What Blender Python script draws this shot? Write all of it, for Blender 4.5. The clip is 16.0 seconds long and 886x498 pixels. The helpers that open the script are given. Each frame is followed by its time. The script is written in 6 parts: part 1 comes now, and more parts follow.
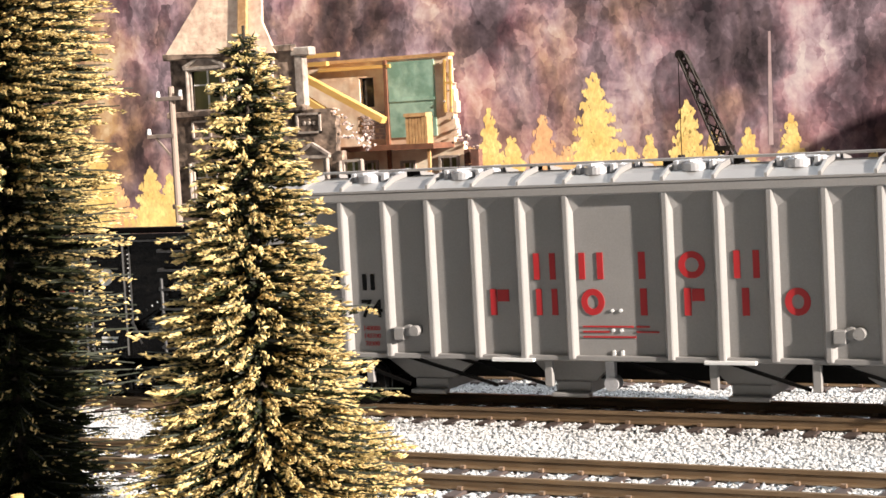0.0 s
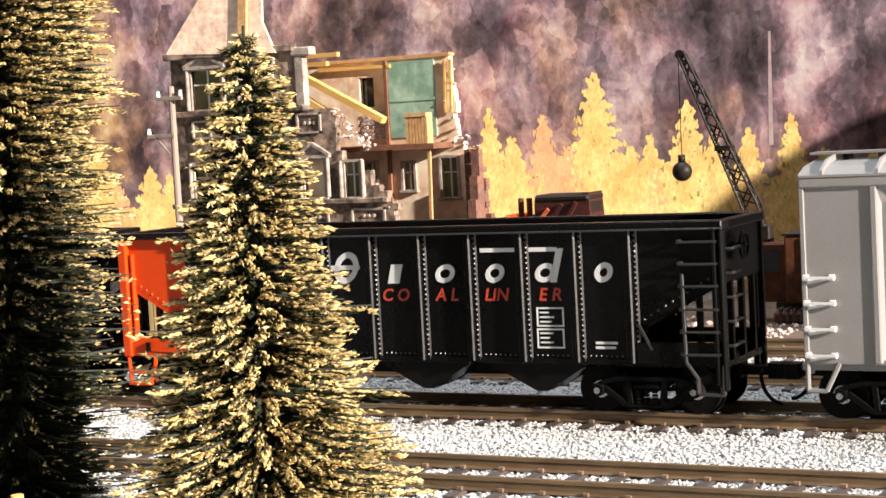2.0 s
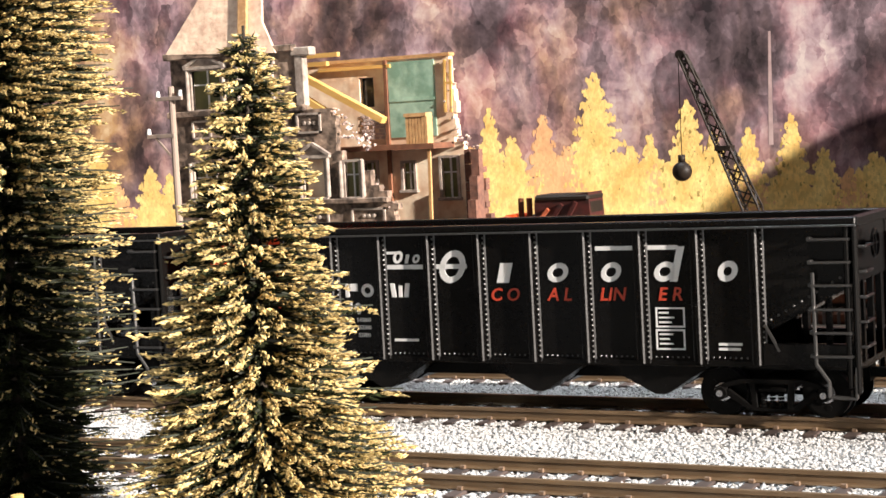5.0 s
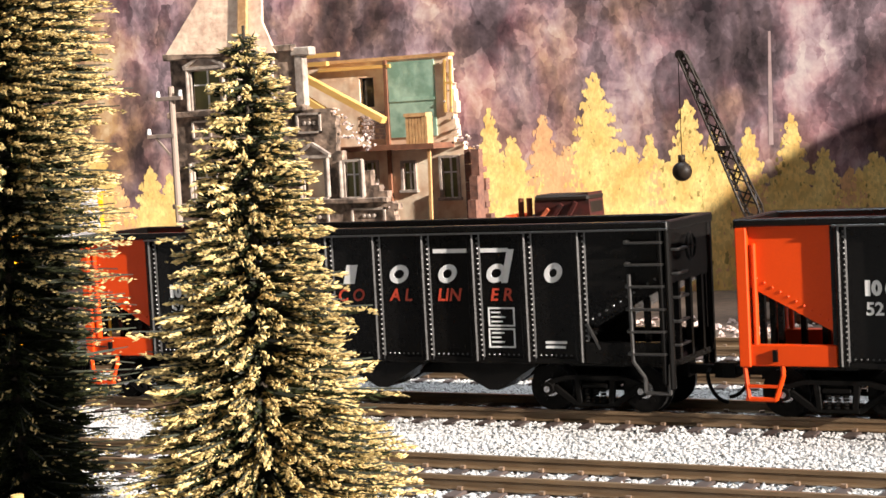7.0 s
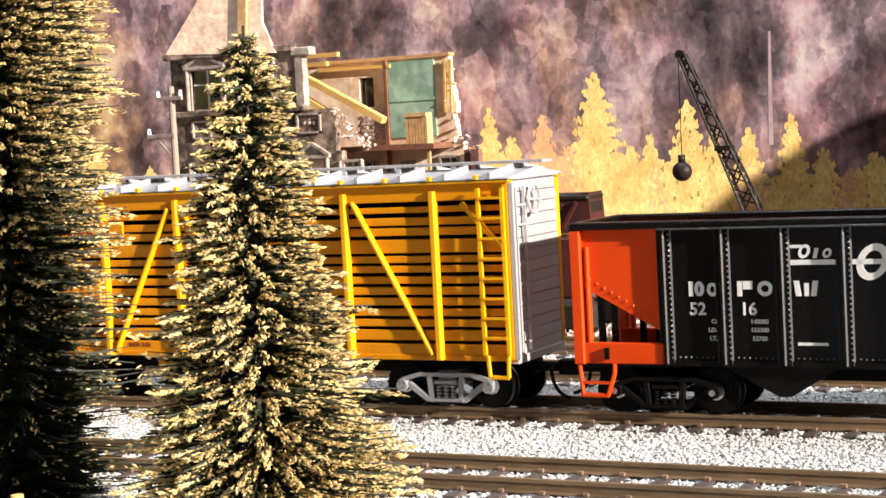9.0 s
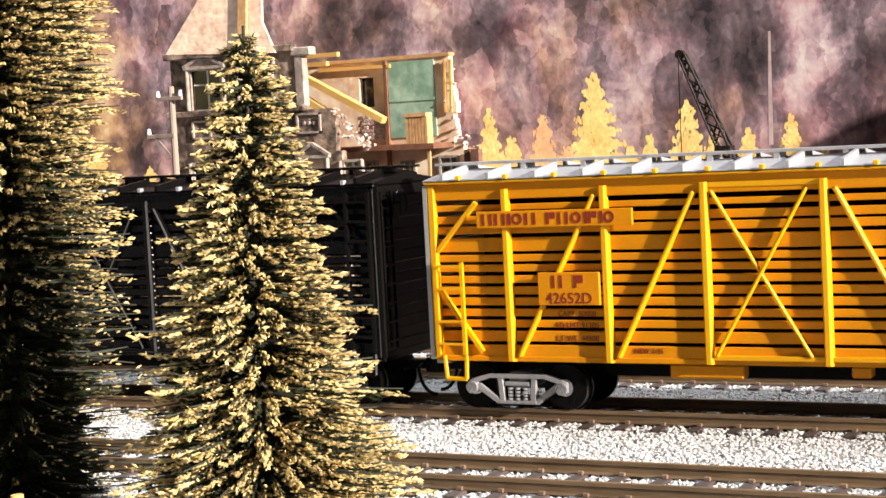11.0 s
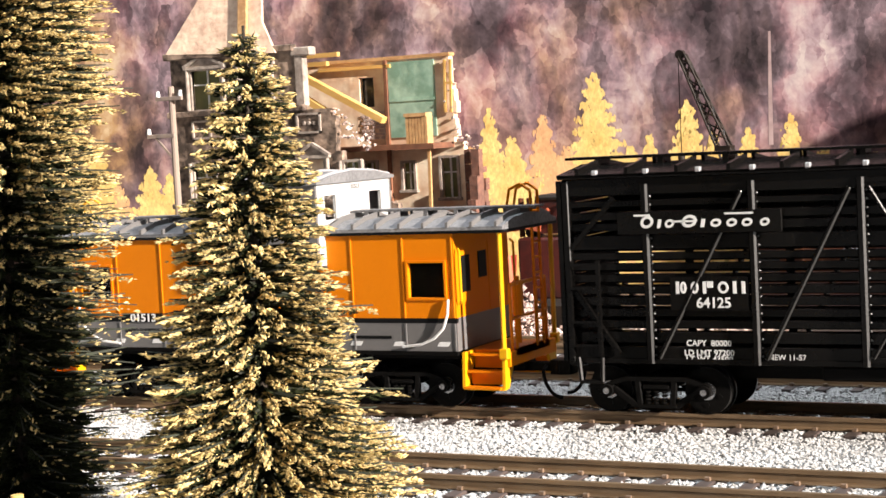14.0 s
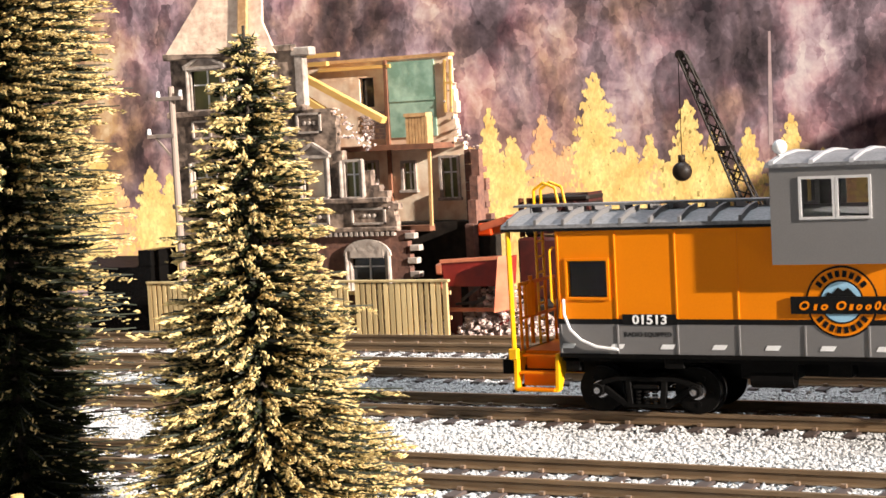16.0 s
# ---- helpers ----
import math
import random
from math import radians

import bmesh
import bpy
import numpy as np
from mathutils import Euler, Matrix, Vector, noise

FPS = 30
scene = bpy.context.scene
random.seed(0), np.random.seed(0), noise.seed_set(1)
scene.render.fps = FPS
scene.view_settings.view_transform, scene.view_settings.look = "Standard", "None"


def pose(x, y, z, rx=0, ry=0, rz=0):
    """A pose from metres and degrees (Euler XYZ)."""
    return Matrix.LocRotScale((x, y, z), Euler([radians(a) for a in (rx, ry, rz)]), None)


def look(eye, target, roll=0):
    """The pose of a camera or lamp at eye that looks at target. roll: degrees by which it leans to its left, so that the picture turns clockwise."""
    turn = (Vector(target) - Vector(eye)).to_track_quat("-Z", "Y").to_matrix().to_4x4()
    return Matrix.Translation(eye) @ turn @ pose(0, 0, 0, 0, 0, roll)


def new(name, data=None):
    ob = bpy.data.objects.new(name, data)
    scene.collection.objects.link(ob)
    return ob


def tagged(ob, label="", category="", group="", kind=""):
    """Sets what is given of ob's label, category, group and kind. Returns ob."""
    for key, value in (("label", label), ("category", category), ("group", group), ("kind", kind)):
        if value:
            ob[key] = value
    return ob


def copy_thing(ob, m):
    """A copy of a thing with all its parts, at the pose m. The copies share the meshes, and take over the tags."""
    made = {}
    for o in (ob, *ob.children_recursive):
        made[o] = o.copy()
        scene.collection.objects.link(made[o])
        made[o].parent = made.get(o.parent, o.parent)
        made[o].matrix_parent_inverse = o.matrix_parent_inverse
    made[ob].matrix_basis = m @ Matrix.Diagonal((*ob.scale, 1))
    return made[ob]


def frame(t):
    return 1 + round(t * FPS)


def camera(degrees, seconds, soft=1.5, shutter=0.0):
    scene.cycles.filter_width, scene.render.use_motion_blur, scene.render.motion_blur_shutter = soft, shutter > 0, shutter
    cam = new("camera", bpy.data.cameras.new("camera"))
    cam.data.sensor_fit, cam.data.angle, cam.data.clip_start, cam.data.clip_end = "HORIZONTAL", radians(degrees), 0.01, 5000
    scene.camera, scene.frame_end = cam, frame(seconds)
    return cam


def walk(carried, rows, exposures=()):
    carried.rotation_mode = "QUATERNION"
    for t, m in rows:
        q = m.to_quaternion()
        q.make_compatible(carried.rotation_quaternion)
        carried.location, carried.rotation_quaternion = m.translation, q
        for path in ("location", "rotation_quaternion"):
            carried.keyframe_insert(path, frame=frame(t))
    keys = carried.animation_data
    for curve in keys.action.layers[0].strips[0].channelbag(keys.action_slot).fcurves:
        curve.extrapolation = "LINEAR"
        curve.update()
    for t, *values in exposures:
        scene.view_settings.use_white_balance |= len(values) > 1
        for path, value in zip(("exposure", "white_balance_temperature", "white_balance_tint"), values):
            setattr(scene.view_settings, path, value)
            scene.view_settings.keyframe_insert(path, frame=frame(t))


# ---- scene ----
# A model railway in 1:87; lengths below are in millimetres and turned into metres by MM.
MM = 0.001
EYE, AIM = (172.49, -349.53, 62.48), (34.13, -84.19, 41.55)
cam = camera(28.92, 16.0, soft=1.6)
CAM_POSE = look([c * MM for c in EYE], [c * MM for c in AIM], roll=-3.07)
walk(cam, [(0.0, CAM_POSE), (16.0, CAM_POSE)])

# ---- light: low warm sun through a window, soft room light, added overhead fill ----
SUN_WAY = Vector((-0.932, 0.186, -0.312))
sun = new("sun", bpy.data.lights.new("sun", "SUN"))
sun.data.energy, sun.data.angle, sun.data.color = 5.0, radians(1.1), (1.0, 0.89, 0.80)
sun.matrix_world = look((1.8, -0.4, 0.6), Vector((1.8, -0.4, 0.6)) + SUN_WAY)
world = bpy.data.worlds.new("room_light")
scene.world = world
world.use_nodes = True
world.node_tree.nodes["Background"].inputs[0].default_value = (0.93, 0.97, 1.0, 1)
world.node_tree.nodes["Background"].inputs[1].default_value = 0.05
scene.view_settings.exposure = 1.29
# Unseen area light, added to lift the tops and the shaded ballast.
ceiling_lamp = new("ceiling_lamp", bpy.data.lights.new("ceiling_lamp", "AREA"))
ceiling_lamp.data.shape, ceiling_lamp.data.size, ceiling_lamp.data.energy, ceiling_lamp.data.color = "SQUARE", 0.7, 12.0, (0.84, 0.92, 1.0)
ceiling_lamp.matrix_world = look((-0.1, 0.3, 1.6), (-0.1, 0.301, 0.0))


# ---- materials ----
def material(name, base, second=None, rough=0.6, metal=0.0, grain=800.0, bump=0.0, amount=0.5, island=0.0,
             detail=4.0, stretch=(1, 1, 1), spec=0.5, big=60.0, random_ob=0.0):
    """A node material: two colours mixed by fine and coarse noise, with relief. grain, big: noise cells per metre."""
    m = bpy.data.materials.new(name)
    m.use_nodes = True
    nt, N = m.node_tree, m.node_tree.nodes
    b = N["Principled BSDF"]
    b.inputs["Roughness"].default_value, b.inputs["Metallic"].default_value = rough, metal
    b.inputs["Specular IOR Level"].default_value = spec
    second = second or tuple(c * 0.6 for c in base)
    co, mp = N.new("ShaderNodeTexCoord"), N.new("ShaderNodeMapping")
    mp.inputs["Scale"].default_value = stretch
    nt.links.new(co.outputs["Object"], mp.inputs["Vector"])
    fine, coarse = N.new("ShaderNodeTexNoise"), N.new("ShaderNodeTexNoise")
    for n, sc in ((fine, grain), (coarse, big)):
        n.inputs["Scale"].default_value, n.inputs["Detail"].default_value = sc, detail
        nt.links.new(mp.outputs["Vector"], n.inputs["Vector"])
    add = N.new("ShaderNodeMath"); add.operation = "ADD"
    nt.links.new(fine.outputs["Fac"], add.inputs[0]); nt.links.new(coarse.outputs["Fac"], add.inputs[1])
    mr = N.new("ShaderNodeMapRange")
    mr.inputs["From Min"].default_value, mr.inputs["From Max"].default_value = 0.75, 1.25
    mr.inputs["To Max"].default_value = amount * 2
    nt.links.new(add.outputs[0], mr.inputs["Value"])
    mix = N.new("ShaderNodeMix"); mix.data_type = "RGBA"; mix.clamp_factor = True
    mix.inputs[6].default_value, mix.inputs[7].default_value = (*base, 1), (*second, 1)
    nt.links.new(mr.outputs[0], mix.inputs[0])
    col = mix.outputs[2]
    for kind, socket, k in (("ShaderNodeNewGeometry", "Random Per Island", island), ("ShaderNodeObjectInfo", "Random", random_ob)):
        if k:
            g, m2, hs = N.new(kind), N.new("ShaderNodeMapRange"), N.new("ShaderNodeHueSaturation")
            m2.inputs["To Min"].default_value, m2.inputs["To Max"].default_value = 1 - k, 1 + k
            nt.links.new(g.outputs[socket], m2.inputs["Value"]); nt.links.new(m2.outputs[0], hs.inputs["Value"])
            nt.links.new(col, hs.inputs["Color"]); col = hs.outputs[0]
    nt.links.new(col, b.inputs["Base Color"])
    if bump:
        bp = N.new("ShaderNodeBump")
        bp.inputs["Strength"].default_value, bp.inputs["Distance"].default_value = bump, 0.0004
        nt.links.new(fine.outputs["Fac"], bp.inputs["Height"]); nt.links.new(bp.outputs[0], b.inputs["Normal"])
    return m


M_BALLAST = material("pale_ballast", (0.50, 0.495, 0.485), (0.37, 0.365, 0.355), 0.95, grain=1500, bump=0.3, island=0.16, amount=0.4)
M_BED = material("ballast_bed", (0.56, 0.555, 0.545), (0.40, 0.395, 0.39), 0.95, grain=900, bump=1.0)
M_RAIL = material("rusty_rail", (0.27, 0.18, 0.10), (0.13, 0.088, 0.052), 0.45, 0.35, grain=500, amount=0.5, stretch=(0.15, 1, 1))
M_TIE = material("plastic_tie", (0.10, 0.072, 0.062), (0.05, 0.036, 0.031), 0.6, grain=900, bump=0.4, random_ob=0.3, stretch=(1, 0.2, 1))
M_CLIP = material("rail_clip", (0.26, 0.17, 0.11), (0.12, 0.08, 0.05), 0.5, grain=900)
M_GREY = material("light_grey_car_paint", (0.285, 0.275, 0.265), (0.24, 0.232, 0.224), 0.42, grain=3000, bump=0.08, amount=0.4, big=90)
M_CABGREY = material("caboose_grey_paint", (0.158, 0.152, 0.148), (0.134, 0.129, 0.126), 0.4, grain=3000, bump=0.08, amount=0.4, big=90)
M_SILVER = material("silver_paint", (0.50, 0.50, 0.51), (0.36, 0.36, 0.375), 0.35, 0.25, grain=2500, amount=0.4)
M_BLACK = material("black_car_paint", (0.0035, 0.0032, 0.003), (0.006, 0.0055, 0.005), 0.26, spec=0.13, grain=2200, bump=0.1, amount=0.4)
# Lighter, glossier black: trim, and the painted sun glints on edges and rivets.
M_BLACKTRIM = material("glossy_trim_and_glint", (0.022, 0.021, 0.020), (0.04, 0.038, 0.036), 0.34, spec=0.9, grain=2200, bump=0.15, amount=0.4)
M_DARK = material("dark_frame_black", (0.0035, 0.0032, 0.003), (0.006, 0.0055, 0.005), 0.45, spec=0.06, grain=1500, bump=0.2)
M_ORANGE = material("orange_red_paint", (0.70, 0.062, 0.004), (0.62, 0.052, 0.004), 0.42, spec=0.2, grain=2500, amount=0.3)
M_CABORANGE = material("caboose_orange_paint", (0.78, 0.222, 0.002), (0.70, 0.190, 0.002), 0.42, spec=0.14, grain=2500, amount=0.3, big=70)
M_YELLOW = material("stock_car_yellow_paint", (0.70, 0.275, 0.003), (0.60, 0.225, 0.003), 0.45, spec=0.2, grain=2500, amount=0.4, stretch=(0.4, 1, 1))
M_YELLOWTRIM = material("bright_yellow_trim", (0.78, 0.385, 0.004), (0.70, 0.335, 0.004), 0.42, spec=0.3, grain=2500, amount=0.3)
M_RED = material("red_lettering", (0.42, 0.018, 0.022), (0.36, 0.015, 0.02), 0.5, grain=3000, amount=0.3)
M_WHITE = material("white_lettering", (0.80, 0.80, 0.79), (0.68, 0.68, 0.67), 0.5, grain=3000, amount=0.3)
M_BLACKLET = material("black_lettering", (0.006, 0.006, 0.006), (0.010, 0.010, 0.010), 0.4, spec=0.1, grain=3000)
M_REDORANGE = material("red_orange_lettering", (0.55, 0.06, 0.025), (0.45, 0.045, 0.02), 0.5, grain=3000)
M_BROWNLET = material("brown_red_lettering", (0.26, 0.026, 0.006), (0.20, 0.022, 0.006), 0.5, grain=3000)
M_STEEL = material("bright_steel", (0.55, 0.55, 0.56), (0.35, 0.35, 0.36), 0.25, 0.9, grain=2000)
M_TRUCKGREY = material("silver_truck", (0.36, 0.36, 0.37), (0.27, 0.27, 0.28), 0.4, 0.3, grain=1800, bump=0.2)


# ---- mesh helpers, all in millimetres ----
def P(x, y, z, rx=0, ry=0, rz=0):
    return pose(x * MM, y * MM, z * MM, rx, ry, rz)


def box(bm, x0, x1, y0, y1, z0, z1, bevel=0.0):
    r = bmesh.ops.create_cube(bm, size=1)
    v = r["verts"]
    bmesh.ops.transform(bm, verts=v, matrix=Matrix.LocRotScale(((x0 + x1) / 2, (y0 + y1) / 2, (z0 + z1) / 2), None,
                                                               (abs(x1 - x0), abs(y1 - y0), abs(z1 - z0))))
    if bevel:
        e = list({e for q in v for e in q.link_edges})
        bmesh.ops.bevel(bm, geom=e, offset=bevel, segments=1, affect="EDGES")


def bar(bm, a, b, w, d=None, up=(0, 0, 1), bevel=0.0):
    """A square bar from a to b, w wide and d deep."""
    a, b = Vector(a), Vector(b)
    z = (b - a).normalized()
    x = z.cross(Vector(up))
    x = x.normalized() if x.length > 1e-4 else Vector((1, 0, 0))
    y = z.cross(x)
    m = Matrix((x, y, z)).transposed().to_4x4()
    v = bmesh.ops.create_cube(bm, size=1)["verts"]
    bmesh.ops.transform(bm, verts=v, matrix=Matrix.Translation((a + b) / 2) @ m @ Matrix.Diagonal((w, d or w, (b - a).length, 1)))
    if bevel:
        bmesh.ops.bevel(bm, geom=list({e for q in v for e in q.link_edges}), offset=bevel, segments=1, affect="EDGES")


def rod(bm, a, b, r, n=8, r2=None):
    a, b = Vector(a), Vector(b)
    q = (b - a).to_track_quat("Z", "Y").to_matrix().to_4x4()
    bmesh.ops.create_cone(bm, cap_ends=True, segments=n, radius1=r, radius2=r if r2 is None else r2, depth=(b - a).length,
                          matrix=Matrix.Translation((a + b) / 2) @ q)


def path(bm, pts, r, n=6):
    for a, b in zip(pts, pts[1:]):
        rod(bm, a, b, r, n)


def prism(bm, pts, axis, lo, hi):
    """The outline pts (two coordinates each) drawn out along an axis from lo to hi."""
    def put(p, h):
        return {"x": (h, p[0], p[1]), "y": (p[0], h, p[1]), "z": (p[0], p[1], h)}[axis]
    a = [bm.verts.new(put(p, lo)) for p in pts]
    b = [bm.verts.new(put(p, hi)) for p in pts]
    n = len(pts)
    fs = [bm.faces.new(a), bm.faces.new(b[::-1])]
    for i in range(n):
        fs.append(bm.faces.new((a[i], b[i], b[(i + 1) % n], a[(i + 1) % n])))
    bmesh.ops.recalc_face_normals(bm, faces=fs)


def mesh_of(name, bm, mat, smooth=False):
    me = bpy.data.meshes.new(name)
    bm.transform(Matrix.Scale(MM, 4))
    bm.to_mesh(me)
    bm.free()
    me.materials.append(mat)
    if smooth:
        for f in me.polygons:
            f.use_smooth = True
    return me


def glint_edges(me):
    """Black paint, with a sun glint painted on chamfers that face along the track and outwards, and on rivets."""
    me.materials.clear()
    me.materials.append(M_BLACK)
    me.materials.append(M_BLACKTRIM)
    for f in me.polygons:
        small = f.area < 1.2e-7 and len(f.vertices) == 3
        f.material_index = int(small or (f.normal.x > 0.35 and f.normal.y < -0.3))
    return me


def part(name, bm, mat, parent, label="", smooth=False, at=None):
    """One mesh object under a thing or a part."""
    ob = new(name, bm if isinstance(bm, bpy.types.Mesh) else mesh_of(name, bm, mat, smooth))
    ob.parent = parent
    if at is not None:
        ob.matrix_basis = at
    return tagged(ob, label)


def thing(name, label, category, at=None, group="", kind=""):
    ob = new(name)
    ob.empty_display_size = 0.01
    if at is not None:
        ob.matrix_basis = at
    return tagged(ob, label, category, group, kind)


def boxes(*args, bevel=0.0):
    bm = bmesh.new()
    for a in args:
        box(bm, *a, bevel=bevel)
    return bm


def letters(name, text, size, x, z, y, mat, parent, label="", shear=0.0, wide=1.0, align="CENTER", depth=0.12, bold=0.0, rot=0.0):
    """Raised lettering that faces -y, its middle foot at x, z."""
    cu = bpy.data.curves.new(name, "FONT")
    cu.body, cu.size, cu.extrude, cu.shear, cu.align_x = text, size, depth / 2, shear, align
    cu.offset, cu.resolution_u = bold, 3
    ob = bpy.data.objects.new(name, cu)
    me = bpy.data.meshes.new_from_object(ob)
    bpy.data.objects.remove(ob)
    bpy.data.curves.remove(cu)
    me.name = name
    me.transform(Matrix.Translation((x * MM, y * MM, z * MM)) @ pose(0, 0, 0, 90, 0, 0) @ pose(0, 0, 0, 0, 0, rot) @ Matrix.Diagonal((wide * MM, MM, MM, 1)))
    me.materials.clear()
    me.materials.append(mat)
    return part(name, me, mat, parent, label)


def chunks(name, centres, sizes, mat, seed, squash=(1, 1, 0.8), turn=None):
    """Many small irregular lumps as one mesh: a jittered octahedron at each centre."""
    rng = np.random.default_rng(seed)
    c, n = np.asarray(centres, float), len(centres)
    base = np.array([(1, 0, 0), (-1, 0, 0), (0, 1, 0), (0, -1, 0), (0, 0, 1), (0, 0, -1)], float) * np.array(squash)
    v = base[None] * (0.6 + 0.55 * rng.random((n, 6, 1))) * np.asarray(sizes, float)[:, None, None]
    a = rng.random(n) * 6.283 if turn is None else np.asarray(turn) + rng.normal(0, 0.35, n)
    ca, sa = np.cos(a)[:, None], np.sin(a)[:, None]
    v = np.stack((v[..., 0] * ca - v[..., 1] * sa, v[..., 0] * sa + v[..., 1] * ca, v[..., 2]), -1)
    tilt = rng.normal(0, 0.5, (n, 1))
    v = np.stack((v[..., 0], v[..., 1] * np.cos(tilt) - v[..., 2] * np.sin(tilt), v[..., 1] * np.sin(tilt) + v[..., 2] * np.cos(tilt)), -1)
    v = (v + c[:, None]).reshape(-1, 3) * MM
    tri = np.array([(0, 2, 4), (2, 1, 4), (1, 3, 4), (3, 0, 4), (2, 0, 5), (1, 2, 5), (3, 1, 5), (0, 3, 5)])
    f = (tri[None] + 6 * np.arange(n)[:, None, None]).reshape(-1, 3)
    me = bpy.data.meshes.new(name)
    me.from_pydata(v.tolist(), [], f.tolist())
    me.materials.append(mat)
    return me


def holed_wall(x0, x1, z0, z1, y0, y1, holes):
    """A wall in the x-z plane with rectangular openings (x0, x1, z0, z1) through it, one closed mesh."""
    bm = bmesh.new()
    xs = sorted({x0, x1, *[v for h in holes for v in h[:2]]})
    zs = sorted({z0, z1, *[v for h in holes for v in h[2:]]})

    def solid(i, k):
        if not (0 <= i < len(xs) - 1 and 0 <= k < len(zs) - 1):
            return False
        cx, cz = (xs[i] + xs[i + 1]) / 2, (zs[k] + zs[k + 1]) / 2
        return not any(h[0] < cx < h[1] and h[2] < cz < h[3] for h in holes)

    def quad(*pts):
        bm.faces.new([bm.verts.new(p) for p in pts])
    for i in range(len(xs) - 1):
        for k in range(len(zs) - 1):
            if solid(i, k):
                a, b, c, d = xs[i], xs[i + 1], zs[k], zs[k + 1]
                quad((a, y0, c), (b, y0, c), (b, y0, d), (a, y0, d))
                quad((a, y1, c), (a, y1, d), (b, y1, d), (b, y1, c))
                for j, l, p, q in ((i - 1, k, (a, c), (a, d)), (i + 1, k, (b, d), (b, c)), (i, k - 1, (b, c), (a, c)), (i, k + 1, (a, d), (b, d))):
                    if not solid(j, l):
                        quad((p[0], y0, p[1]), (q[0], y0, q[1]), (q[0], y1, q[1]), (p[0], y1, p[1]))
    bmesh.ops.remove_doubles(bm, verts=bm.verts, dist=1e-4)
    bmesh.ops.recalc_face_normals(bm, faces=bm.faces)
    return bm
# ---- the layout's ground and tracks ----
X0, X1 = -1200.0, 1330.0
TRACKS = (-68.4, 0.0, 55.0, 101.0)
TIE = 8.14
GROUND = -4.4

bm = bmesh.new()
box(bm, -1400, 1500, -620, 620, -60, GROUND)
ground = part("ground", bm, M_BED, None)
tagged(ground, "grey ballasted ground of the model railway board", "ground", kind="structure")


def build_track(y, name_label):
    track = thing("railway_track", name_label, "railway track", P(0, y, 0), "parallel tracks", "structure")
    for side in (-1, 1):
        bm = bmesh.new()
        prof = [(-0.55, 0), (0.55, 0), (0.55, -0.7), (0.2, -0.95), (0.2, -2.0), (1.1, -2.3), (1.1, -2.5), (-1.1, -2.5), (-1.1, -2.3), (-0.2, -2.0), (-0.2, -0.95), (-0.55, -0.7)]
        prism(bm, [(side * 8.8 + a, b) for a, b in prof], "x", X0, X1)
        part("rail", bm, M_RAIL, track, "weathered brown steel rail")
    return track


tracks = [build_track(y, lab) for y, lab in zip(TRACKS, (
    "brown railed front track in pale ballast", "dark railed track that carries the freight train",
    "empty brown railed track behind the train", "empty rear track beside the wooden fence"))]


def tie_mesh():
    bm = bmesh.new()
    box(bm, -1.25, 1.25, -15, 15, -4.3, -2.5, bevel=0.12)
    return mesh_of("tie", bm, M_TIE)


def clip_mesh():
    bm = bmesh.new()
    for s in (-1, 1):
        for o in (-1.55, 1.55):
            box(bm, -0.55, 0.55, s * 8.8 + o - 0.4, s * 8.8 + o + 0.4, -2.5, -1.75, bevel=0.12)
    return mesh_of("rail_clip", bm, M_CLIP)


TIE_MESH, CLIP_MESH = tie_mesh(), clip_mesh()
for track, off in zip(tracks, (3.8, 1.3, 5.2, 0.7)):
    x = -330.0 + off
    while x < 170:
        t = part("tie", TIE_MESH, None, track, at=P(x, random.uniform(-0.3, 0.3), 0, 0, 0, random.uniform(-0.6, 0.6)))
        part("rail_clip", CLIP_MESH, None, t)
        x += TIE


def scatter_ballast():
    """Stones between and round the ties, kept clear of the rails and the tie tops."""
    rng = np.random.default_rng(4)
    pts = []
    step = 0.82
    nx, ny = int(440 / step), int(230 / step)
    gx, gy = np.meshgrid(np.arange(nx), np.arange(ny), indexing="ij")
    x = -310 + (gx + (gy % 2) * 0.5) * step + rng.normal(0, 0.24, gx.shape)
    y = -112 + gy * step + rng.normal(0, 0.24, gx.shape)
    # only the wedge that the view takes in, with a margin
    left = 172.49 + (y + 349.5) * -0.98 - 25
    right = 172.49 + (y + 349.5) * -0.17 + 25
    keep = (x > left) & (x < right)
    z = np.full(x.shape, -3.35) + rng.normal(0, 0.09, x.shape)
    for k, (c, off) in enumerate(zip(TRACKS, (3.8, 1.3, 5.2, 0.7))):
        d = np.abs(y - c)
        on = d < 15.6
        ph = (x - (-330.0 + off) + TIE / 2) % TIE - TIE / 2
        keep &= ~(on & (np.abs(ph) < 1.5))
        keep &= ~(np.abs(d - 8.8) < 1.5)
        z = np.where(on, z + 0.40, z)
        z = z + 0.25 * np.exp(-((d - 19) / 4.0) ** 2)
    x, y, z = x[keep], y[keep], z[keep]
    return np.stack((x, y, z), 1), 0.70 * (0.7 + 0.55 * rng.random(len(x)))


pts, sizes = scatter_ballast()
ballast = part("ballast_stones", chunks("ballast_stones", pts, sizes, M_BALLAST, 5, (1, 1, 0.6)), None, None)
tagged(ballast, "pale grey crushed stone ballast between the tracks", "ballast", kind="stuff")

M_DIRT = material("brown_yard_dirt", (0.13, 0.085, 0.058), (0.06, 0.042, 0.03), 0.95, grain=350, bump=1.0, big=50)
yard = part("yard_ground", boxes((-420, 420, 119, 360, GROUND, GROUND + 0.5)), M_DIRT, None)
tagged(yard, "dark brown dirt of the demolition yard", "ground", kind="structure")


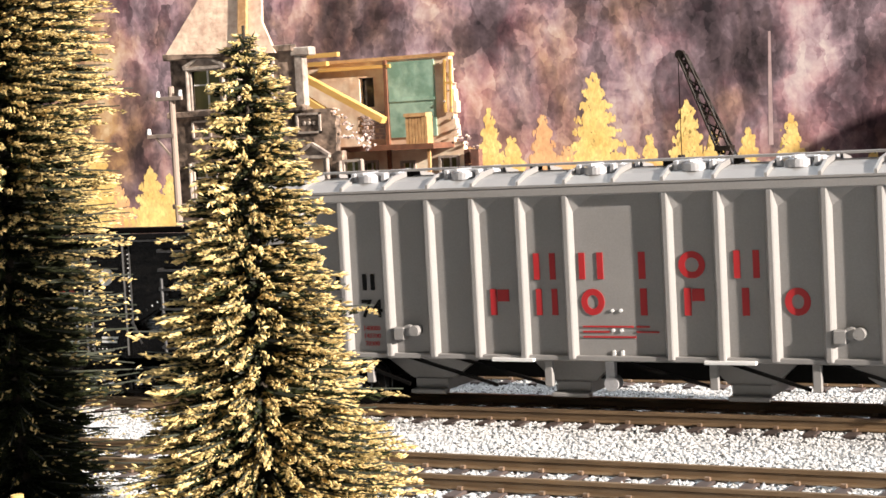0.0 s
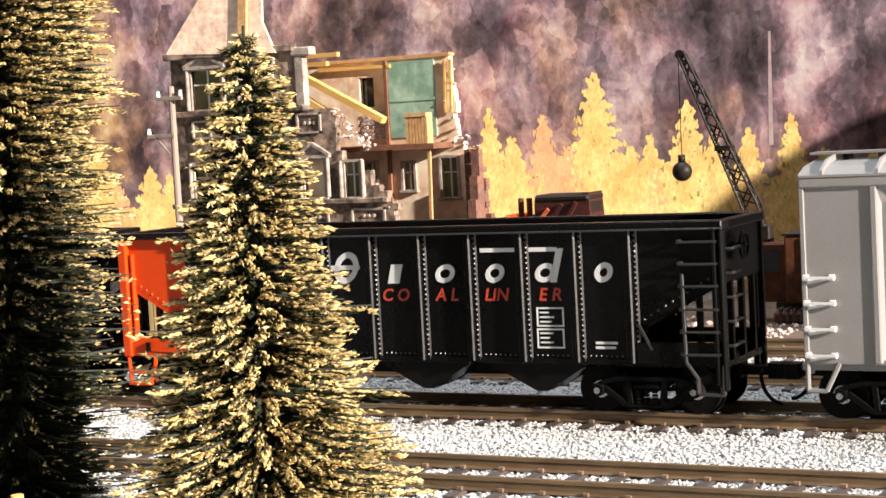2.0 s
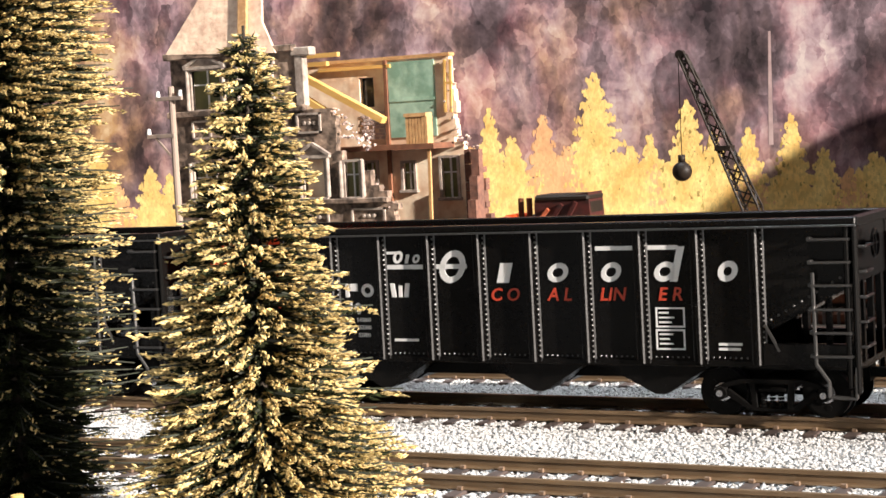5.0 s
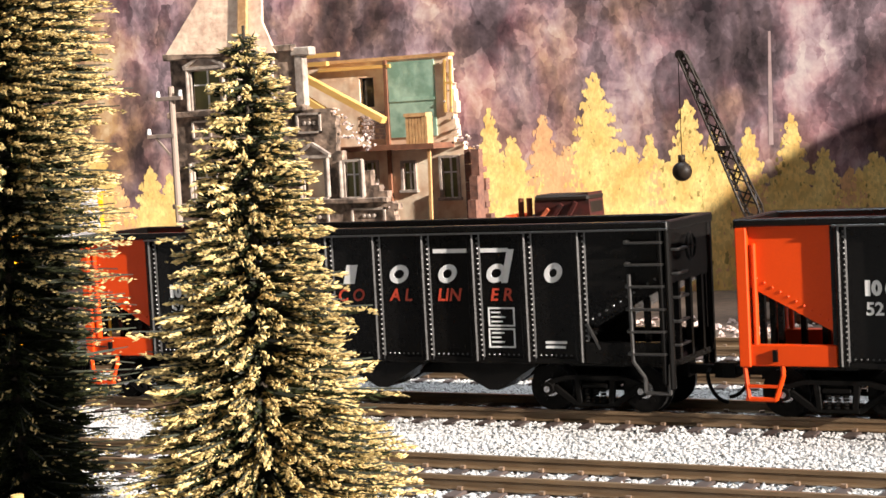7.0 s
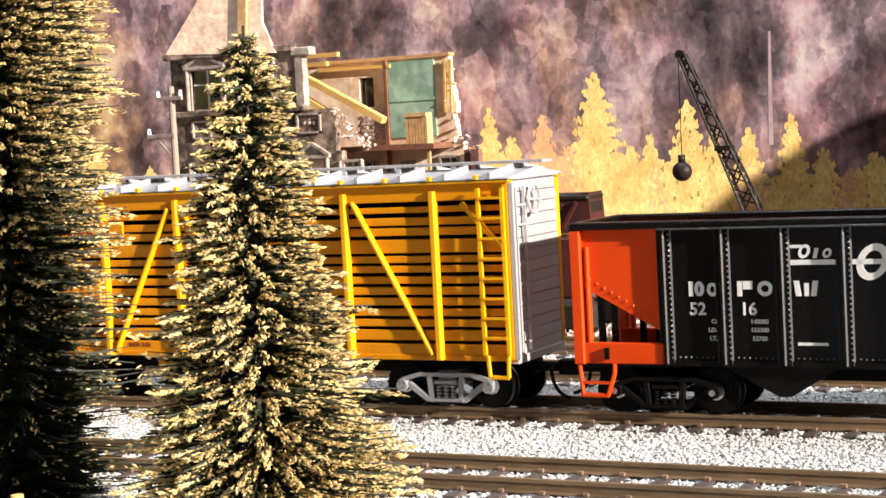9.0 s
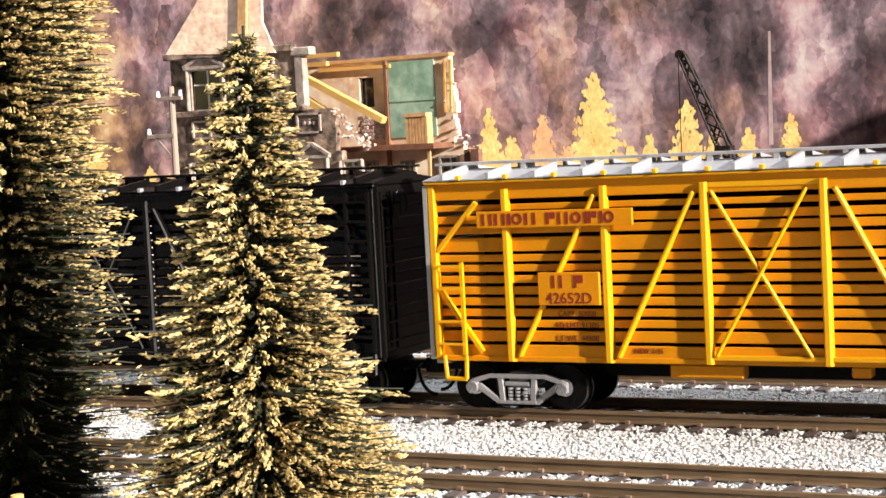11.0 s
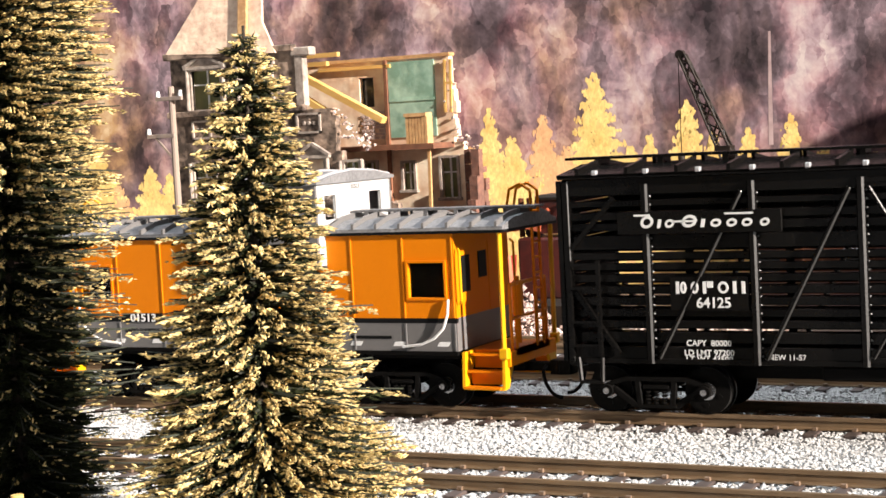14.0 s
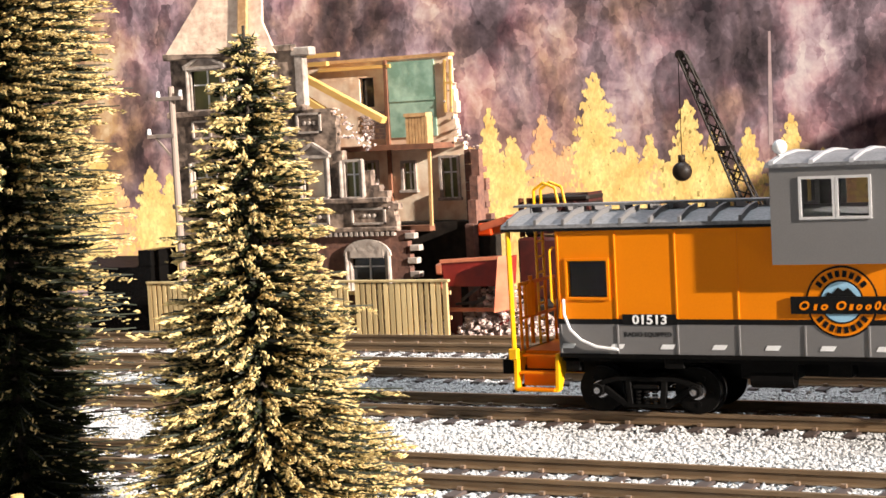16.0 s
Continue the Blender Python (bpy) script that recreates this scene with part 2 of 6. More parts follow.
# ---- scenery materials ----
M_STONE = material("grey_facade_stone", (0.44, 0.32, 0.24), (0.07, 0.05, 0.038), 0.85, grain=420, bump=0.9, amount=0.58, big=120)
M_PALESTONE = material("pale_worn_stone", (0.52, 0.44, 0.37), (0.26, 0.21, 0.18), 0.85, grain=500, bump=0.7, amount=0.5, big=140)
M_PLASTER = material("peeling_cream_plaster", (0.97, 0.83, 0.63), (0.62, 0.38, 0.23), 0.9, grain=210, bump=0.7, amount=0.42, big=110)
M_TANWOOD = material("tan_weathered_board", (0.66, 0.40, 0.18), (0.42, 0.22, 0.09), 0.8, grain=600, amount=0.5)
M_ROOFPLASTER = material("cream_stained_roof", (0.80, 0.62, 0.45), (0.42, 0.22, 0.16), 0.9, grain=420, bump=0.7, amount=0.33, big=120)
M_GREEN = material("faded_green_wallpaper", (0.42, 0.60, 0.47), (0.20, 0.34, 0.25), 0.9, grain=260, bump=0.5, amount=0.55, big=90)
# Near-black stone: shade of the ground floor's inside put into the colour.
M_WALLSHADE = material("shade_dark_stone", (0.035, 0.028, 0.022), (0.015, 0.012, 0.010), 0.9, grain=300, bump=0.6, spec=0.1)
M_BRICK = material("dark_red_brick", (0.30, 0.14, 0.095), (0.13, 0.07, 0.055), 0.9, grain=600, bump=0.6, random_ob=0.35)
M_BEAM = material("fresh_yellow_timber", (0.80, 0.52, 0.17), (0.62, 0.36, 0.10), 0.7, grain=300, bump=0.4, stretch=(0.2, 1, 1))
M_OLDWOOD = material("rusty_brown_timber", (0.26, 0.11, 0.055), (0.12, 0.05, 0.03), 0.8, grain=300, bump=0.4)
M_FENCE = material("tan_fence_wood", (0.72, 0.56, 0.28), (0.48, 0.34, 0.15), 0.8, grain=260, bump=0.5, random_ob=0.3, stretch=(1, 1, 0.15))
M_POLE = material("weathered_pole_wood", (0.36, 0.27, 0.21), (0.26, 0.21, 0.18), 0.85, grain=400, bump=0.5, stretch=(1, 1, 0.2))
M_CRANE = material("dark_crane_steel", (0.012, 0.010, 0.009), (0.025, 0.017, 0.012), 0.5, grain=600, spec=0.2)
M_MACHINE = material("worn_red_machine_paint", (0.085, 0.013, 0.009), (0.03, 0.008, 0.006), 0.55, grain=400, bump=0.3)
M_RUBBLE = material("pink_grey_rubble", (0.66, 0.53, 0.47), (0.38, 0.27, 0.23), 0.95, grain=500, bump=0.5, island=0.35)
M_FOLIAGE = material("flocked_conifer_needles", (0.82, 0.615, 0.275), (0.36, 0.265, 0.09), 0.9, grain=700, amount=0.5, island=0.6, big=150)
M_NEEDLE = material("dark_wire_branch", (0.035, 0.042, 0.022), (0.02, 0.02, 0.014), 0.8, grain=700)
# Near-black green for inner needles: the crown's inner shade put into colour.
M_INNERSHADE = material("shade_dark_needles", (0.030, 0.036, 0.014), (0.014, 0.016, 0.008), 0.9, grain=700, island=0.5, spec=0.1)
M_BARK = material("dark_trunk", (0.045, 0.032, 0.02), (0.02, 0.016, 0.012), 0.9, grain=500, bump=0.5)
M_GLASS_DARK = material("dark_window_pane", (0.02, 0.025, 0.03), (0.03, 0.035, 0.04), 0.15, grain=300)
M_OLIVE = material("olive_window_glass", (0.16, 0.16, 0.045), (0.10, 0.10, 0.03), 0.4, grain=300)
M_YPAINT = material("yellow_painted_leaves", (0.92, 0.70, 0.27), (0.74, 0.47, 0.14), 0.9, grain=160, island=0.17, big=60)
M_OPAINT = material("orange_painted_leaves", (0.84, 0.50, 0.24), (0.66, 0.36, 0.18), 0.9, grain=160, island=0.12, big=60)


def backdrop_paint():
    """A hazy autumn mountainside in mauve, grey and brown upright strokes."""
    m = bpy.data.materials.new("painted_mountainside")
    m.use_nodes = True
    nt, N = m.node_tree, m.node_tree.nodes
    b = N["Principled BSDF"]
    b.inputs["Roughness"].default_value = 0.9
    b.inputs["Specular IOR Level"].default_value = 0.15
    co = N.new("ShaderNodeTexCoord")

    def math_node(op, a, c):
        n = N.new("ShaderNodeMath"); n.operation = op
        for k, v in enumerate((a, c)):
            if isinstance(v, (int, float)):
                n.inputs[k].default_value = v
            else:
                nt.links.new(v, n.inputs[k])
        return n.outputs[0]

    def cloud(scale, stretch, detail, weight, shift, distort=0.5, source=None):
        """Noise about zero, times weight."""
        mp, n = N.new("ShaderNodeMapping"), N.new("ShaderNodeTexNoise")
        mp.inputs["Scale"].default_value, mp.inputs["Location"].default_value = stretch, (shift, 0.0, shift * 0.7)
        n.inputs["Scale"].default_value, n.inputs["Detail"].default_value = scale, detail
        n.inputs["Roughness"].default_value, n.inputs["Distortion"].default_value = 0.58, distort
        nt.links.new(source or co.outputs["Object"], mp.inputs["Vector"]); nt.links.new(mp.outputs[0], n.inputs["Vector"])
        return math_node("MULTIPLY", math_node("SUBTRACT", n.outputs["Fac"], 0.5), weight)

    # ragged outlines for the painted patches
    ruffle, ragged_at, axis = N.new("ShaderNodeTexNoise"), N.new("ShaderNodeMix"), N.new("ShaderNodeSeparateXYZ")
    ruffle.inputs["Scale"].default_value, ruffle.inputs["Detail"].default_value = 55, 5
    ragged_at.data_type, ragged_at.blend_type = "RGBA", "LINEAR_LIGHT"
    ragged_at.inputs[0].default_value = 0.017
    nt.links.new(co.outputs["Object"], ruffle.inputs["Vector"])
    nt.links.new(co.outputs["Object"], ragged_at.inputs[6]); nt.links.new(ruffle.outputs["Color"], ragged_at.inputs[7])
    nt.links.new(ragged_at.outputs[2], axis.inputs[0])

    def patch(cx, cz, rx, rz, weight):
        """A soft oval of the painting, in millimetres, that is painted darker or lighter."""
        u = math_node("DIVIDE", math_node("SUBTRACT", axis.outputs[0], cx * MM), rx * MM)
        v = math_node("DIVIDE", math_node("SUBTRACT", axis.outputs[2], cz * MM), rz * MM)
        d = math_node("ADD", math_node("MULTIPLY", u, u), math_node("MULTIPLY", v, v))
        return math_node("MULTIPLY", math_node("POWER", 2.718, math_node("MULTIPLY", d, -1.0)), weight)

    def total(items):
        t = items[0]
        for k in items[1:]:
            t = math_node("ADD", t, k)
        return t

    def ramp(value, stops):
        r = N.new("ShaderNodeValToRGB")
        nt.links.new(value, r.inputs[0])
        while len(r.color_ramp.elements) < len(stops):
            r.color_ramp.elements.new(0.5)
        for e, (p, c) in zip(r.color_ramp.elements, stops):
            e.position, e.color = p, (*c, 1)
        return r.outputs[0]

    def mixed(a, c, f, mode="MIX"):
        x = N.new("ShaderNodeMix"); x.data_type, x.blend_type, x.clamp_factor = "RGBA", mode, True
        nt.links.new(a, x.inputs[6]); nt.links.new(c, x.inputs[7])
        if isinstance(f, float):
            x.inputs[0].default_value = f
        else:
            nt.links.new(f, x.inputs[0])
        return x.outputs[2]
    def dabs(scale, seed):
        """Upright brush dabs of ragged outline: each gives one spot to pick its paint from."""
        wob, add, mp, v = N.new("ShaderNodeTexNoise"), N.new("ShaderNodeMix"), N.new("ShaderNodeMapping"), N.new("ShaderNodeTexVoronoi")
        wob.inputs["Scale"].default_value, wob.inputs["Detail"].default_value = scale * 1.3, 3
        add.data_type, add.blend_type = "RGBA", "LINEAR_LIGHT"
        add.inputs[0].default_value = 0.55 / scale
        nt.links.new(co.outputs["Object"], wob.inputs["Vector"])
        nt.links.new(co.outputs["Object"], add.inputs[6]); nt.links.new(wob.outputs["Color"], add.inputs[7])
        mp.inputs["Scale"].default_value, mp.inputs["Location"].default_value = (1, 0.0, 0.5), (seed, 0, seed)
        v.inputs["Scale"].default_value = scale
        nt.links.new(add.outputs[2], mp.inputs["Vector"]); nt.links.new(mp.outputs[0], v.inputs["Vector"])
        return v.outputs["Position"]
    broad, fine = dabs(105, 0.31), dabs(240, 0.77)
    tone = total([cloud(58, (1, 1, 0.75), 4, 0.80, 7.7, 0.7), cloud(48, (1, 1, 1.2), 1, 0.48, 6.1, 0.0, broad), cloud(120, (1, 1, 1.0), 1, 0.46, 2.2, 0.0, fine),
                  cloud(170, (1, 1, 0.3), 3, 0.30, 1.3, 0.2), cloud(330, (1, 1, 0.9), 4, 0.34, 5.0, 0.4)]
                 + [patch(*p) for p in ((-103, 106, 12, 18, -0.28), (-79, 110, 12, 12, -0.20), (-40, 102, 11, 16, -0.26), (16, 106, 14, 7, -0.26), (44, 100, 11, 17, -0.20),
                                        (62, 82, 9, 18, -0.22), (102, 75, 13, 34, -0.26), (-190, 64, 9, 17, -0.36), (-186, 116, 10, 12, -0.20), (46, 76, 20, 34, -0.20))]
                 + [patch(*p) for p in ((-8, 98, 10, 16, 0.10), (-45, 79, 13, 9, 0.14), (19, 77, 14, 13, 0.12), (84, 82, 8, 26, 0.13), (-119, 106, 8, 14, 0.06),
                                        (-208, 92, 10, 32, 0.20), (-61, 104, 5, 8, 0.24), (53, 64, 8, 6, 0.10), (0, 88, 9, 10, 0.06), (-26, 70, 16, 8, 0.06))])
    tone = math_node("ADD", math_node("MULTIPLY", tone, 1.1), 0.51)
    cool = ramp(tone, ((0.02, (0.022, 0.017, 0.020)), (0.32, (0.105, 0.077, 0.088)), (0.46, (0.19, 0.142, 0.162)), (0.55, (0.30, 0.212, 0.240)), (0.66, (0.41, 0.310, 0.330)), (0.85, (0.57, 0.49, 0.47))))
    warm = ramp(tone, ((0.12, (0.030, 0.020, 0.015)), (0.34, (0.12, 0.072, 0.050)), (0.50, (0.25, 0.145, 0.085)), (0.64, (0.43, 0.26, 0.125)), (0.85, (0.58, 0.44, 0.27))))
    pink = ramp(tone, ((0.12, (0.045, 0.022, 0.030)), (0.36, (0.15, 0.070, 0.085)), (0.52, (0.34, 0.170, 0.185)), (0.66, (0.50, 0.29, 0.295)), (0.85, (0.62, 0.46, 0.45))))
    hue = total([cloud(16, (1, 1, 0.8), 4, 3.0, 11.0), cloud(60, (1, 1, 0.5), 3, 1.4, 2.0), patch(-210, 80, 16, 60, 1.1), patch(-183, 75, 8, 8, 0.6), patch(70, 48, 70, 18, 0.40), patch(-75, 110, 22, 16, 0.40), patch(-110, 100, 20, 20, 0.35), patch(16, 104, 14, 10, 0.4), patch(53, 64, 10, 7, 0.5)])
    blush = total([cloud(30, (1, 1, 0.9), 3, 3.4, 21.0), cloud(120, (1, 1, 0.7), 2, 1.4, 9.0), patch(-45, 79, 16, 11, 0.6), patch(19, 77, 15, 14, 0.5), patch(84, 84, 12, 24, 0.5), patch(-8, 98, 14, 16, -0.35), patch(46, 100, 16, 18, -0.3)])
    c = mixed(mixed(cool, pink, math_node("ADD", blush, 0.14)), warm, math_node("ADD", hue, 0.06))
    nt.links.new(c, b.inputs["Base Color"])
    return m


# ---- painted backdrop ----
BACK = 262.0
backdrop = part("backdrop", boxes((-700, 1000, 0, 4, -40, 300)), backdrop_paint(), None, at=P(-80, BACK, 0, 0, 0, 10))
tagged(backdrop, "painted mountain forest backdrop in mauve and autumn yellow", "backdrop", kind="structure")


def painted_tree(x, top, half, foot, mat, seed, n=None):
    """A conifer dabbed flat onto the backdrop: many small leaf-shaped strokes of paint."""
    rng = np.random.default_rng(seed)
    verts, faces = [], []
    half *= 1.2
    n = n or int(40 * (top - foot) * half / 9)
    for i in range(n):
        f = rng.random() ** 0.62
        z = top - f * (top - foot)
        w = half * (0.06 + 0.94 * f ** 0.8) * (0.82 + 0.3 * math.sin(z * 1.25 + seed))
        px = x + (rng.uniform(-1, 1) if rng.random() < 0.6 else max(-1.1, min(1.1, rng.normal(0, 0.5)))) * w
        s = 0.45 + 1.15 * rng.random() * (0.45 + f)
        y = -0.02 - 0.10 * rng.random()
        k, a0 = len(verts), rng.random() * 6.28
        for j in range(5):
            a = a0 + j * 1.2566
            q = s * (0.7 + 0.5 * rng.random())
            verts.append(((px + q * 0.6 * math.cos(a)) * MM, y * MM, (z + q * 1.15 * math.sin(a)) * MM))
        faces.append(tuple(range(k, k + 5)))
    me = bpy.data.meshes.new("painted_tree")
    me.from_pydata(verts, [], faces)
    me.materials.append(mat)
    return part("painted_tree", me, None, backdrop, "dabbed yellow autumn tree")


PAINTED = ((-40.1, 69, 10, 0), (-18.7, 65.5, 12, 1), (2.0, 80.5, 16, 0), (-31.6, 58, 13, 0), (-9.4, 53, 13, 1), (11.3, 48, 13, 0), (22.7, 56, 10, 0), (37.2, 68, 13, 0), (46.6, 56, 11, 0),
           (60, 57, 10, 0), (75.7, 61, 10, 0), (28.6, 45, 13, 0), (-187.7, 53, 14, 0), (-202.6, 46, 13, 1), (-178.8, 50, 10, 0), (89, 34, 9, 0), (99.3, 40, 9, 0), (107.5, 44, 9, 0), (-212, 63, 17, 0),
           (-49.8, 42, 13, 0), (-66.7, 38, 14, 1), (-226, 56, 17, 0), (-160, 42, 13, 0))
for i, (x, top, half, kind) in enumerate(PAINTED):
    painted_tree(x, top, half, 4, M_OPAINT if kind else M_YPAINT, 40 + i)
for i in range(20):
    painted_tree(-66 + i * 9.0, (45 if i < 12 else 38) + (i * 7 % 5) * 2.4, 14, -6, M_OPAINT if i % 4 == 2 else M_YPAINT, 90 + i)

# Olive leaf dabs; the dense ones to the right also paint in half-shade.
M_OLIVEPAINT = material("olive_leaves_and_shade", (0.50, 0.36, 0.10), (0.30, 0.22, 0.07), 0.9, grain=160, island=0.3, big=60)
for i, (x, top, half, n) in enumerate(((2, 66, 13, 70), (-18, 52, 12, 45), (-40, 56, 10, 40), (37, 66, 13, 230), (46, 56, 12, 190), (58, 52, 12, 190), (74, 58, 10, 150), (28, 46, 12, 110), (12, 44, 13, 70), (90, 36, 14, 150), (104, 42, 12, 150))):
    painted_tree(x, top, half, 6, M_OLIVEPAINT, 140 + i, n)


def painted_trunk(x, z0, z1, w, mat):
    bm = bmesh.new()
    prism(bm, [(x - w, z0), (x + w, z0), (x + 1.0 + w * 0.5, z1), (x + 1.0 - w * 0.5, z1)], "y", -0.06, -0.01)
    part("painted_trunk", bm, mat, backdrop, "pale painted birch trunk")


M_TRUNKPAINT = material("pale_trunk_paint", (0.48, 0.36, 0.35), (0.33, 0.24, 0.24), 0.9, grain=300, spec=0.1)
painted_trunk(68.0, 50, 92, 0.9, M_TRUNKPAINT)

# ---- unseen rocky hill, added beyond the yard to shade the foot of the backdrop ----
M_ROCK = material("grey_brown_rock", (0.24, 0.20, 0.17), (0.11, 0.09, 0.075), 0.95, grain=300, bump=1.0)


def hill():
    rng = np.random.default_rng(8)
    verts, faces = [], []
    nx, ny = 40, 44
    for i in range(nx):
        for j in range(ny):
            x, y = 110 + i * 6.0, 100 + j * 4.0
            ridge = 90 + 4 * math.sin(y * 0.11) + 44 / (1 + math.exp(-(y - 207) / 5.0))
            front = 1 / (1 + math.exp(-(y - 122) / 3.0))
            across = max(0.0, 1 - abs(x - 235) / 125.0) ** 0.7
            n = noise.fractal(Vector((x * 0.05, y * 0.05, 0)), 1.0, 2.0, 4)
            verts.append((x * MM, y * MM, (-5 + max(0.0, ridge * front * across + n * 5 * across)) * MM))
    for i in range(nx - 1):
        for j in range(ny - 1):
            k = i * ny + j
            faces.append((k, k + ny, k + ny + 1, k + 1))
    me = bpy.data.meshes.new("hill")
    me.from_pydata(verts, [], faces)
    me.materials.append(M_ROCK)
    tagged(part("hill", me, None, None), "unseen grey-brown hill added to shade the backdrop", "hill", kind="structure")


hill()


# ---- half-demolished town house ----
def ragged(bm, x, y0, y1, z0, z1, step=2.0, reach=2.6, side=1, seed=3):
    """Broken brick toothing along an upright edge."""
    rng = random.Random(seed)
    z = z0
    while z < z1:
        box(bm, *sorted((x, x + side * rng.uniform(0.3, reach))), y0, y1, z, min(z1, z + step * 0.96))
        z += step


def facade_window(parent, x0, x1, z0, z1, y, frame=None, glass=None, pediment=False, column=True):
    frame = frame or M_PALESTONE
    w = part("window", boxes((x0 - 0.9, x0, y - 0.8, y + 1, z0, z1), (x1, x1 + 0.9, y - 0.8, y + 1, z0, z1), (x0 - 0.9, x1 + 0.9, y - 0.8, y + 1, z1, z1 + 0.9)), frame, parent)
    part("sill", boxes((x0 - 1.5, x1 + 1.5, y - 1.6, y + 0.6, z0 - 1.1, z0), bevel=0.15), frame, w)
    if glass:
        part("pane", boxes((x0, x1, y + 1.2, y + 1.4, z0, z1)), glass, w)
        part("glazing_bar", boxes(((x0 + x1) / 2 - 0.3, (x0 + x1) / 2 + 0.3, y + 0.8, y + 1.2, z0, z1), (x0, x1, y + 0.8, y + 1.2, z0 + (z1 - z0) * 0.62, z0 + (z1 - z0) * 0.62 + 0.5)), M_WHITE, w)
    if pediment:
        bm = bmesh.new()
        c = (x0 + x1) / 2
        prism(bm, [(x0 - 2.2, z1 + 1.0), (x1 + 2.2, z1 + 1.0), (c, z1 + 5.0)], "y", y - 0.7, y + 0.5)
        bar(bm, (x0 - 2.6, y - 0.9, z1 + 1.4), (c, y - 0.9, z1 + 5.4), 1.0, 1.6, up=(0, 1, 0))
        bar(bm, (x1 + 2.6, y - 0.9, z1 + 1.4), (c, y - 0.9, z1 + 5.4), 1.0, 1.6, up=(0, 1, 0))
        box(bm, x0 - 2.6, x1 + 2.6, y - 1.6, y + 0.4, z1 + 0.5, z1 + 1.5)
        part("pediment", bm, frame, w)
    if column:
        bm = bmesh.new()
        rod(bm, (x0 - 1.5, y - 0.8, z0), (x0 - 1.5, y - 0.8, z1 + 0.6), 0.85, 10, 0.7)
        rod(bm, (x1 + 1.5, y - 0.8, z0), (x1 + 1.5, y - 0.8, z1 + 0.6), 0.85, 10, 0.7)
        part("column", bm, M_PALESTONE, w, "pale half column")
    return w


def relief_panel(parent, x0, x1, z0, z1, y):
    bm = boxes((x0, x1, y - 0.7, y, z1 - 0.7, z1), (x0, x1, y - 0.7, y, z0, z0 + 0.7), (x0, x0 + 0.7, y - 0.7, y, z0, z1), (x1 - 0.7, x1, y - 0.7, y, z0, z1))
    for k in (-1, 0, 1):
        bmesh.ops.create_icosphere(bm, subdivisions=1, radius=1.0, matrix=Matrix.Translation(((x0 + x1) / 2 + k * 1.9, y, (z0 + z1) / 2)) @ Matrix.Diagonal((1, 0.5, 0.8, 1)))
    part("relief_panel", bm, M_PALESTONE, parent)


def ruin():
    house = thing("ruined_house", "half-demolished stone town house with exposed plaster rooms", "building")
    Y = 146.0
    # street front, storey by storey, broken away to one side
    part("front_wall", holed_wall(-190, -136, 72.5, 92, Y, Y + 3, [(-181, -169, 73.5, 88), (-160, -149, 73.5, 88)]), M_STONE, house, "grey stone upper front")
    bm = holed_wall(-190, -126, 40.8, 71.4, Y, Y + 3, [(-182, -174, 41.5, 55), (-160, -152, 41.5, 55), (-137, -129, 41.5, 54.5)])
    for k, (x0, x1, z1) in enumerate(((-126, -122, 57.0), (-115, -111.5, 50.0), (-111.5, -108.5, 45.0), (-108.5, -105.5, 43.0))):
        box(bm, x0, x1, Y, Y + 3, 40.8, z1)
    ragged(bm, -126, Y, Y + 3, 57, 71.4, seed=5)
    part("front_wall", bm, M_STONE, house, "grey stone middle front")
    bm = boxes((-190, -104, Y, Y + 3, 30.8, 39.4))
    ragged(bm, -104, Y, Y + 3, 30.8, 39.4, seed=9)
    part("front_wall", bm, M_STONE, house)
    bm = holed_wall(-190, -100.5, -4.4, 29.6, Y, Y + 3, [(-160, -148, 10, 24), (-121, -107, 10, 23.6)])
    ragged(bm, -100.5, Y, Y + 3, -4.4, 29.6, 2.2, 3.2, seed=12)
    part("front_wall", bm, M_BRICK, house, "dark red brick ground floor")
    for x0, x1, z0, z1, dy in ((-191.5, -135, 71.0, 73.2, 2.0), (-191.5, -104.5, 39.2, 41.0, 2.2), (-191.5, -101.5, 29.6, 31.2, 1.6), (-191.5, -138, 91.2, 93.6, 2.4)):
        part("cornice", boxes((x0, x1, Y - dy, Y + 1, z0, z1), bevel=0.3), M_STONE, house)
    bm = bmesh.new()
    for k in range(44):
        box(bm, -190 + k * 2.0, -189 + k * 2.0, Y - 1.5, Y, 28.2, 29.6)
    tagged(part("dentil_row", bm, M_PALESTONE, house), kind="stuff")
    for x0, x1 in ((-181, -169), (-160, -149)):
        facade_window(house, x0, x1, 73.5, 87.0, Y, M_PALESTONE, M_OLIVE, True)
    for x0, x1 in ((-182, -174), (-160, -152), (-137, -129)):
        facade_window(house, x0, x1, 41.6, 54.4, Y, M_PALESTONE, M_OLIVE if x0 < -140 else None, x0 > -140)
    part("shutter", boxes((-136.5, -129.3, Y + 0.8, Y + 1.4, 41.8, 54)), M_PLASTER, house, "boarded orange shutter")
    facade_window(house, -121.0, -115.6, 41.4, 53.0, Y, M_PALESTONE, M_OLIVE, False)
    for x0, x1, z0, z1 in ((-182, -174, 63.3, 69.8), (-139, -129.4, 63.3, 70.2), (-136, -128.2, 32.2, 37.6), (-119.5, -106.5, 32.0, 37.6), (-160, -150, 32.2, 37.6), (-181, -172, 32.2, 37.6)):
        relief_panel(house, x0, x1, z0, z1, Y)
    # arched window
    w = facade_window(house, -120.6, -107.4, 10, 22.4, Y, M_PALESTONE, M_GLASS_DARK, False)
    bm = bmesh.new()
    outer = [(-114 + 9.1 * math.cos(radians(a)), 21.6 + 5.5 * math.sin(radians(a))) for a in range(0, 181, 12)]
    prism(bm, outer, "y", Y - 1.3, Y - 0.3)
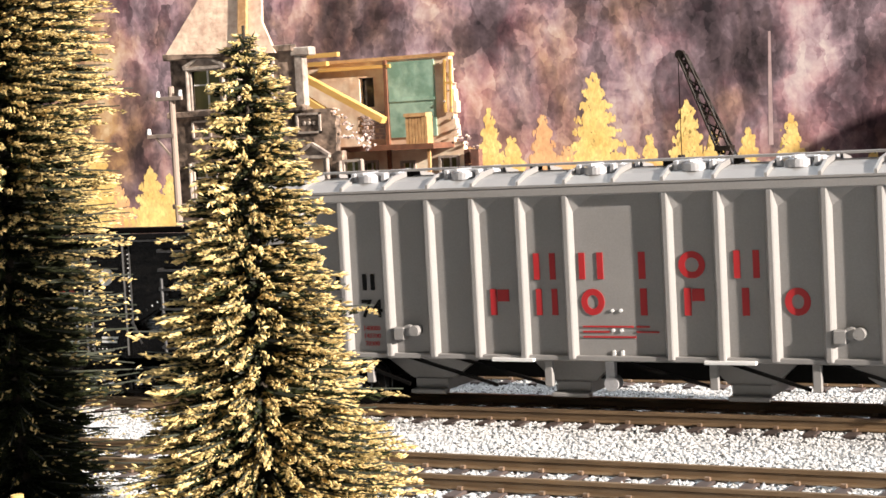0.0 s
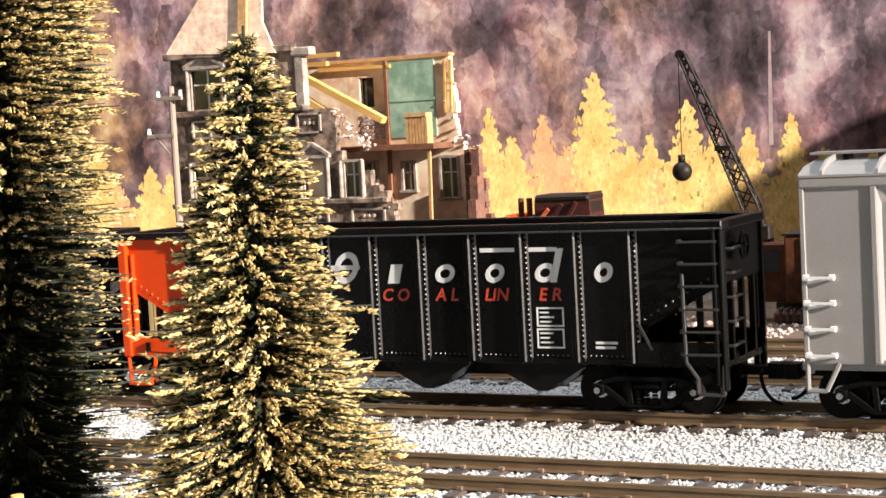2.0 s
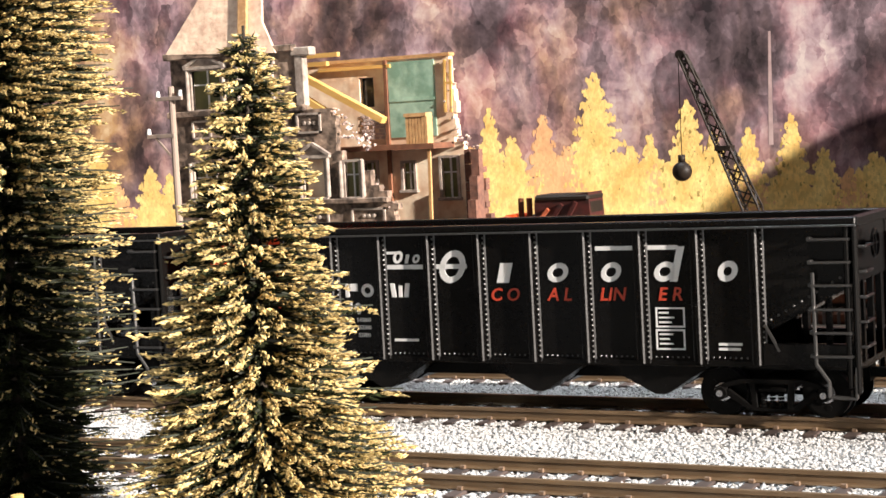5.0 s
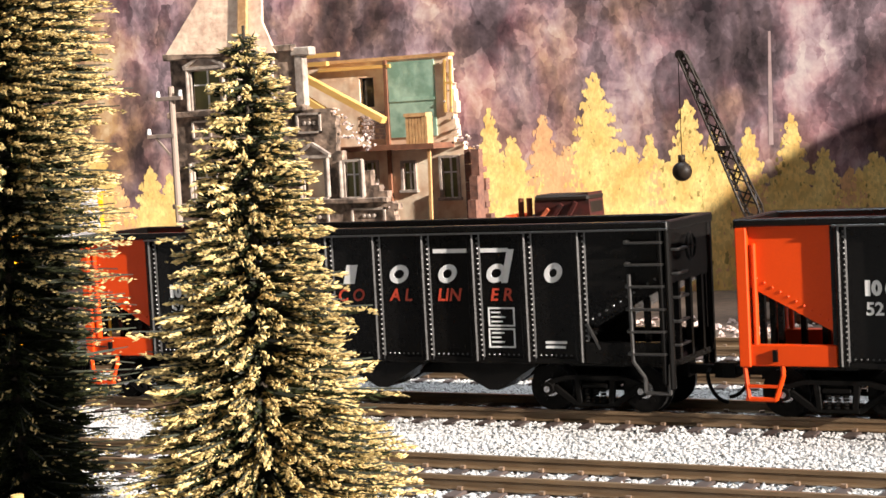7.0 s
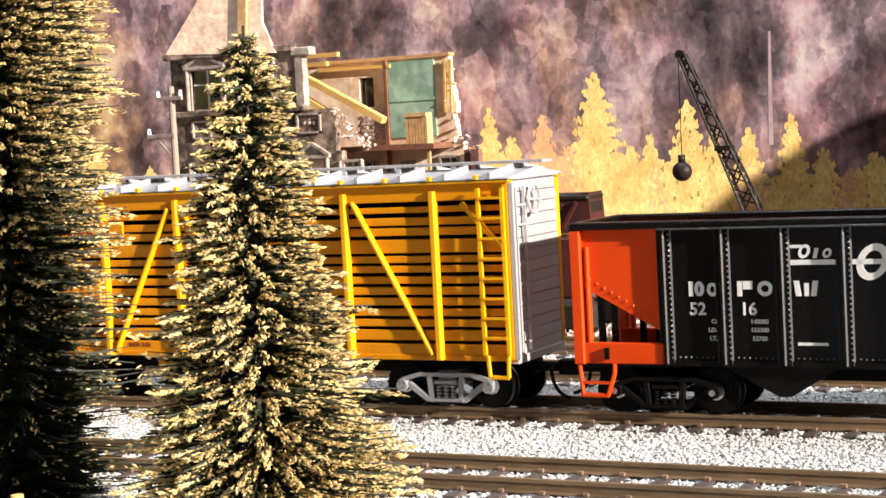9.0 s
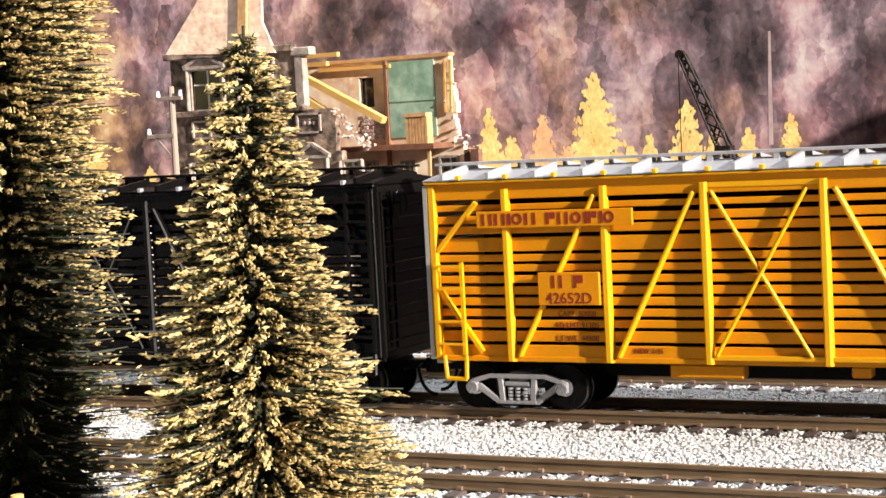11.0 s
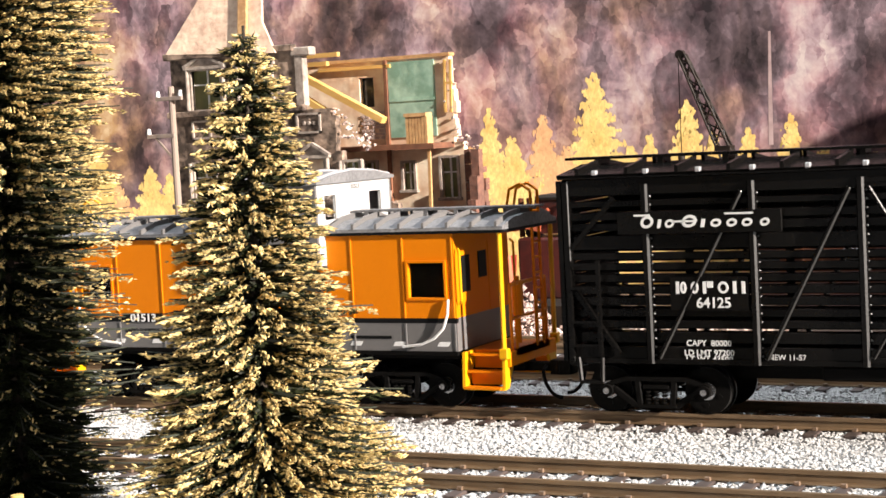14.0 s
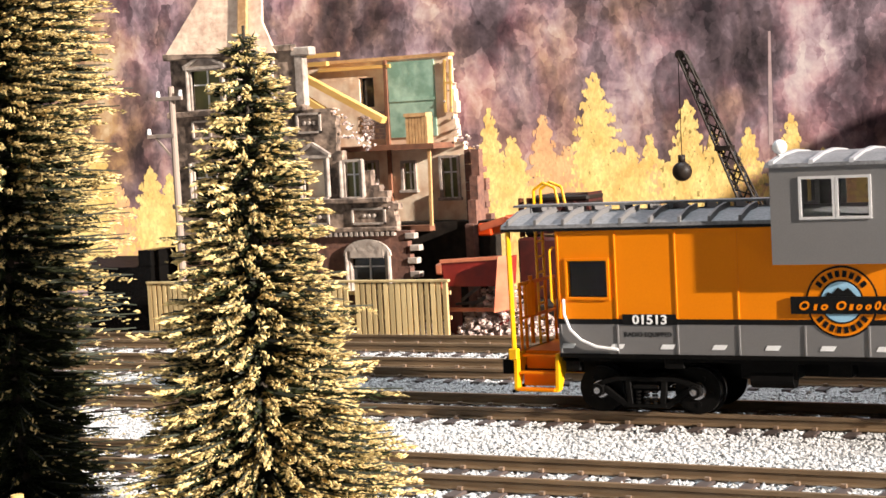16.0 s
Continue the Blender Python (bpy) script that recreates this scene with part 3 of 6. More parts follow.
    part("arch_panel", boxes((-120.4, -107.6, Y - 1.5, Y - 1.2, 21.0, 23.6)), M_PALESTONE, w)
    part("arch", bm, M_PALESTONE, w, "pale segmental arch")
    for k, (dx, z) in enumerate(((0.6, 6.0), (2.2, 14.2), (1.6, 18.8), (2.6, 23.0), (1.0, 27.0), (1.8, 10.0))):
        part("brick", boxes((-100.5 + dx, -97.0 + dx, Y - 0.6, Y + 2.4, z, z + 1.9), bevel=0.15), M_PALESTONE, house)
    # side and rear walls
    part("side_wall", boxes((-190, -187, Y + 3, 192, -4.4, 92)), M_STONE, house)
    B = 176.0
    bm = holed_wall(-160, -95.5, 57.8, 87.2, B, B + 3, [(-131.2, -125.5, 71.4, 81.7)])
    ragged(bm, -95.5, B, B + 3, 57.8, 78.0, seed=21)
    part("rear_wall", bm, M_PLASTER, house, "peeling orange plaster upper room wall")
    bm = holed_wall(-187, -91.5, 31, 57.8, B, B + 3, [(-130.5, -126, 39.5, 51.8), (-115.2, -111, 42, 51.2), (-100.2, -94.2, 38.9, 52.4)])
    end = bmesh.new()
    for k, (x1, z0, z1) in enumerate(((-89.4, 50, 55), (-86.5, 44, 49.8), (-88, 41, 43.6), (-84.4, 36, 40.8), (-86, 33, 35.8), (-82.4, 31, 32.8))):
        box(end, -91.5, x1, B, B + 3, z0, z1)
    ragged(end, -86.8, B, B + 2.9, 31, 49, 2.0, 3.4, seed=33)
    part("broken_wall_end", end, M_BRICK, house, "dark toothed brick wall end")
    # Lower rear wall, painted as dark as the shaded interior.
    part("cellar_wall", boxes((-187, -80.5, B - 6, B + 3, -4.4, 30.9)), M_WALLSHADE, house, "lower wall coloured near black as shade")
    for i in range(6):
        for k in range(8):
            if (i * 5 + k * 3) % 7:
                x = -131 + i * 1.75 + (k % 2) * 0.8
                part("brick", boxes((x, x + 1.55, B - 0.35, B + 0.1, 60 + k * 1.25, 61.05 + k * 1.25), bevel=0.08), M_RUBBLE, house)
    part("rear_wall", bm, M_PLASTER, house, "stained plaster lower room wall")
    bm = bmesh.new()
    for z0, z1, d in ((46, 55, 3.0), (38, 46, 5.0), (30, 38, 7.0), (-4.4, 30, 10.0)):
        box(bm, -87.5, -84.5, B - d, B - 0.01, z0, z1)
    part("cross_wall", bm, M_BRICK, house, "broken dark brick cross wall")
    part("rear_wall_top", boxes((-160, -95, B - 0.8, B + 3.4, 87.2, 88.4)), M_TANWOOD, house)
    for x0, x1, z0, z1 in ((-130.5, -126, 39.5, 51.8), (-115.2, -111, 42, 51.2), (-100.2, -94.2, 38.9, 52.4)):
        facade_window(house, x0, x1, z0, z1, B, M_PALESTONE, M_OLIVE, False, False)
    part("window_recess", boxes((-131.2, -125.5, B + 2.4, B + 2.8, 71.4, 81.7)), M_GLASS_DARK, house)
    part("wallpaper", boxes((-119.3, -101.2, B - 0.5, B, 60.2, 86.4)), M_GREEN, house, "torn green wallpaper field")
    part("wallpaper_strip", boxes((-119.3, -101.2, B - 0.8, B - 0.4, 72.6, 73.6)), M_GREEN, house)
    bm = bmesh.new()
    bar(bm, (-120.4, B - 0.8, 28), (-120.0, B - 0.8, 87.2), 1.2)
    part("wall_post", bm, M_OLDWOOD, house, "rust-brown timber post")
    part("floor_slab", boxes((-142, -110, B - 3.5, B, 56.0, 57.9), (-110, -95, 160.5, B, 56.0, 57.9)), M_OLDWOOD, house, "broken red-brown floor edge")
    part("floor_slab", boxes((-150, -101, 166, B, 28.0, 30.0)), M_OLDWOOD, house)
    part("ceiling_lath", boxes((-147, -118, B - 1.4, B, 84.6, 85.8)), M_BEAM, house)
    for a, b, wd in (((-147.7, 165, 83.4), (-115.9, 165, 66.4), 3.4), ((-149.3, 165, 77.0), (-133.8, 165, 67.4), 3.0)):
        bm = bmesh.new()
        bar(bm, a, b, 2.2, wd, up=(0, 1, 0))
        part("fallen_beam", bm, M_BEAM, house, "fallen bright yellow roof timber")
    for z, x0, x1 in ((89.3, -150, -132.5), (86.4, -150, -137)):
        part("roof_lath", boxes((x0, x1, 164, 166, z, z + 1.5)), M_BEAM, house)
    crate = part("wooden_crate", boxes((-106.4, -98.0, 161.6, 166.2, 67.0, 68.2)), M_TANWOOD, house)
    for k in range(7):
        part("slat", boxes((-106 + k * 1.2, -105.0 + k * 1.2, 162, 166, 57.9, 67.0)), M_TANWOOD, crate)
    bm = bmesh.new()
    bar(bm, (-98.2, 163.5, 58), (-98.8, 163.5, 30), 1.0)
    part("prop_post", bm, M_TANWOOD, house)
    bm = bmesh.new()
    for x in (-96.6, -94.4):
        bar(bm, (x, B - 1, 86), (x - 0.6, B - 1, 68), 0.8)
    bar(bm, (-97, B - 1, 78), (-94, B - 1, 78), 0.7)
    part("broken_frame", bm, M_BEAM, house)
    part("corner_pillar", boxes((-138.5, -135.0, Y - 0.6, Y + 2.6, 72.5, 91.5), (-139.4, -131.8, Y - 1.2, Y + 3.2, 89.6, 92.4), bevel=0.3), M_PALESTONE, house, "pale corner pillar")
    rng = np.random.default_rng(17)
    pts = [(x + rng.normal(0, 0.7), y + rng.normal(0, 1.5), z + rng.normal(0, 0.7)) for x, y, z in
           [(-126 + i * 0.55, 150, 71 - i * 0.62) for i in range(24)] + [(-94.5 + i * 0.75, B, 60 - i * 0.6 + (i % 3)) for i in range(12)] +
           [(-131 + i * 0.8, 160, 62 - i * 0.15) for i in range(18)] + [(-112 + i * 0.5, 148, 46 - i * 0.6) for i in range(16)] + [(-135 + i * 1.1, 164, 66.6 - i * 0.2) for i in range(8)] + [(-95.4 + (i % 2), B, 87 - i * 1.9) for i in range(12)]]
    tagged(part("loose_rubble", chunks("loose_rubble", pts, 0.5 + 0.7 * rng.random(len(pts)), M_RUBBLE, 2), None, house), kind="stuff")
    # steep roof over the standing corner, broken away to one side, with a bare post up its face
    bm = bmesh.new()
    edge = ((-190.0, 93.4), (-144.0, 91.0), (-151.2, 102.0), (-156.0, 128.0), (-170.0, 128.0))
    front = [bm.verts.new((x, 143.5 + (z - 93) * 0.35, z)) for x, z in edge]
    back = [bm.verts.new((x, 144.7 + (z - 93) * 0.35, z)) for x, z in edge]
    bm.faces.new(front), bm.faces.new(back[::-1])
    for i in range(5):
        bm.faces.new((front[i], back[i], back[(i + 1) % 5], front[(i + 1) % 5]))
    bmesh.ops.recalc_face_normals(bm, faces=bm.faces)
    part("roof", bm, M_ROOFPLASTER, house, "stained cream plastered roof")
    part("roof_soffit", boxes((-190, -146, 144.5, 170, 92.0, 93.3)), M_STONE, house)
    bm = bmesh.new()
    bar(bm, (-156.8, 142.6, 93.4), (-162.6, 155.0, 128.0), 3.4, 1.4, up=(0, 1, 0))
    part("roof_post", bm, M_TANWOOD, house, "tan board up the roof")


ruin()

# ---- plank fence ----
fence = thing("plank_fence", "tan upright plank fence along the rear track", "fence", P(0, 131, 0))
x = -194.4
rnd = random.Random(6)
while x < -77.4:
    w = 1.42 + rnd.uniform(-0.15, 0.15)
    top = 14.0 + rnd.uniform(-0.25, 0.25)
    if not -114.6 < x < -112.4:
        part("plank", boxes((x, x + w, -0.5, 0.5 + rnd.uniform(-0.1, 0.25), GROUND, top)), M_FENCE, fence)
    x += 2.14
part("top_rail", boxes((-194.6, -76.6, -0.9, 0.9, 14.1, 14.9), bevel=0.1), M_FENCE, fence)
for z in (2.0, 10.0):
    part("rear_rail", boxes((-194.4, -76.8, 0.8, 1.6, z, z + 1.2)), M_FENCE, fence)

# ---- dark goods shed at the end of the fence ----
shed = thing("lineside_shed", "low black tarred shed beside the fence", "shed", P(-207, 145, 0))
part("wall", boxes((-19, 9.6, -8, 8, GROUND, 19.6)), M_BLACK, shed)
bm = bmesh.new()
prism(bm, [(-9, 19.6), (9, 19.6), (0, 23)], "x", -20, 4)
part("roof", bm, M_BLACK, shed)
part("vent_tower", boxes((4, 9.8, -7.6, 7.6, 19.6, 25.4), bevel=0.3), M_BLACK, shed)

# ---- telegraph pole ----
pole = thing("telegraph_pole", "weathered grey telegraph pole with two crossarms", "pole", P(-184.4, 138, 0))
bm = bmesh.new()
rod(bm, (0, 0, GROUND), (0, 0, 82), 1.5, 10, 1.1)
part("shaft", bm, M_POLE, pole)
for z, x0, x1 in ((77.2, -6, 5), (64.4, -10.6, 1)):
    arm = part("crossarm", boxes((x0, x1, -1.4, -0.2, z, z + 1.4), bevel=0.1), M_POLE, pole)
    for x in ((x0 + 0.8, x1 - 0.8) if z > 70 else (x0 + 0.6,)):
        bm = bmesh.new()
        rod(bm, (x, -0.8, z + 1.4), (x, -0.8, z + 3.4), 0.85, 10, 0.6)
        part("insulator", bm, M_WHITE, arm, "white glass insulator")
bm = bmesh.new()
bar(bm, (-7, -0.8, 64.4), (-0.5, -0.8, 57.5), 0.7)
part("brace", bm, M_POLE, pole)

# ---- crane with a wrecking ball ----
crane = thing("wrecking_crane", "dark lattice boom crane holding a black wrecking ball", "crane", P(0, 185, 0))
A, T = Vector((9.5, 0, 24.5)), Vector((-15.0, 0, 82.0))
run = (T - A).normalized()
side = run.cross(Vector((0, 1, 0)))


def boom_corner(f, i):
    w = 3.0 - 1.7 * f if f > 0.12 else 1.2 + 15 * f
    return A + (T - A) * f + side * w * (-1, 1, 1, -1)[i] * 0.85 + Vector((0, w * (-1, -1, 1, 1)[i] * 0.8, 0))


STEPS = 16
for i in range(4):
    bm = bmesh.new()
    path(bm, [boom_corner(f, i) for f in (0.0, 0.12, 1.0)], 0.42)
    part("boom_chord", bm, M_CRANE, crane)
for k in range(STEPS):
    bm = bmesh.new()
    for i in range(4):
        j = (i + 1) % 4
        a, b = (i, j) if k % 2 else (j, i)
        bar(bm, boom_corner(k / STEPS, a), boom_corner((k + 1) / STEPS, b), 0.5)
    part("lattice_bar", bm, M_CRANE, crane)
part("splice_plate", boxes((-4.6, 0.6, -2.6, 2.6, 50.6, 52.2)), M_CRANE, crane)
bm = bmesh.new()
rod(bm, (-15.6, -1.2, 82.4), (-15.6, 1.2, 82.4), 1.5, 14)
part("sheave", bm, M_CRANE, crane)
bm = bmesh.new()
rod(bm, (-16.4, 0, 82), (-16.6, 0, 49), 0.16, 5)
part("hoist_cable", bm, M_CRANE, crane)
bm = bmesh.new()
bmesh.ops.create_uvsphere(bm, u_segments=24, v_segments=14, radius=3.25, matrix=Matrix.Translation((-16.7, 0, 44.4)))
rod(bm, (-16.7, 0, 47.2), (-16.7, 0, 49.8), 1.2, 10)
part("wrecking_ball", bm, M_CRANE, crane, "black iron wrecking ball", smooth=True)
M_IRON = material("dusty_dark_iron", (0.10, 0.085, 0.075), (0.05, 0.04, 0.035), 0.6, grain=400, bump=0.4)
M_RUST = material("rust_brown_crane_paint", (0.15, 0.05, 0.022), (0.06, 0.025, 0.014), 0.7, grain=400, bump=0.4, spec=0.2)
part("machine_house", boxes((20, 48, -13, 13, 2.4, 23.6), bevel=0.6), M_RUST, crane, "rust-brown machine house")
part("house_roof", boxes((19.4, 48.6, -13.5, 13.5, 23.6, 24.4), bevel=0.2), M_CRANE, crane)
part("house_window", boxes((38.6, 44.2, -13.3, -12.9, 15.6, 19.4), bevel=0.1), M_GLASS_DARK, crane)
for x in (25.5, 31.5, 47.0):
    part("wall_stiffener", boxes((x, x + 0.8, -13.5, -12.9, 3.0, 23.0), bevel=0.15), M_RUST, crane)
part("cab", boxes((9, 19.8, -9, 1, 2.4, 21), bevel=0.5), M_RUST, crane)
part("cab_window", boxes((10.4, 17.4, -9.2, -8.9, 12, 19)), M_GLASS_DARK, crane)
part("boom_foot", boxes((6.5, 12.5, -2.6, 2.6, 20, 26.5), bevel=0.5), M_CRANE, crane)
part("turntable", boxes((16, 46, -10, 10, 0.4, 2.6)), M_CRANE, crane)
TREAD = mesh_of("tread_plate", boxes((-0.5, 0.5, -2.7, 2.7, -0.35, 0.35), bevel=0.1), M_IRON)
for y in (-12, 12):
    crawler = part("crawler", boxes((16, 48, y - 2.5, y + 2.5, GROUND, 0.6), bevel=1.4), M_RUST, crane)
    for k in range(13):
        part("tread_plate", TREAD, None, crawler, at=P(18.4 + k * 2.3, y, 0.75))
        part("tread_plate", TREAD, None, crawler, at=P(18.4 + k * 2.3, y - 2.4, -2.6, 90, 0, 35))

# ---- red loader and its bucket ----
M_ARM = material("bleached_orange_machine_paint", (0.60, 0.16, 0.07), (0.42, 0.09, 0.04), 0.55, grain=400, bump=0.3)
loader = thing("crawler_loader", "worn red crawler loader beside the rubble", "construction vehicle", P(-52, 160, 0))
bm = bmesh.new()
prism(bm, [(-3.4, 27.0), (15.4, 27.0), (14.6, 40.0), (-4.0, 38.0), (-4.2, 35.0)], "y", -6, 6)
part("engine_cover", bm, M_MACHINE, loader)
part("cover_roof", boxes((-4.0, 15.0, -6.6, 6.6, 37.2, 39.6), bevel=0.8), M_CRANE, loader, "sooty black engine roof")
for k, (x, z0, z1) in enumerate(((-1.6, 29.5, 35.0), (3.2, 30.0, 36.4), (8.0, 29.0, 37.0))):
    bm = bmesh.new()
    bar(bm, (x - 2.2, -6.5, z0), (x + 2.6, -6.5, z1), 1.1, 1.4, up=(0, 1, 0))
    part("linkage", bm, M_ARM if k == 0 else M_MACHINE, loader)
part("body", boxes((-10, 16, -8, 8, 6, 26), bevel=0.8), M_MACHINE, loader)
for y in (-10, 10):
    part("crawler", boxes((-14, 18, y - 3, y + 3, GROUND, 6.5), bevel=2.0), M_CRANE, loader)
for x in (-10.2, -7.2):
    bm = bmesh.new()
    rod(bm, (x, -3, 26), (x, -3, 38.6), 1.0, 8)
    part("lever", bm, M_RUST, loader)
part("grille", boxes((14.2, 15.0, -5, 5, 26, 37), bevel=0.1), M_CRANE, loader)
part("seat", boxes((-9, -5, -4, 4, 26, 33), bevel=0.8), M_CRANE, loader)
part("counterweight", boxes((14.5, 21, -6, 6, 25, 31.6), bevel=2.2), M_CRANE, loader)
for y in (-7, 7):
    bm = bmesh.new()
    bar(bm, (-2, y, 29), (-14, y, 32), 2.2, 3.0, up=(0, 1, 0))
    bar(bm, (-14, y, 32), (-23, y, 29.6), 2.2, 3.0, up=(0, 1, 0))
    part("lift_arm", bm, M_ARM, loader, "bleached orange-red arm")
part("arm_bracket", boxes((-24, -19, -8, 8, 27, 31), (-15, -11, -6, 6, 28, 33.4), bevel=0.5), M_ORANGE, loader)
# One red in two tones: dark for shaded faces, pale for sunlit ones.
M_SKIP = material("shaded_red_skip_paint", (0.30, 0.020, 0.012), (0.17, 0.013, 0.009), 0.55, grain=300, bump=0.4)
M_SKIPEDGE = material("sunlit_red_skip_paint", (0.72, 0.25, 0.13), (0.54, 0.15, 0.07), 0.6, grain=300, bump=0.4)
skip = thing("rubble_skip", "red steel skip on a low frame beside the fence", "skip", P(-71.5, 140, 0))
bm = bmesh.new()
prism(bm, [(-9.5, 20.2), (-8.4, 12.2), (11.6, 12.2), (12.4, 21.2), (11.6, 21.2), (10.8, 13.2), (-7.6, 13.2), (-8.6, 20.2)], "y", -5, 5)
part("tub", bm, M_SKIP, skip)
bm = bmesh.new()
prism(bm, [(-9.3, 20.0), (-8.4, 12.4), (11.4, 12.4), (12.2, 21.0)], "y", -5.6, -4.9)
part("front_plate", bm, M_SKIP, skip)
bm = bmesh.new()
prism(bm, [(-9.3, 20.0), (-8.4, 12.4), (11.4, 12.4), (12.2, 21.0)], "y", 4.9, 5.6)
part("back_plate", bm, M_SKIP, skip)
bm = bmesh.new()
bar(bm, (-9.6, -5.4, 20.3), (12.4, -5.4, 21.3), 1.3, 1.1)
part("rim", bm, M_SKIPEDGE, skip, "red rim in sunlit colour")
for z in (18.0, 13.2):
    part("lifting_lug", boxes((-11.6, -9.0, -5.6, -3.0, z - 2.0, z + 1.6), bevel=0.5), M_SKIPEDGE, skip)
bm = bmesh.new()
prism(bm, [(-3.6, 4.4), (3.6, 5.4), (2.6, 22.2), (-1.6, 21.8)], "y", -0.5, 0.5)
bm.transform(Matrix.Translation((13.4, -7.6, 0)) @ pose(0, 0, 0, 0, 0, 35))
part("tailgate", bm, M_SKIPEDGE, skip, "red tailgate hanging open, in sunlit colour")
for x in (-8.6, 10.4):
    part("leg", boxes((x - 0.7, x + 0.7, -4.6, 4.6, GROUND, 12.4)), M_SKIP, skip)
part("frame_bar", boxes((-9.4, 11.5, -5.2, -4.0, 4.2, 5.4)), M_SKIPEDGE, skip)

for x0, z0, x1, z1 in ((-76, 7.4, -70, 11.8), (-72.4, 6.0, -64, 10.4), (-78, 6.2, -66, 7.2)):
    girder = thing("scrap_girder", "bent dark iron girder lying in the rubble", "girder", group="scrap iron")
    bm = bmesh.new()
    bar(bm, (x0, 138, z0), (x1, 139, z1), 0.9, 1.2, up=(0, 1, 0))
    part("beam", bm, M_IRON, girder)

rng = np.random.default_rng(23)
pts = []
for i in range(1500):
    a, b = rng.normal(0, 1), rng.normal(0, 1)
    x, y = -66 + 10 * a, 139 + 5 * b
    if x > -76 and y > 133:
        pts.append((x, y, GROUND + rng.random() * 19 * math.exp(-((x + 62) / 15) ** 2 - ((y - 141) / 7) ** 2)))
for i in range(900):
    pts.append((rng.uniform(-140, 30), rng.uniform(126, 180), GROUND + 0.7))
heap = part("rubble_heap", chunks("rubble_heap", pts, 0.5 + 1.3 * rng.random(len(pts)) ** 2, M_RUBBLE, 24), None, None)
tagged(heap, "pink-grey heap of broken masonry", "rubble", kind="stuff")


# ---- bottle-brush conifers in front of the tracks ----
def conifer(label, x, y, height, radius, spacing, per, lump, seed, lean=0.0, dens=2.3, jitter=0.12, bare=0.0):
    tree = thing("conifer", label, "tree", P(x, y, GROUND, 0, lean, 0), "foreground conifers")
    rng = np.random.default_rng(seed)
    bm = bmesh.new()
    rod(bm, (0, 0, 0), (0, 0, height), 1.5, 8, 0.25)
    part("trunk", bm, M_BARK, tree)
    verts, faces, tips, tip_sizes, inner, inner_sizes, tip_turn, inner_turn = [], [], [], [], [], [], [], []
    z = 3.0
    while z < height - 0.3:
        # Lower whorls of a bare tree: fewer tips, more dark needles as shade.
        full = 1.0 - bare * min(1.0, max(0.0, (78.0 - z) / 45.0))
        r = radius(height - z)
        n = max(11, int(per * (0.4 + r / 16) * (0.45 + 0.55 * full)))
        for k in range(n):
            a = (k + rng.random()) / n * 6.283
            zz = z + rng.normal(0, spacing * jitter)
            L = r * (0.70 + 0.40 * rng.random()) * (1.18 if rng.random() < 0.08 else 1)
            rise = L * rng.normal(0.0, 0.06)
            d = np.array((math.cos(a), math.sin(a), 0.0))
            sideways = np.array((-d[1], d[0], 0.0)) * rng.normal(0, 0.12) * L
            start, end = np.array((0, 0, zz)), np.array((0, 0, zz + rise)) + d * L + sideways
            q = len(verts)
            up, s = np.array((0, 0, 0.29)), np.array((-d[1], d[0], 0)) * 0.29
            for p, f in ((start, 1.0), (end, 0.45)):
                verts.extend([p + up * f, p - up * 0.5 * f + s * f, p - up * 0.5 * f - s * f])
            faces += [(q, q + 1, q + 4, q + 3), (q + 1, q + 2, q + 5, q + 4), (q + 2, q, q + 3, q + 5)]
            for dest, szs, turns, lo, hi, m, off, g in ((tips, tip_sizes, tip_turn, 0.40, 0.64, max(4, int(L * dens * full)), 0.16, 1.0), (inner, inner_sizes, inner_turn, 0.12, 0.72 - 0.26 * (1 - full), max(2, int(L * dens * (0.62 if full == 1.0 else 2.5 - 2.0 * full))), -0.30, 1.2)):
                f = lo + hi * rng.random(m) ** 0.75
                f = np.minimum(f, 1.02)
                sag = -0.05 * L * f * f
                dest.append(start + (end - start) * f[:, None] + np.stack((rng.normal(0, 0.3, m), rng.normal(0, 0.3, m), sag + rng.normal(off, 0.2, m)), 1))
                turns.append(np.full(m, a))
                szs.append(g * lump * (0.4 + 0.9 * rng.random(m)) * (1.15 - 0.35 * f))
        z += spacing * (0.85 + 0.3 * rng.random())
    me = bpy.data.meshes.new("branch_wire")
    me.from_pydata((np.array(verts) * MM).tolist(), [], faces)
    me.materials.append(M_NEEDLE)
    tagged(part("branch_wire", me, None, tree, "dark wire branches"), kind="stuff")
    tagged(part("crown", chunks("crown", np.concatenate(tips), np.concatenate(tip_sizes), M_FOLIAGE, seed + 1, (1.9, 0.6, 0.55), np.concatenate(tip_turn)), None, tree, "olive and straw-yellow flocked needles"), kind="stuff")
    tagged(part("inner_needles", chunks("inner_needles", np.concatenate(inner), np.concatenate(inner_sizes), M_INNERSHADE, seed + 2, (2.1, 0.6, 0.5), np.concatenate(inner_turn)), None, tree, "inner needles coloured dark green as crown shade"), kind="stuff")


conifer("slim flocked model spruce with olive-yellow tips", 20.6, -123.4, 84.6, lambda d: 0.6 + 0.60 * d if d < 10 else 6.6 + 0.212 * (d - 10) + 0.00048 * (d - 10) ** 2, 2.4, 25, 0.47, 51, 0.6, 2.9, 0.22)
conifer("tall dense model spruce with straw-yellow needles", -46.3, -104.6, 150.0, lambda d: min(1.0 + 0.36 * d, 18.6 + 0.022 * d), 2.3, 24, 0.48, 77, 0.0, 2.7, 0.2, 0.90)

stake = thing("wooden_stake", "short orange-brown wooden stake", "stake", P(11.9, -171.3, 0))
bm = bmesh.new()
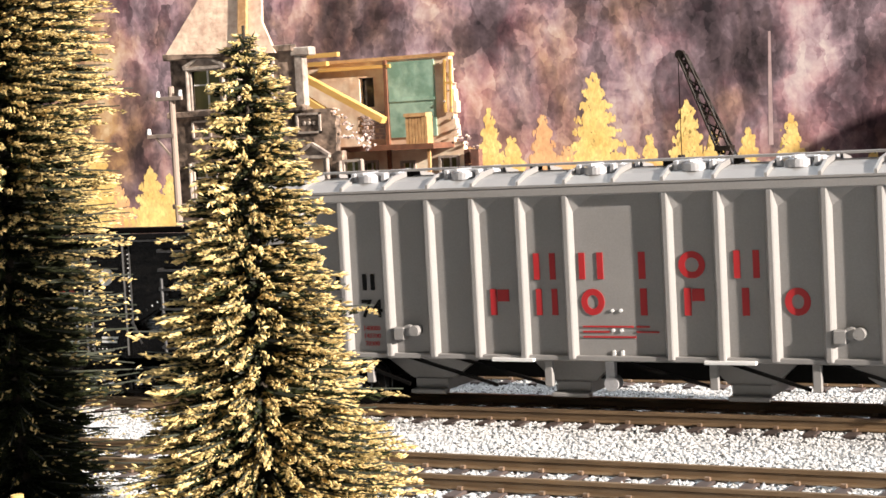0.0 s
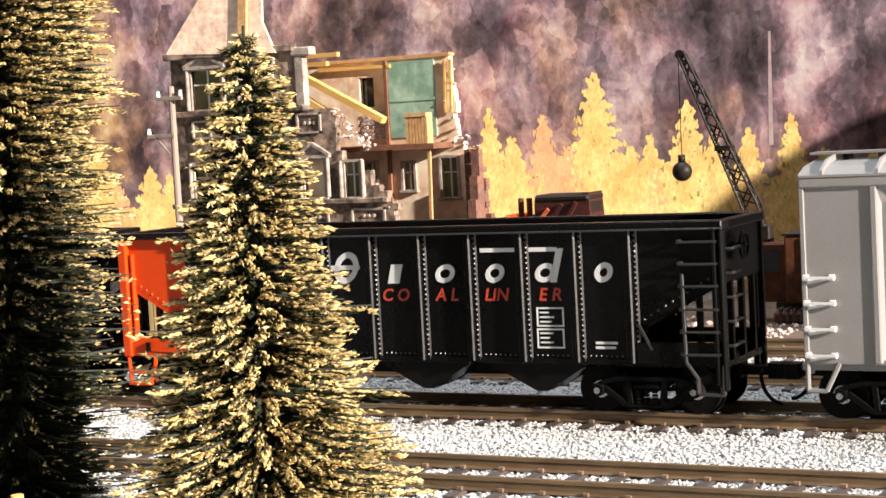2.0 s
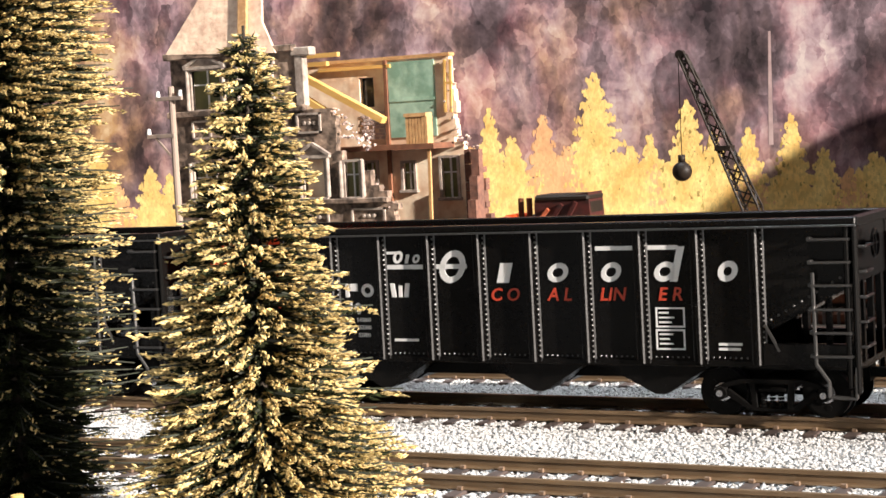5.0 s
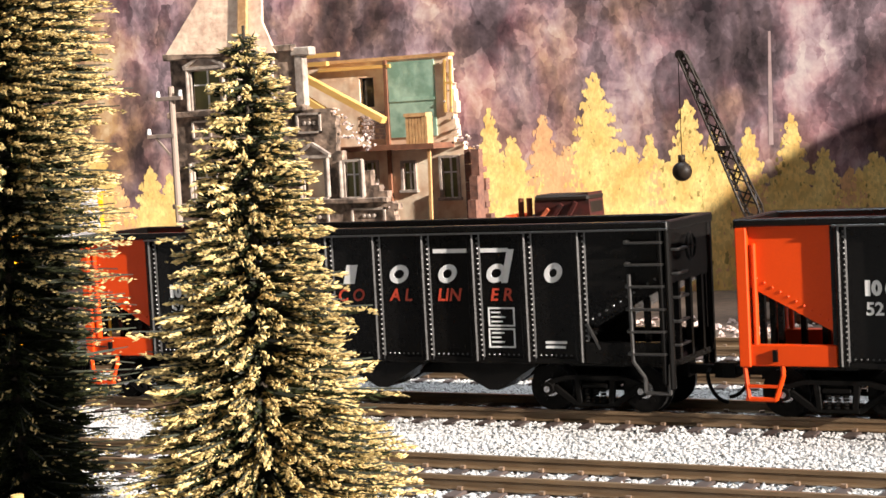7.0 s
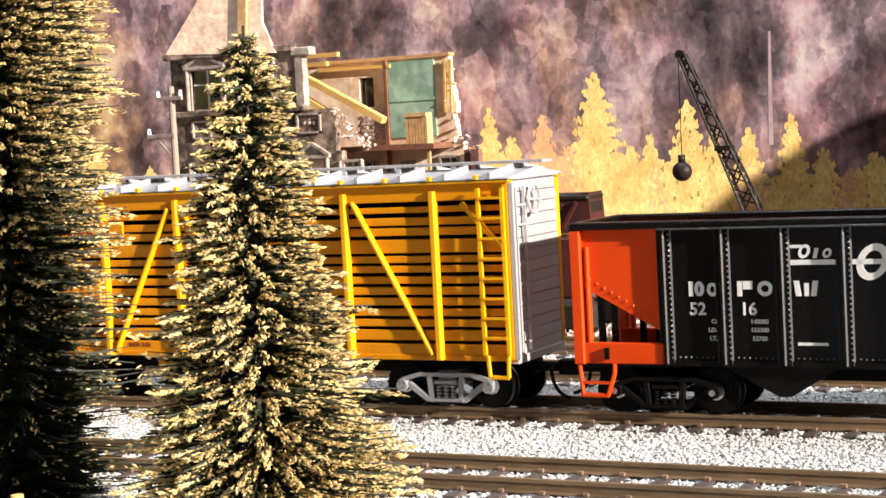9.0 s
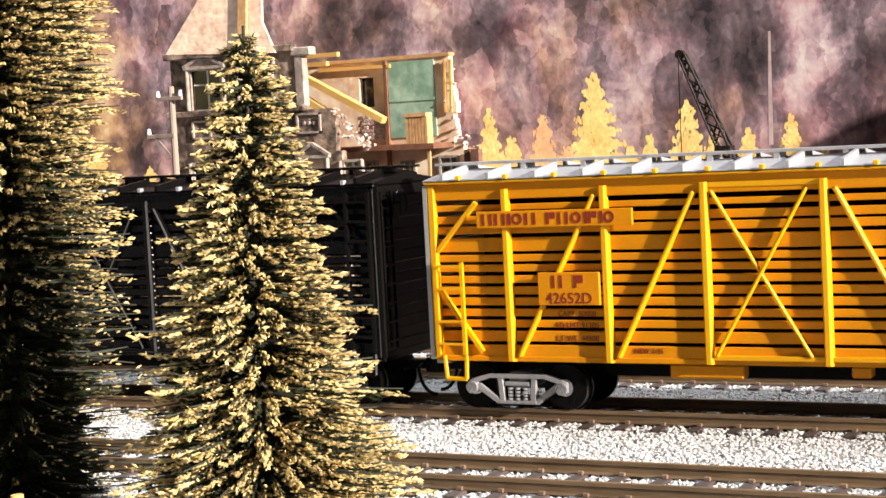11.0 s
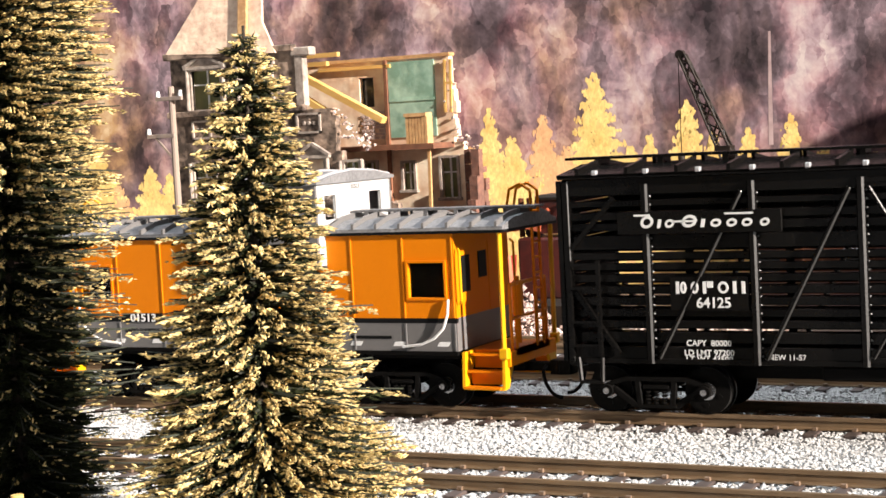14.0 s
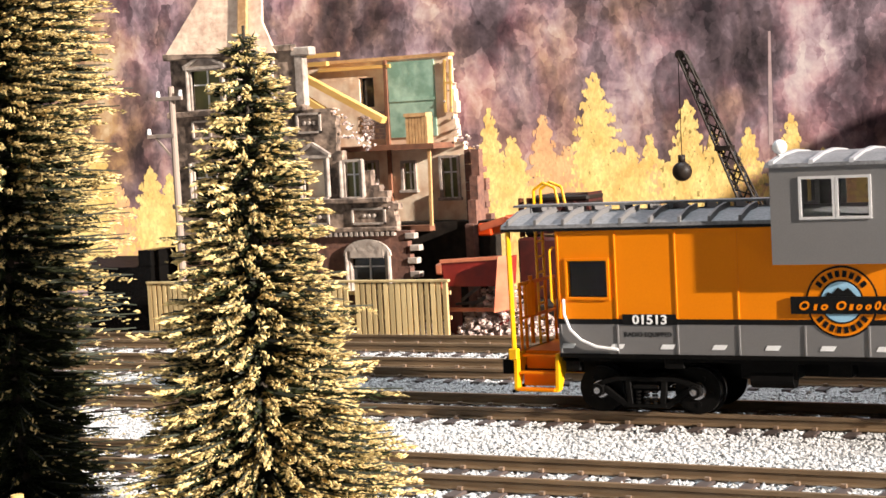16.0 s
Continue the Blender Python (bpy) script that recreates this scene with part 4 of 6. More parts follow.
rod(bm, (0, 0, GROUND), (0, 0, 15.7), 1.0, 10, 0.9)
part("shaft", bm, M_BEAM, stake)


# ---- rolling stock ----
SIDE = 14.06
CARS, WHEELS = [], []


def add_material(ob, mat, test):
    """Gives the faces of ob whose centre passes the test a second material."""
    ob.data.materials.append(mat)
    i = len(ob.data.materials) - 1
    for f in ob.data.polygons:
        if test(f.center / MM):
            f.material_index = i


def wheel_mesh():
    bm = bmesh.new()
    rod(bm, (0, -10.6, 0), (0, 10.6, 0), 0.8, 10)
    for s in (-1, 1):
        rod(bm, (0, s * 6.9, 0), (0, s * 7.6, 0), 5.55, 32)
        rod(bm, (0, s * 7.6, 0), (0, s * 9.5, 0), 5.0, 32)
        r = bmesh.ops.create_cone(bm, cap_ends=True, segments=32, radius1=4.4, radius2=4.1, depth=0.2,
                                  matrix=Matrix.Translation((0, s * 9.6, 0)) @ pose(0, 0, 0, 90 * s, 0, 0))
        rod(bm, (0, s * 9.5, 0), (0, s * 10.1, 0), 1.9, 14)
        for k in range(5):
            a = k * 1.2566
            rod(bm, (2.9 * math.cos(a), s * 9.6, 2.9 * math.sin(a)), (2.9 * math.cos(a), s * 9.85, 2.9 * math.sin(a)), 0.55, 8)
    me = mesh_of("wheel_set", bm, M_DARK)
    me.materials.append(M_STEEL)
    # The lighter glossy black goes on the rims as a painted highlight.
    me.materials.append(M_BLACKTRIM)
    for f in me.polygons:
        c = f.center / MM
        if abs(c.y) > 9.9 and math.hypot(c.x, c.z) < 1.7:
            f.material_index = 1
        elif math.hypot(c.x, c.z) > 4.2:
            f.material_index = 2
    return me


WHEEL = wheel_mesh()


def truck_mesh(mat, bright=False):
    """A cast side frame each side: arched top bar, dipped bottom bar, open triangles, springs in the middle window."""
    bm = bmesh.new()
    top = [(-11.9, 6.2), (-9.6, 7.2), (-6.6, 8.0), (6.6, 8.0), (9.6, 7.2), (11.9, 6.2), (11.9, 5.2), (9.4, 6.2), (6.4, 7.1),
           (-6.4, 7.1), (-9.4, 6.2), (-11.9, 5.2)]
    for s in (-1, 1):
        lo, hi = sorted((s * 10.4, s * 11.6))
        prism(bm, top, "y", lo, hi)
        box(bm, -4.6, 4.6, lo, hi, 1.3, 2.2, bevel=0.2)
        for k in (-1, 1):
            bar(bm, (k * 9.6, s * 11.0, 5.4), (k * 4.3, s * 11.0, 1.7), 1.4, 1.0, up=(0, 1, 0), bevel=0.2)
            bar(bm, (k * 3.6, s * 11.0, 1.8), (k * 4.1, s * 11.0, 7.4), 1.4, 1.0, up=(0, 1, 0), bevel=0.2)
            box(bm, *sorted((k * 9.5, k * 12.0)), lo, hi, 3.9, 6.4, bevel=0.35)
            rod(bm, (k * 10.8, s * 11.4, 5.0), (k * 10.8, s * 12.3, 5.0), 1.35, 14)
            rod(bm, (k * 10.8, s * 12.2, 5.0), (k * 10.8, s * 12.6, 5.0), 0.7, 10)
        for k in (-1.8, 0.0, 1.8):
            for h in range(4):
                rod(bm, (k, s * 11.0, 2.3 + h * 0.75), (k, s * 11.0, 2.75 + h * 0.75), 0.66, 8)
        box(bm, -3.0, 3.0, lo + 0.1, hi - 0.1, 5.3, 6.3, bevel=0.2)
    box(bm, -2.4, 2.4, -10.4, 10.4, 4.6, 8.4, bevel=0.3)
    me = mesh_of("truck", bm, mat)
    me.materials.append(M_STEEL)
    for f in me.polygons:
        c = f.center / MM
        if abs(c.y) > (12.1 if bright else 12.5) and 3.5 < c.z < 6.5:
            f.material_index = 1
    return me


TRUCK_BLACK, TRUCK_GREY = truck_mesh(M_DARK), truck_mesh(M_TRUCKGREY, True)


def add_trucks(car, places, mesh=None, label=""):
    for x in places:
        t = part("truck", mesh or TRUCK_BLACK, None, car, label, at=P(x, 0, 0))
        for k in (-1, 1):
            part("wheel_set", WHEEL, None, t, "dark metal wheels with bright hubs", at=P(k * 10.8, 0, 5.0))


def coupler_mesh():
    bm = bmesh.new()
    box(bm, -2, 5.2, -1.1, 1.1, 7.2, 9.2, bevel=0.2)
    prism(bm, [(4.6, -1.6), (6.6, -2.0), (8.3, -1.2), (8.1, -0.3), (6.9, -0.4), (6.6, 0.6), (8.2, 1.1), (7.6, 2.1), (5.0, 1.9)], "z", 6.6, 9.8)
    return mesh_of("coupler", bm, M_DARK)


def hose_mesh():
    bm = bmesh.new()
    pts = [(3.6 + 4.4 * (1 - math.cos(a * 0.1745)), -3.2, 7.6 - 5.9 * math.sin(a * 0.1745)) for a in range(10)]
    path(bm, [(3.4, -1.0, 8.4)] + pts, 0.42, 7)
    return mesh_of("air_hose", bm, M_DARK)


COUPLER, HOSE = coupler_mesh(), hose_mesh()


def add_couplers(car, half):
    for k in (0, 180):
        m = P(half if not k else -half, 0, 0, 0, 0, k)
        part("coupler", COUPLER, None, car, at=m)
        part("air_hose", HOSE, None, car, "curved black coupler pin", at=m)


def mark(parent, name, x0, x1, z0, z1, y, mat, slant=0.0, ring=0.0, label="", pair=0.0, square=False):
    """A plain painted shape on a side: a bar, an oval hoop (ring), a frame (ring, square) or two uprights (pair)."""
    def q(x, z):
        return (x + slant * (z - z0), z)

    def slab(a, b, c, d):
        prism(bm, [q(a, c), q(b, c), q(b, d), q(a, d)], "y", y - 0.08, y + 0.1)
    bm = bmesh.new()
    if ring and square:
        for a in ((x0, x1, z0, z0 + ring), (x0, x1, z1 - ring, z1), (x0, x0 + ring, z0 + ring, z1 - ring), (x1 - ring, x1, z0 + ring, z1 - ring)):
            slab(*a)
    elif ring:
        cx, cz, rx, rz, n = (x0 + x1) / 2, (z0 + z1) / 2, (x1 - x0) / 2, (z1 - z0) / 2, 20
        for k in range(n):
            a, b = (2 * math.pi * k / n, 2 * math.pi * (k + 1) / n)
            prism(bm, [q(cx + f * math.cos(t), cz + g * math.sin(t)) for f, g, t in
                       ((rx, rz, a), (rx, rz, b), (rx - ring, rz - ring, b), (rx - ring, rz - ring, a))], "y", y - 0.08, y + 0.1)
        bmesh.ops.remove_doubles(bm, verts=bm.verts, dist=1e-4)
    elif pair:
        slab(x0, x0 + pair, z0, z1)
        slab(x1 - pair, x1, z0, z1)
    else:
        slab(x0, x1, z0, z1)
    return part(name, bm, mat, parent, label)


def small_print(parent, x, z, y, mat, widths, gap=1.5, h=0.7):
    """Rows of writing too small to read, as plain bars."""
    for i, w in enumerate(widths):
        mark(parent, "print_bar", x, x + w, z - i * gap, z - i * gap + h, y, mat)


def grab(bm, x0, x1, y, z, out=1.1, r=0.28):
    path(bm, [(x0, y, z), (x0, y - out, z), (x1, y - out, z), (x1, y, z)], r)


def brake_wheel(parent, x, y, z, mat, r=3.0):
    bm = bmesh.new()
    pts = [(x, y + r * math.cos(a * 0.3927), z + r * math.sin(a * 0.3927)) for a in range(17)]
    path(bm, pts, 0.35)
    for a in range(4):
        rod(bm, (x, y, z), (x, y + r * math.cos(a * 1.571), z + r * math.sin(a * 1.571)), 0.25, 6)
    rod(bm, (x - 1.6, y, z), (x + 0.3, y, z), 0.5, 8)
    part("brake_wheel", bm, mat, parent)


# -- light grey covered hopper with outside ribs --
def covered_hopper():
    car = thing("covered_hopper_car", "light grey ribbed covered hopper car with red markings", "freight car")
    H = 92.7
    bm = bmesh.new()
    box(bm, -H + 13.5, H - 13.5, -12.5, 12.5, 12, 48)
    box(bm, -H + 0.4, H - 0.4, -12.45, 12.45, 27, 47.9)
    for s in (-1, 1):
        # slope sheets over the trucks
        prism(bm, [(s * (H - 1), 30), (s * (H - 30), 12), (s * (H - 36), 12), (s * (H - 1), 33)], "y", -11.5, 11.5)
    part("body", bm, M_GREY, car, "satin light grey painted steel")
    for s in (-1, 1):
        for q in (-1, 1):
            lo, hi = sorted((q * 12.9, q * 13.5))
            part("corner_plate", boxes((*sorted((s * H, s * (H - 14.8))), lo, hi, 11.8, 47.6)), M_GREY, car)
    bm = bmesh.new()
    prism(bm, [(-1.5, 0), (-0.85, -1.3), (-0.55, -1.5), (0.3, -1.5), (0.6, -1.3), (1.25, 0)], "z", 12, 47.2)
    rib = mesh_of("side_rib", bm, M_GREY)
    bm = bmesh.new()
    a, b, c, d = [bm.verts.new(v) for v in ((0.9, 0.0, 47.0), (6.2, 0.0, 47.0), (0.9, -1.4, 47.0), (0.9, 0.0, 43.0))]
    for f in ((a, b, c), (a, d, b), (a, c, d), (b, d, c)):
        bm.faces.new(f)
    bmesh.ops.recalc_face_normals(bm, faces=bm.faces)
    gusset = mesh_of("rib_gusset", bm, M_GREY)
    for k in range(7):
        for s in (-1, 1):
            x = s * (11.2 + 11.12 * k)
            if x < 85:
                part("rib_gusset", gusset, None, car, at=P(x, -12.5, 0))
            part("side_rib", rib, None, car, at=P(x, -12.5, 0))
            part("side_rib", rib, None, car, at=P(x, 12.5, 0, 0, 0, 180))
    for q in (-1, 1):
        lo, hi = sorted((q * 12.3, q * (SIDE + 0.1)))
        bm = boxes((-H, H, lo, hi, 46.9, 48.9), bevel=0.25)
        part("top_chord", bm, M_GREY, car)
        lo, hi = sorted((q * 12.3, q * SIDE))
        part("side_sill", boxes((-H, H, *sorted((q * 12.2, q * 13.4)), 11.4, 12.6), bevel=0.2), M_GREY, car)
    # roof with cross battens
    bm = bmesh.new()
    prism(bm, [(-14.3, 48.9), (-14.3, 49.4), (-9.5, 51.0), (0, 52.1), (9.5, 51.0), (14.3, 49.4), (14.3, 48.9)], "x", -H, H)
    part("roof", bm, M_GREY, car, "pale grey sheet roof")
    bm = bmesh.new()
    prism(bm, [(-14.3, 49.4), (-14.2, 50.3), (-9.5, 52.3), (-3.2, 53.1), (-3.2, 52.0), (-9.5, 51.0)], "x", -0.3, 0.3)
    batten = mesh_of("roof_batten", bm, M_GREY)
    for k in range(17):
        x = -88.0 + k * 11.0
        part("roof_batten", batten, None, car, at=P(x, 0, 0))
        part("roof_batten", batten, None, car, at=P(x, 0, 0, 0, 0, 180))
    bm = bmesh.new()
    rod(bm, (0, -7.4, 51.0), (0, -7.4, 52.6), 2.8, 20)
    rod(bm, (0, -7.4, 52.5), (0, -7.4, 53.1), 2.3, 20, 1.5)
    box(bm, -0.4, 0.4, -11.2, -4.0, 52.8, 53.5, bevel=0.1)
    box(bm, -4.4, 4.4, -7.8, -7.0, 52.7, 53.3, bevel=0.1)
    for q in (-3.9, 3.9):
        box(bm, q - 0.5, q + 0.5, -8.6, -6.2, 51.2, 53.2, bevel=0.12)
    hatch = mesh_of("roof_hatch", bm, M_SILVER)
    for x in (-62, -38, -6, 16, 38, 62):
        part("roof_hatch", hatch, None, car, at=P(x, 0, 0))
        part("roof_hatch", hatch, None, car, at=P(x, 0, 0, 0, 0, 180))
    bm = bmesh.new()
    for y in (-2.2, -0.75, 0.75, 2.2):
        box(bm, -H - 0.5, H + 0.5, y - 0.6, y + 0.6, 53.1, 53.6)
    part("running_board", bm, M_GREY, car, "grey plank walkway along the roof")
    bracket = mesh_of("walkway_bracket", boxes((-0.5, 0.5, -2.4, 2.4, 51.4, 53.2)), M_DARK)
    for k in range(12):
        part("walkway_bracket", bracket, None, car, at=P(-86 + k * 15.6, 0, 0))
    # bays below, struts and outlets
    for x, w in ((-49, 22), (-14, 18), (26, 18), (58, 22)):
        bm = bmesh.new()
        prism(bm, [(x - w * 0.62, 12), (x + w * 0.62, 12), (x + 5, 6.0), (x - 5, 6.0)], "y", -6.5, 6.5)
        part("hopper_bay", bm, M_GREY, car)
        bm = boxes((x - 4.2, x + 4.2, -7.0, 7.0, 3.4, 6.1), (x - 4.4, x + 4.4, -9.2, -7.0, 2.8, 3.8), bevel=0.2)
        part("outlet_gate", bm, M_GREY, car)
    for x in (-62, -17.5, 19.8, 41.4, 64):
        part("strut", boxes((x - 0.9, x + 0.9, -12.4, -11.2, 5.6, 12), bevel=0.15), M_GREY, car)
    for a, b in (((-70, 11.6), (-52, 5.4)), ((-40, 11.6), (-18, 6)), ((-2, 11.6), (20, 6.0)), ((64, 5.5), (44, 11.6)), ((40, 6), (22, 11.6)), ((-30, 5.6), (-52, 11.6)), ((70, 11.6), (84, 8))):
        bm = bmesh.new()
        bar(bm, (a[0], -11.8, a[1]), (b[0], -11.8, b[1]), 0.7)
        part("brace_rod", bm, M_DARK, car)
    part("center_sill", boxes((-H + 2, H - 2, -4, 4, 6.2, 10.5)), M_DARK, car)
    bm = bmesh.new()
    rod(bm, (-3.6, -11, 6.2), (-3.6, -8, 6.2), 1.6, 16)
    box(bm, -4.8, -2.8, -10.8, -9.2, 6, 12)
    part("brake_gear", bm, M_SILVER, car)
    for x, w in ((-25, 10), (24.0, 11)):
        part("placard_rail", boxes((x - w / 2, x + w / 2, -SIDE - 0.4, -13.3, 11.2, 12.0), bevel=0.1), M_WHITE, car)
    # corner ladders and steps
    for s in (-1, 1):
        bm = bmesh.new()
        for z in (29.0, 23.9, 18.7, 13.4):
            x0, x1 = sorted((s * 92.4, s * 86.2))
            box(bm, x0, x1, -14.6, -14.3, z - 0.25, z + 0.25)
            for x in (x0 + 0.5, x1 - 0.5):
                box(bm, x - 0.6, x + 0.6, -14.5, -13.5, z - 0.6, z + 0.6, bevel=0.15)
            prism(bm, [(x0, z - 0.3), (x1, z - 0.3), (x0 + (0.5 if s < 0 else 5.7), z - 1.4)], "y", -13.75, -13.45)
        part("ladder", bm, M_WHITE, car, "white edged ladder rungs")
        bm = bmesh.new()
        path(bm, [(s * 92.3, -13.2, 12), (s * 92.3, -13.4, 6.2), (s * 88.6, -13.4, 6.2), (s * 85.8, -13.2, 12)], 0.5)
        part("step", bm, M_GREY, car)
        part("end_post", boxes((*sorted((s * (H + 0.1), s * (H - 0.9))), -13.9, -12.9, 11.8, 47.6), bevel=0.15), M_GREY, car)
        bm = bmesh.new()
        for y in (-9, -3, 3, 9):
            box(bm, *sorted((s * (H - 0.5), s * (H + 0.9))), y - 0.5, y + 0.5, 9, 47)
        part("end_rib", bm, M_GREY, car)
        part("end_platform", boxes((*sorted((s * (H - 24), s * (H + 1))), -12.4, 12.4, 10.2, 11.6)), M_GREY, car)
    for x in (-50.8, 48.8):
        bm = bmesh.new()
        box(bm, x - 3.4, x - 0.6, -14.6, -12.5, 15.6, 18.6, bevel=0.3)
        rod(bm, (x, -14.2, 17.8), (x, -12.5, 17.8), 1.3, 14)
        rod(bm, (x + 1.9, -14.9, 17.8), (x + 1.9, -12.5, 17.8), 1.2, 14)
        part("jacking_pad", bm, M_GREY, car)
    # red painted shapes in two rows, black ones towards the end
    y = -12.62
    for row, cells in ((28.9, ((-19.7, -14.6, 2), (-9.1, -3.6, 2), (4.4, 5.9, 0), (13.2, 19.0, 1), (25.1, 30.5, 2))),
                       (21.2, ((-30.4, -28.9, 0), (-28.7, -25.9, 3), (-19.4, -14.4, 2), (-8.9, -3.6, 1), (4.5, 6.0, 0), (14.2, 15.7, 0), (15.9, 18.6, 3), (26.6, 28.1, 0), (35.5, 40.8, 1)))):
        for x0, x1, ring in cells:
            mark(car, "red_mark", x0, x1, row + (3.0 if ring == 3 else 0), row + (5.6 if ring == 3 else 5.7), y, M_RED, ring=1.35 if ring == 1 else 0.0, pair=1.35 if ring == 2 else 0.0)
    for x0, x1 in ((-73.3, -68.6), (-62.6, -59.5)):
        mark(car, "black_mark", x0, x1, 26.8, 30.5, y, M_BLACKLET, pair=1.0)
    letters("car_number", "116", 5.6, -71.2, 20.7, y, M_BLACKLET, car, "black painted digits", wide=0.78, bold=0.12)
    letters("car_number", "74", 5.6, -60.5, 20.7, y, M_BLACKLET, car, "black painted digits", bold=0.12)
    for x, t in ((-70.8, ("CAPY", "LD LMT", "LT WT")), (-60.8, ("140000", "140700", "70300"))):
        for i, w in enumerate(t):
            letters("weight_print", w, 1.5, x, 17.6 - i * 1.75, y, M_RED, car, "faint red stencil")
    small_print(car, -8.8, 18.6, y, M_RED, (11.5, 6.0, 12.0), 1.1, 0.35)
    small_print(car, 3.4, 18.6, y, M_RED, (3.0, 5.0), 1.1, 0.35)
    bm = bmesh.new()
    for x in (-1.9, 0.0):
        for z in (22.2, 18.0, 13.4, 12.8):
            rod(bm, (x, -12.8, z), (x, -12.4, z), 0.38, 8)
    part("bolt", bm, M_WHITE, car)
    add_trucks(car, (-75.6, 75.6))
    add_couplers(car, H)
    return car


# -- black open hopper with an orange end --
def open_hopper():
    car = thing("open_hopper_car", "black ribbed open hopper car with orange-red end", "freight car", group="coal hoppers")
    H, R = 77.0, 57.0
    for q in (-1, 1):
        lo, hi = sorted((q * 11.9, q * 12.6))
        bm = boxes((-R, R, lo, hi, 11.2, 40.4))
        # corner plate above the slope sheet, black end
        prism(bm, [(R, 40.4), (H - 0.5, 40.4), (H - 0.5, 28.4), (R, 18.2)], "y", lo, hi)
        part("side_sheet", bm, M_BLACK, car)
        bm = bmesh.new()
        prism(bm, [(-R, 40.0), (-H + 0.5, 40.0), (-H + 0.5, 28.2), (-R, 17.6)], "y", lo, hi)
        part("end_panel", bm, M_ORANGE, car, "orange-red painted corner panel")
        part("top_chord", boxes((-H, H, *sorted((q * 11.6, q * (SIDE + 0.25))), 39.4, 41.0), bevel=0.3), M_BLACK, car)
        # Strip added to draw the bright highlight line along the chord.
        part("chord_lip", boxes((-R, H, *sorted((q * 12.6, q * (SIDE + 0.5))), 39.1, 39.5), bevel=0.08), M_BLACKTRIM, car, "thin glossy strip added as the chord's highlight")
        part("side_sill", boxes((-R, H, *sorted((q * 11.7, q * 13.0)), 10.6, 12.0), bevel=0.2), M_BLACK, car)
        part("end_sill", boxes((-H + 0.3, -R, *sorted((q * 11.7, q * 13.6)), 11.0, 15.4), bevel=0.2), M_ORANGE, car, "orange-red sill")
        part("end_sill", boxes((R, H - 0.3, *sorted((q * 11.7, q * 13.4)), 11.0, 15.6), bevel=0.2), M_BLACK, car)
        part("corner_post", boxes((-H, -H + 2.4, *sorted((q * 11.9, q * (SIDE + 0.1))), 10.8, 39.4), (-H + 3.0, -H + 3.9, *sorted((q * 12.0, q * 13.5))  , 15, 36), bevel=0.25), M_ORANGE, car, "orange-red post")
        part("corner_post", boxes((H - 2.8, H - 1.5, *sorted((q * 12.2, q * (SIDE + 0.1))), 6.5, 40.0), (H - 1.2, H, *sorted((q * 12.2, q * (SIDE + 0.1))), 5.5, 40.0), bevel=0.42), M_BLACK, car)
        glint_edges(car.children[-1].data)
    # ribs with rivets
    bm = bmesh.new()
    prism(bm, [(-1.6, 0), (-1.6, -0.3), (-1.35, -0.45), (-0.75, -0.45), (-0.5, -1.2), (-0.25, -1.46), (0.2, -1.46), (0.5, -1.15), (0.7, -0.45), (1.4, -0.45), (1.7, -0.2), (1.7, 0)], "z", 11.2, 39.2)
    for k in range(24):
        bmesh.ops.create_icosphere(bm, subdivisions=1, radius=0.28, matrix=Matrix.Translation((1.12, -0.5, 12.4 + k * 1.12)))
    rib = glint_edges(mesh_of("side_rib", bm, M_BLACK))
    bm = bmesh.new()
    for k in range(7):
        bmesh.ops.create_icosphere(bm, subdivisions=1, radius=0.24, matrix=Matrix.Translation((2.6 + k * 1.2, -0.05, 12.2)))
    rivets = mesh_of("rivet_row", bm, M_BLACKTRIM)
    for k in range(10):
        x = -56.25 + 12.5 * k
        part("side_rib", rib, None, car, at=P(x, -12.6, 0))
        part("side_rib", rib, None, car, at=P(x, 12.6, 0, 0, 0, 180))
        if k < 9:
            part("rivet_row", rivets, None, car, at=P(x, -12.6, 0.3))
    for s, mat in ((-1, M_ORANGE), (1, M_BLACK)):
        bm = bmesh.new()
        for k in range(11):
            f = k / 10
            bmesh.ops.create_icosphere(bm, subdivisions=1, radius=0.33, matrix=Matrix.Translation((s * (58.8 + 16 * f), -12.65, 20.4 + 9.4 * f)))
        part("rivet_row", bm, mat if s < 0 else M_BLACKTRIM, car)
        # slope sheet, end wall, braces
        bm = bmesh.new()
        prism(bm, [(s * (H - 0.6), 28.8), (s * R, 18.4), (s * 44, 11.2), (s * 44, 10.4), (s * R, 17.4), (s * (H - 0.6), 27.8)], "y", -11.9, 11.9)
        box(bm, *sorted((s * (H - 1.2), s * (H - 0.5))), -12.0, 12.0, 28, 40.4)
        part("slope_sheet", bm, mat, car)
        bm = bmesh.new()
        box(bm, *sorted((s * (H - 24), s * (H - 0.4))), -12.2, 12.2, 10.2, 11.6)
        for y in (-7.5, 0, 7.5):
            box(bm, *sorted((s * (H - 1.6), s * (H - 0.4))), y - 0.7, y + 0.7, 11, 28)
        box(bm, *sorted((s * (H - 15), s * (H - 13.8))), -1.2, 1.2, 11, 24)
        box(bm, *sorted((s * (H - 8), s * (H - 6.8))), -9, -7.8, 11, 25)
        box(bm, *sorted((s * (H - 8), s * (H - 6.8))), 7.8, 9, 11, 25)
        part("end_frame", bm, M_BLACK, car)
        part("end_chord", boxes((*sorted((s * (H - 1.6), s * (H + 0.3))), -SIDE, SIDE, 39.0, 41.0), bevel=0.25), M_BLACK, car)
    # ladder on the black end, steps
    bm = bmesh.new()
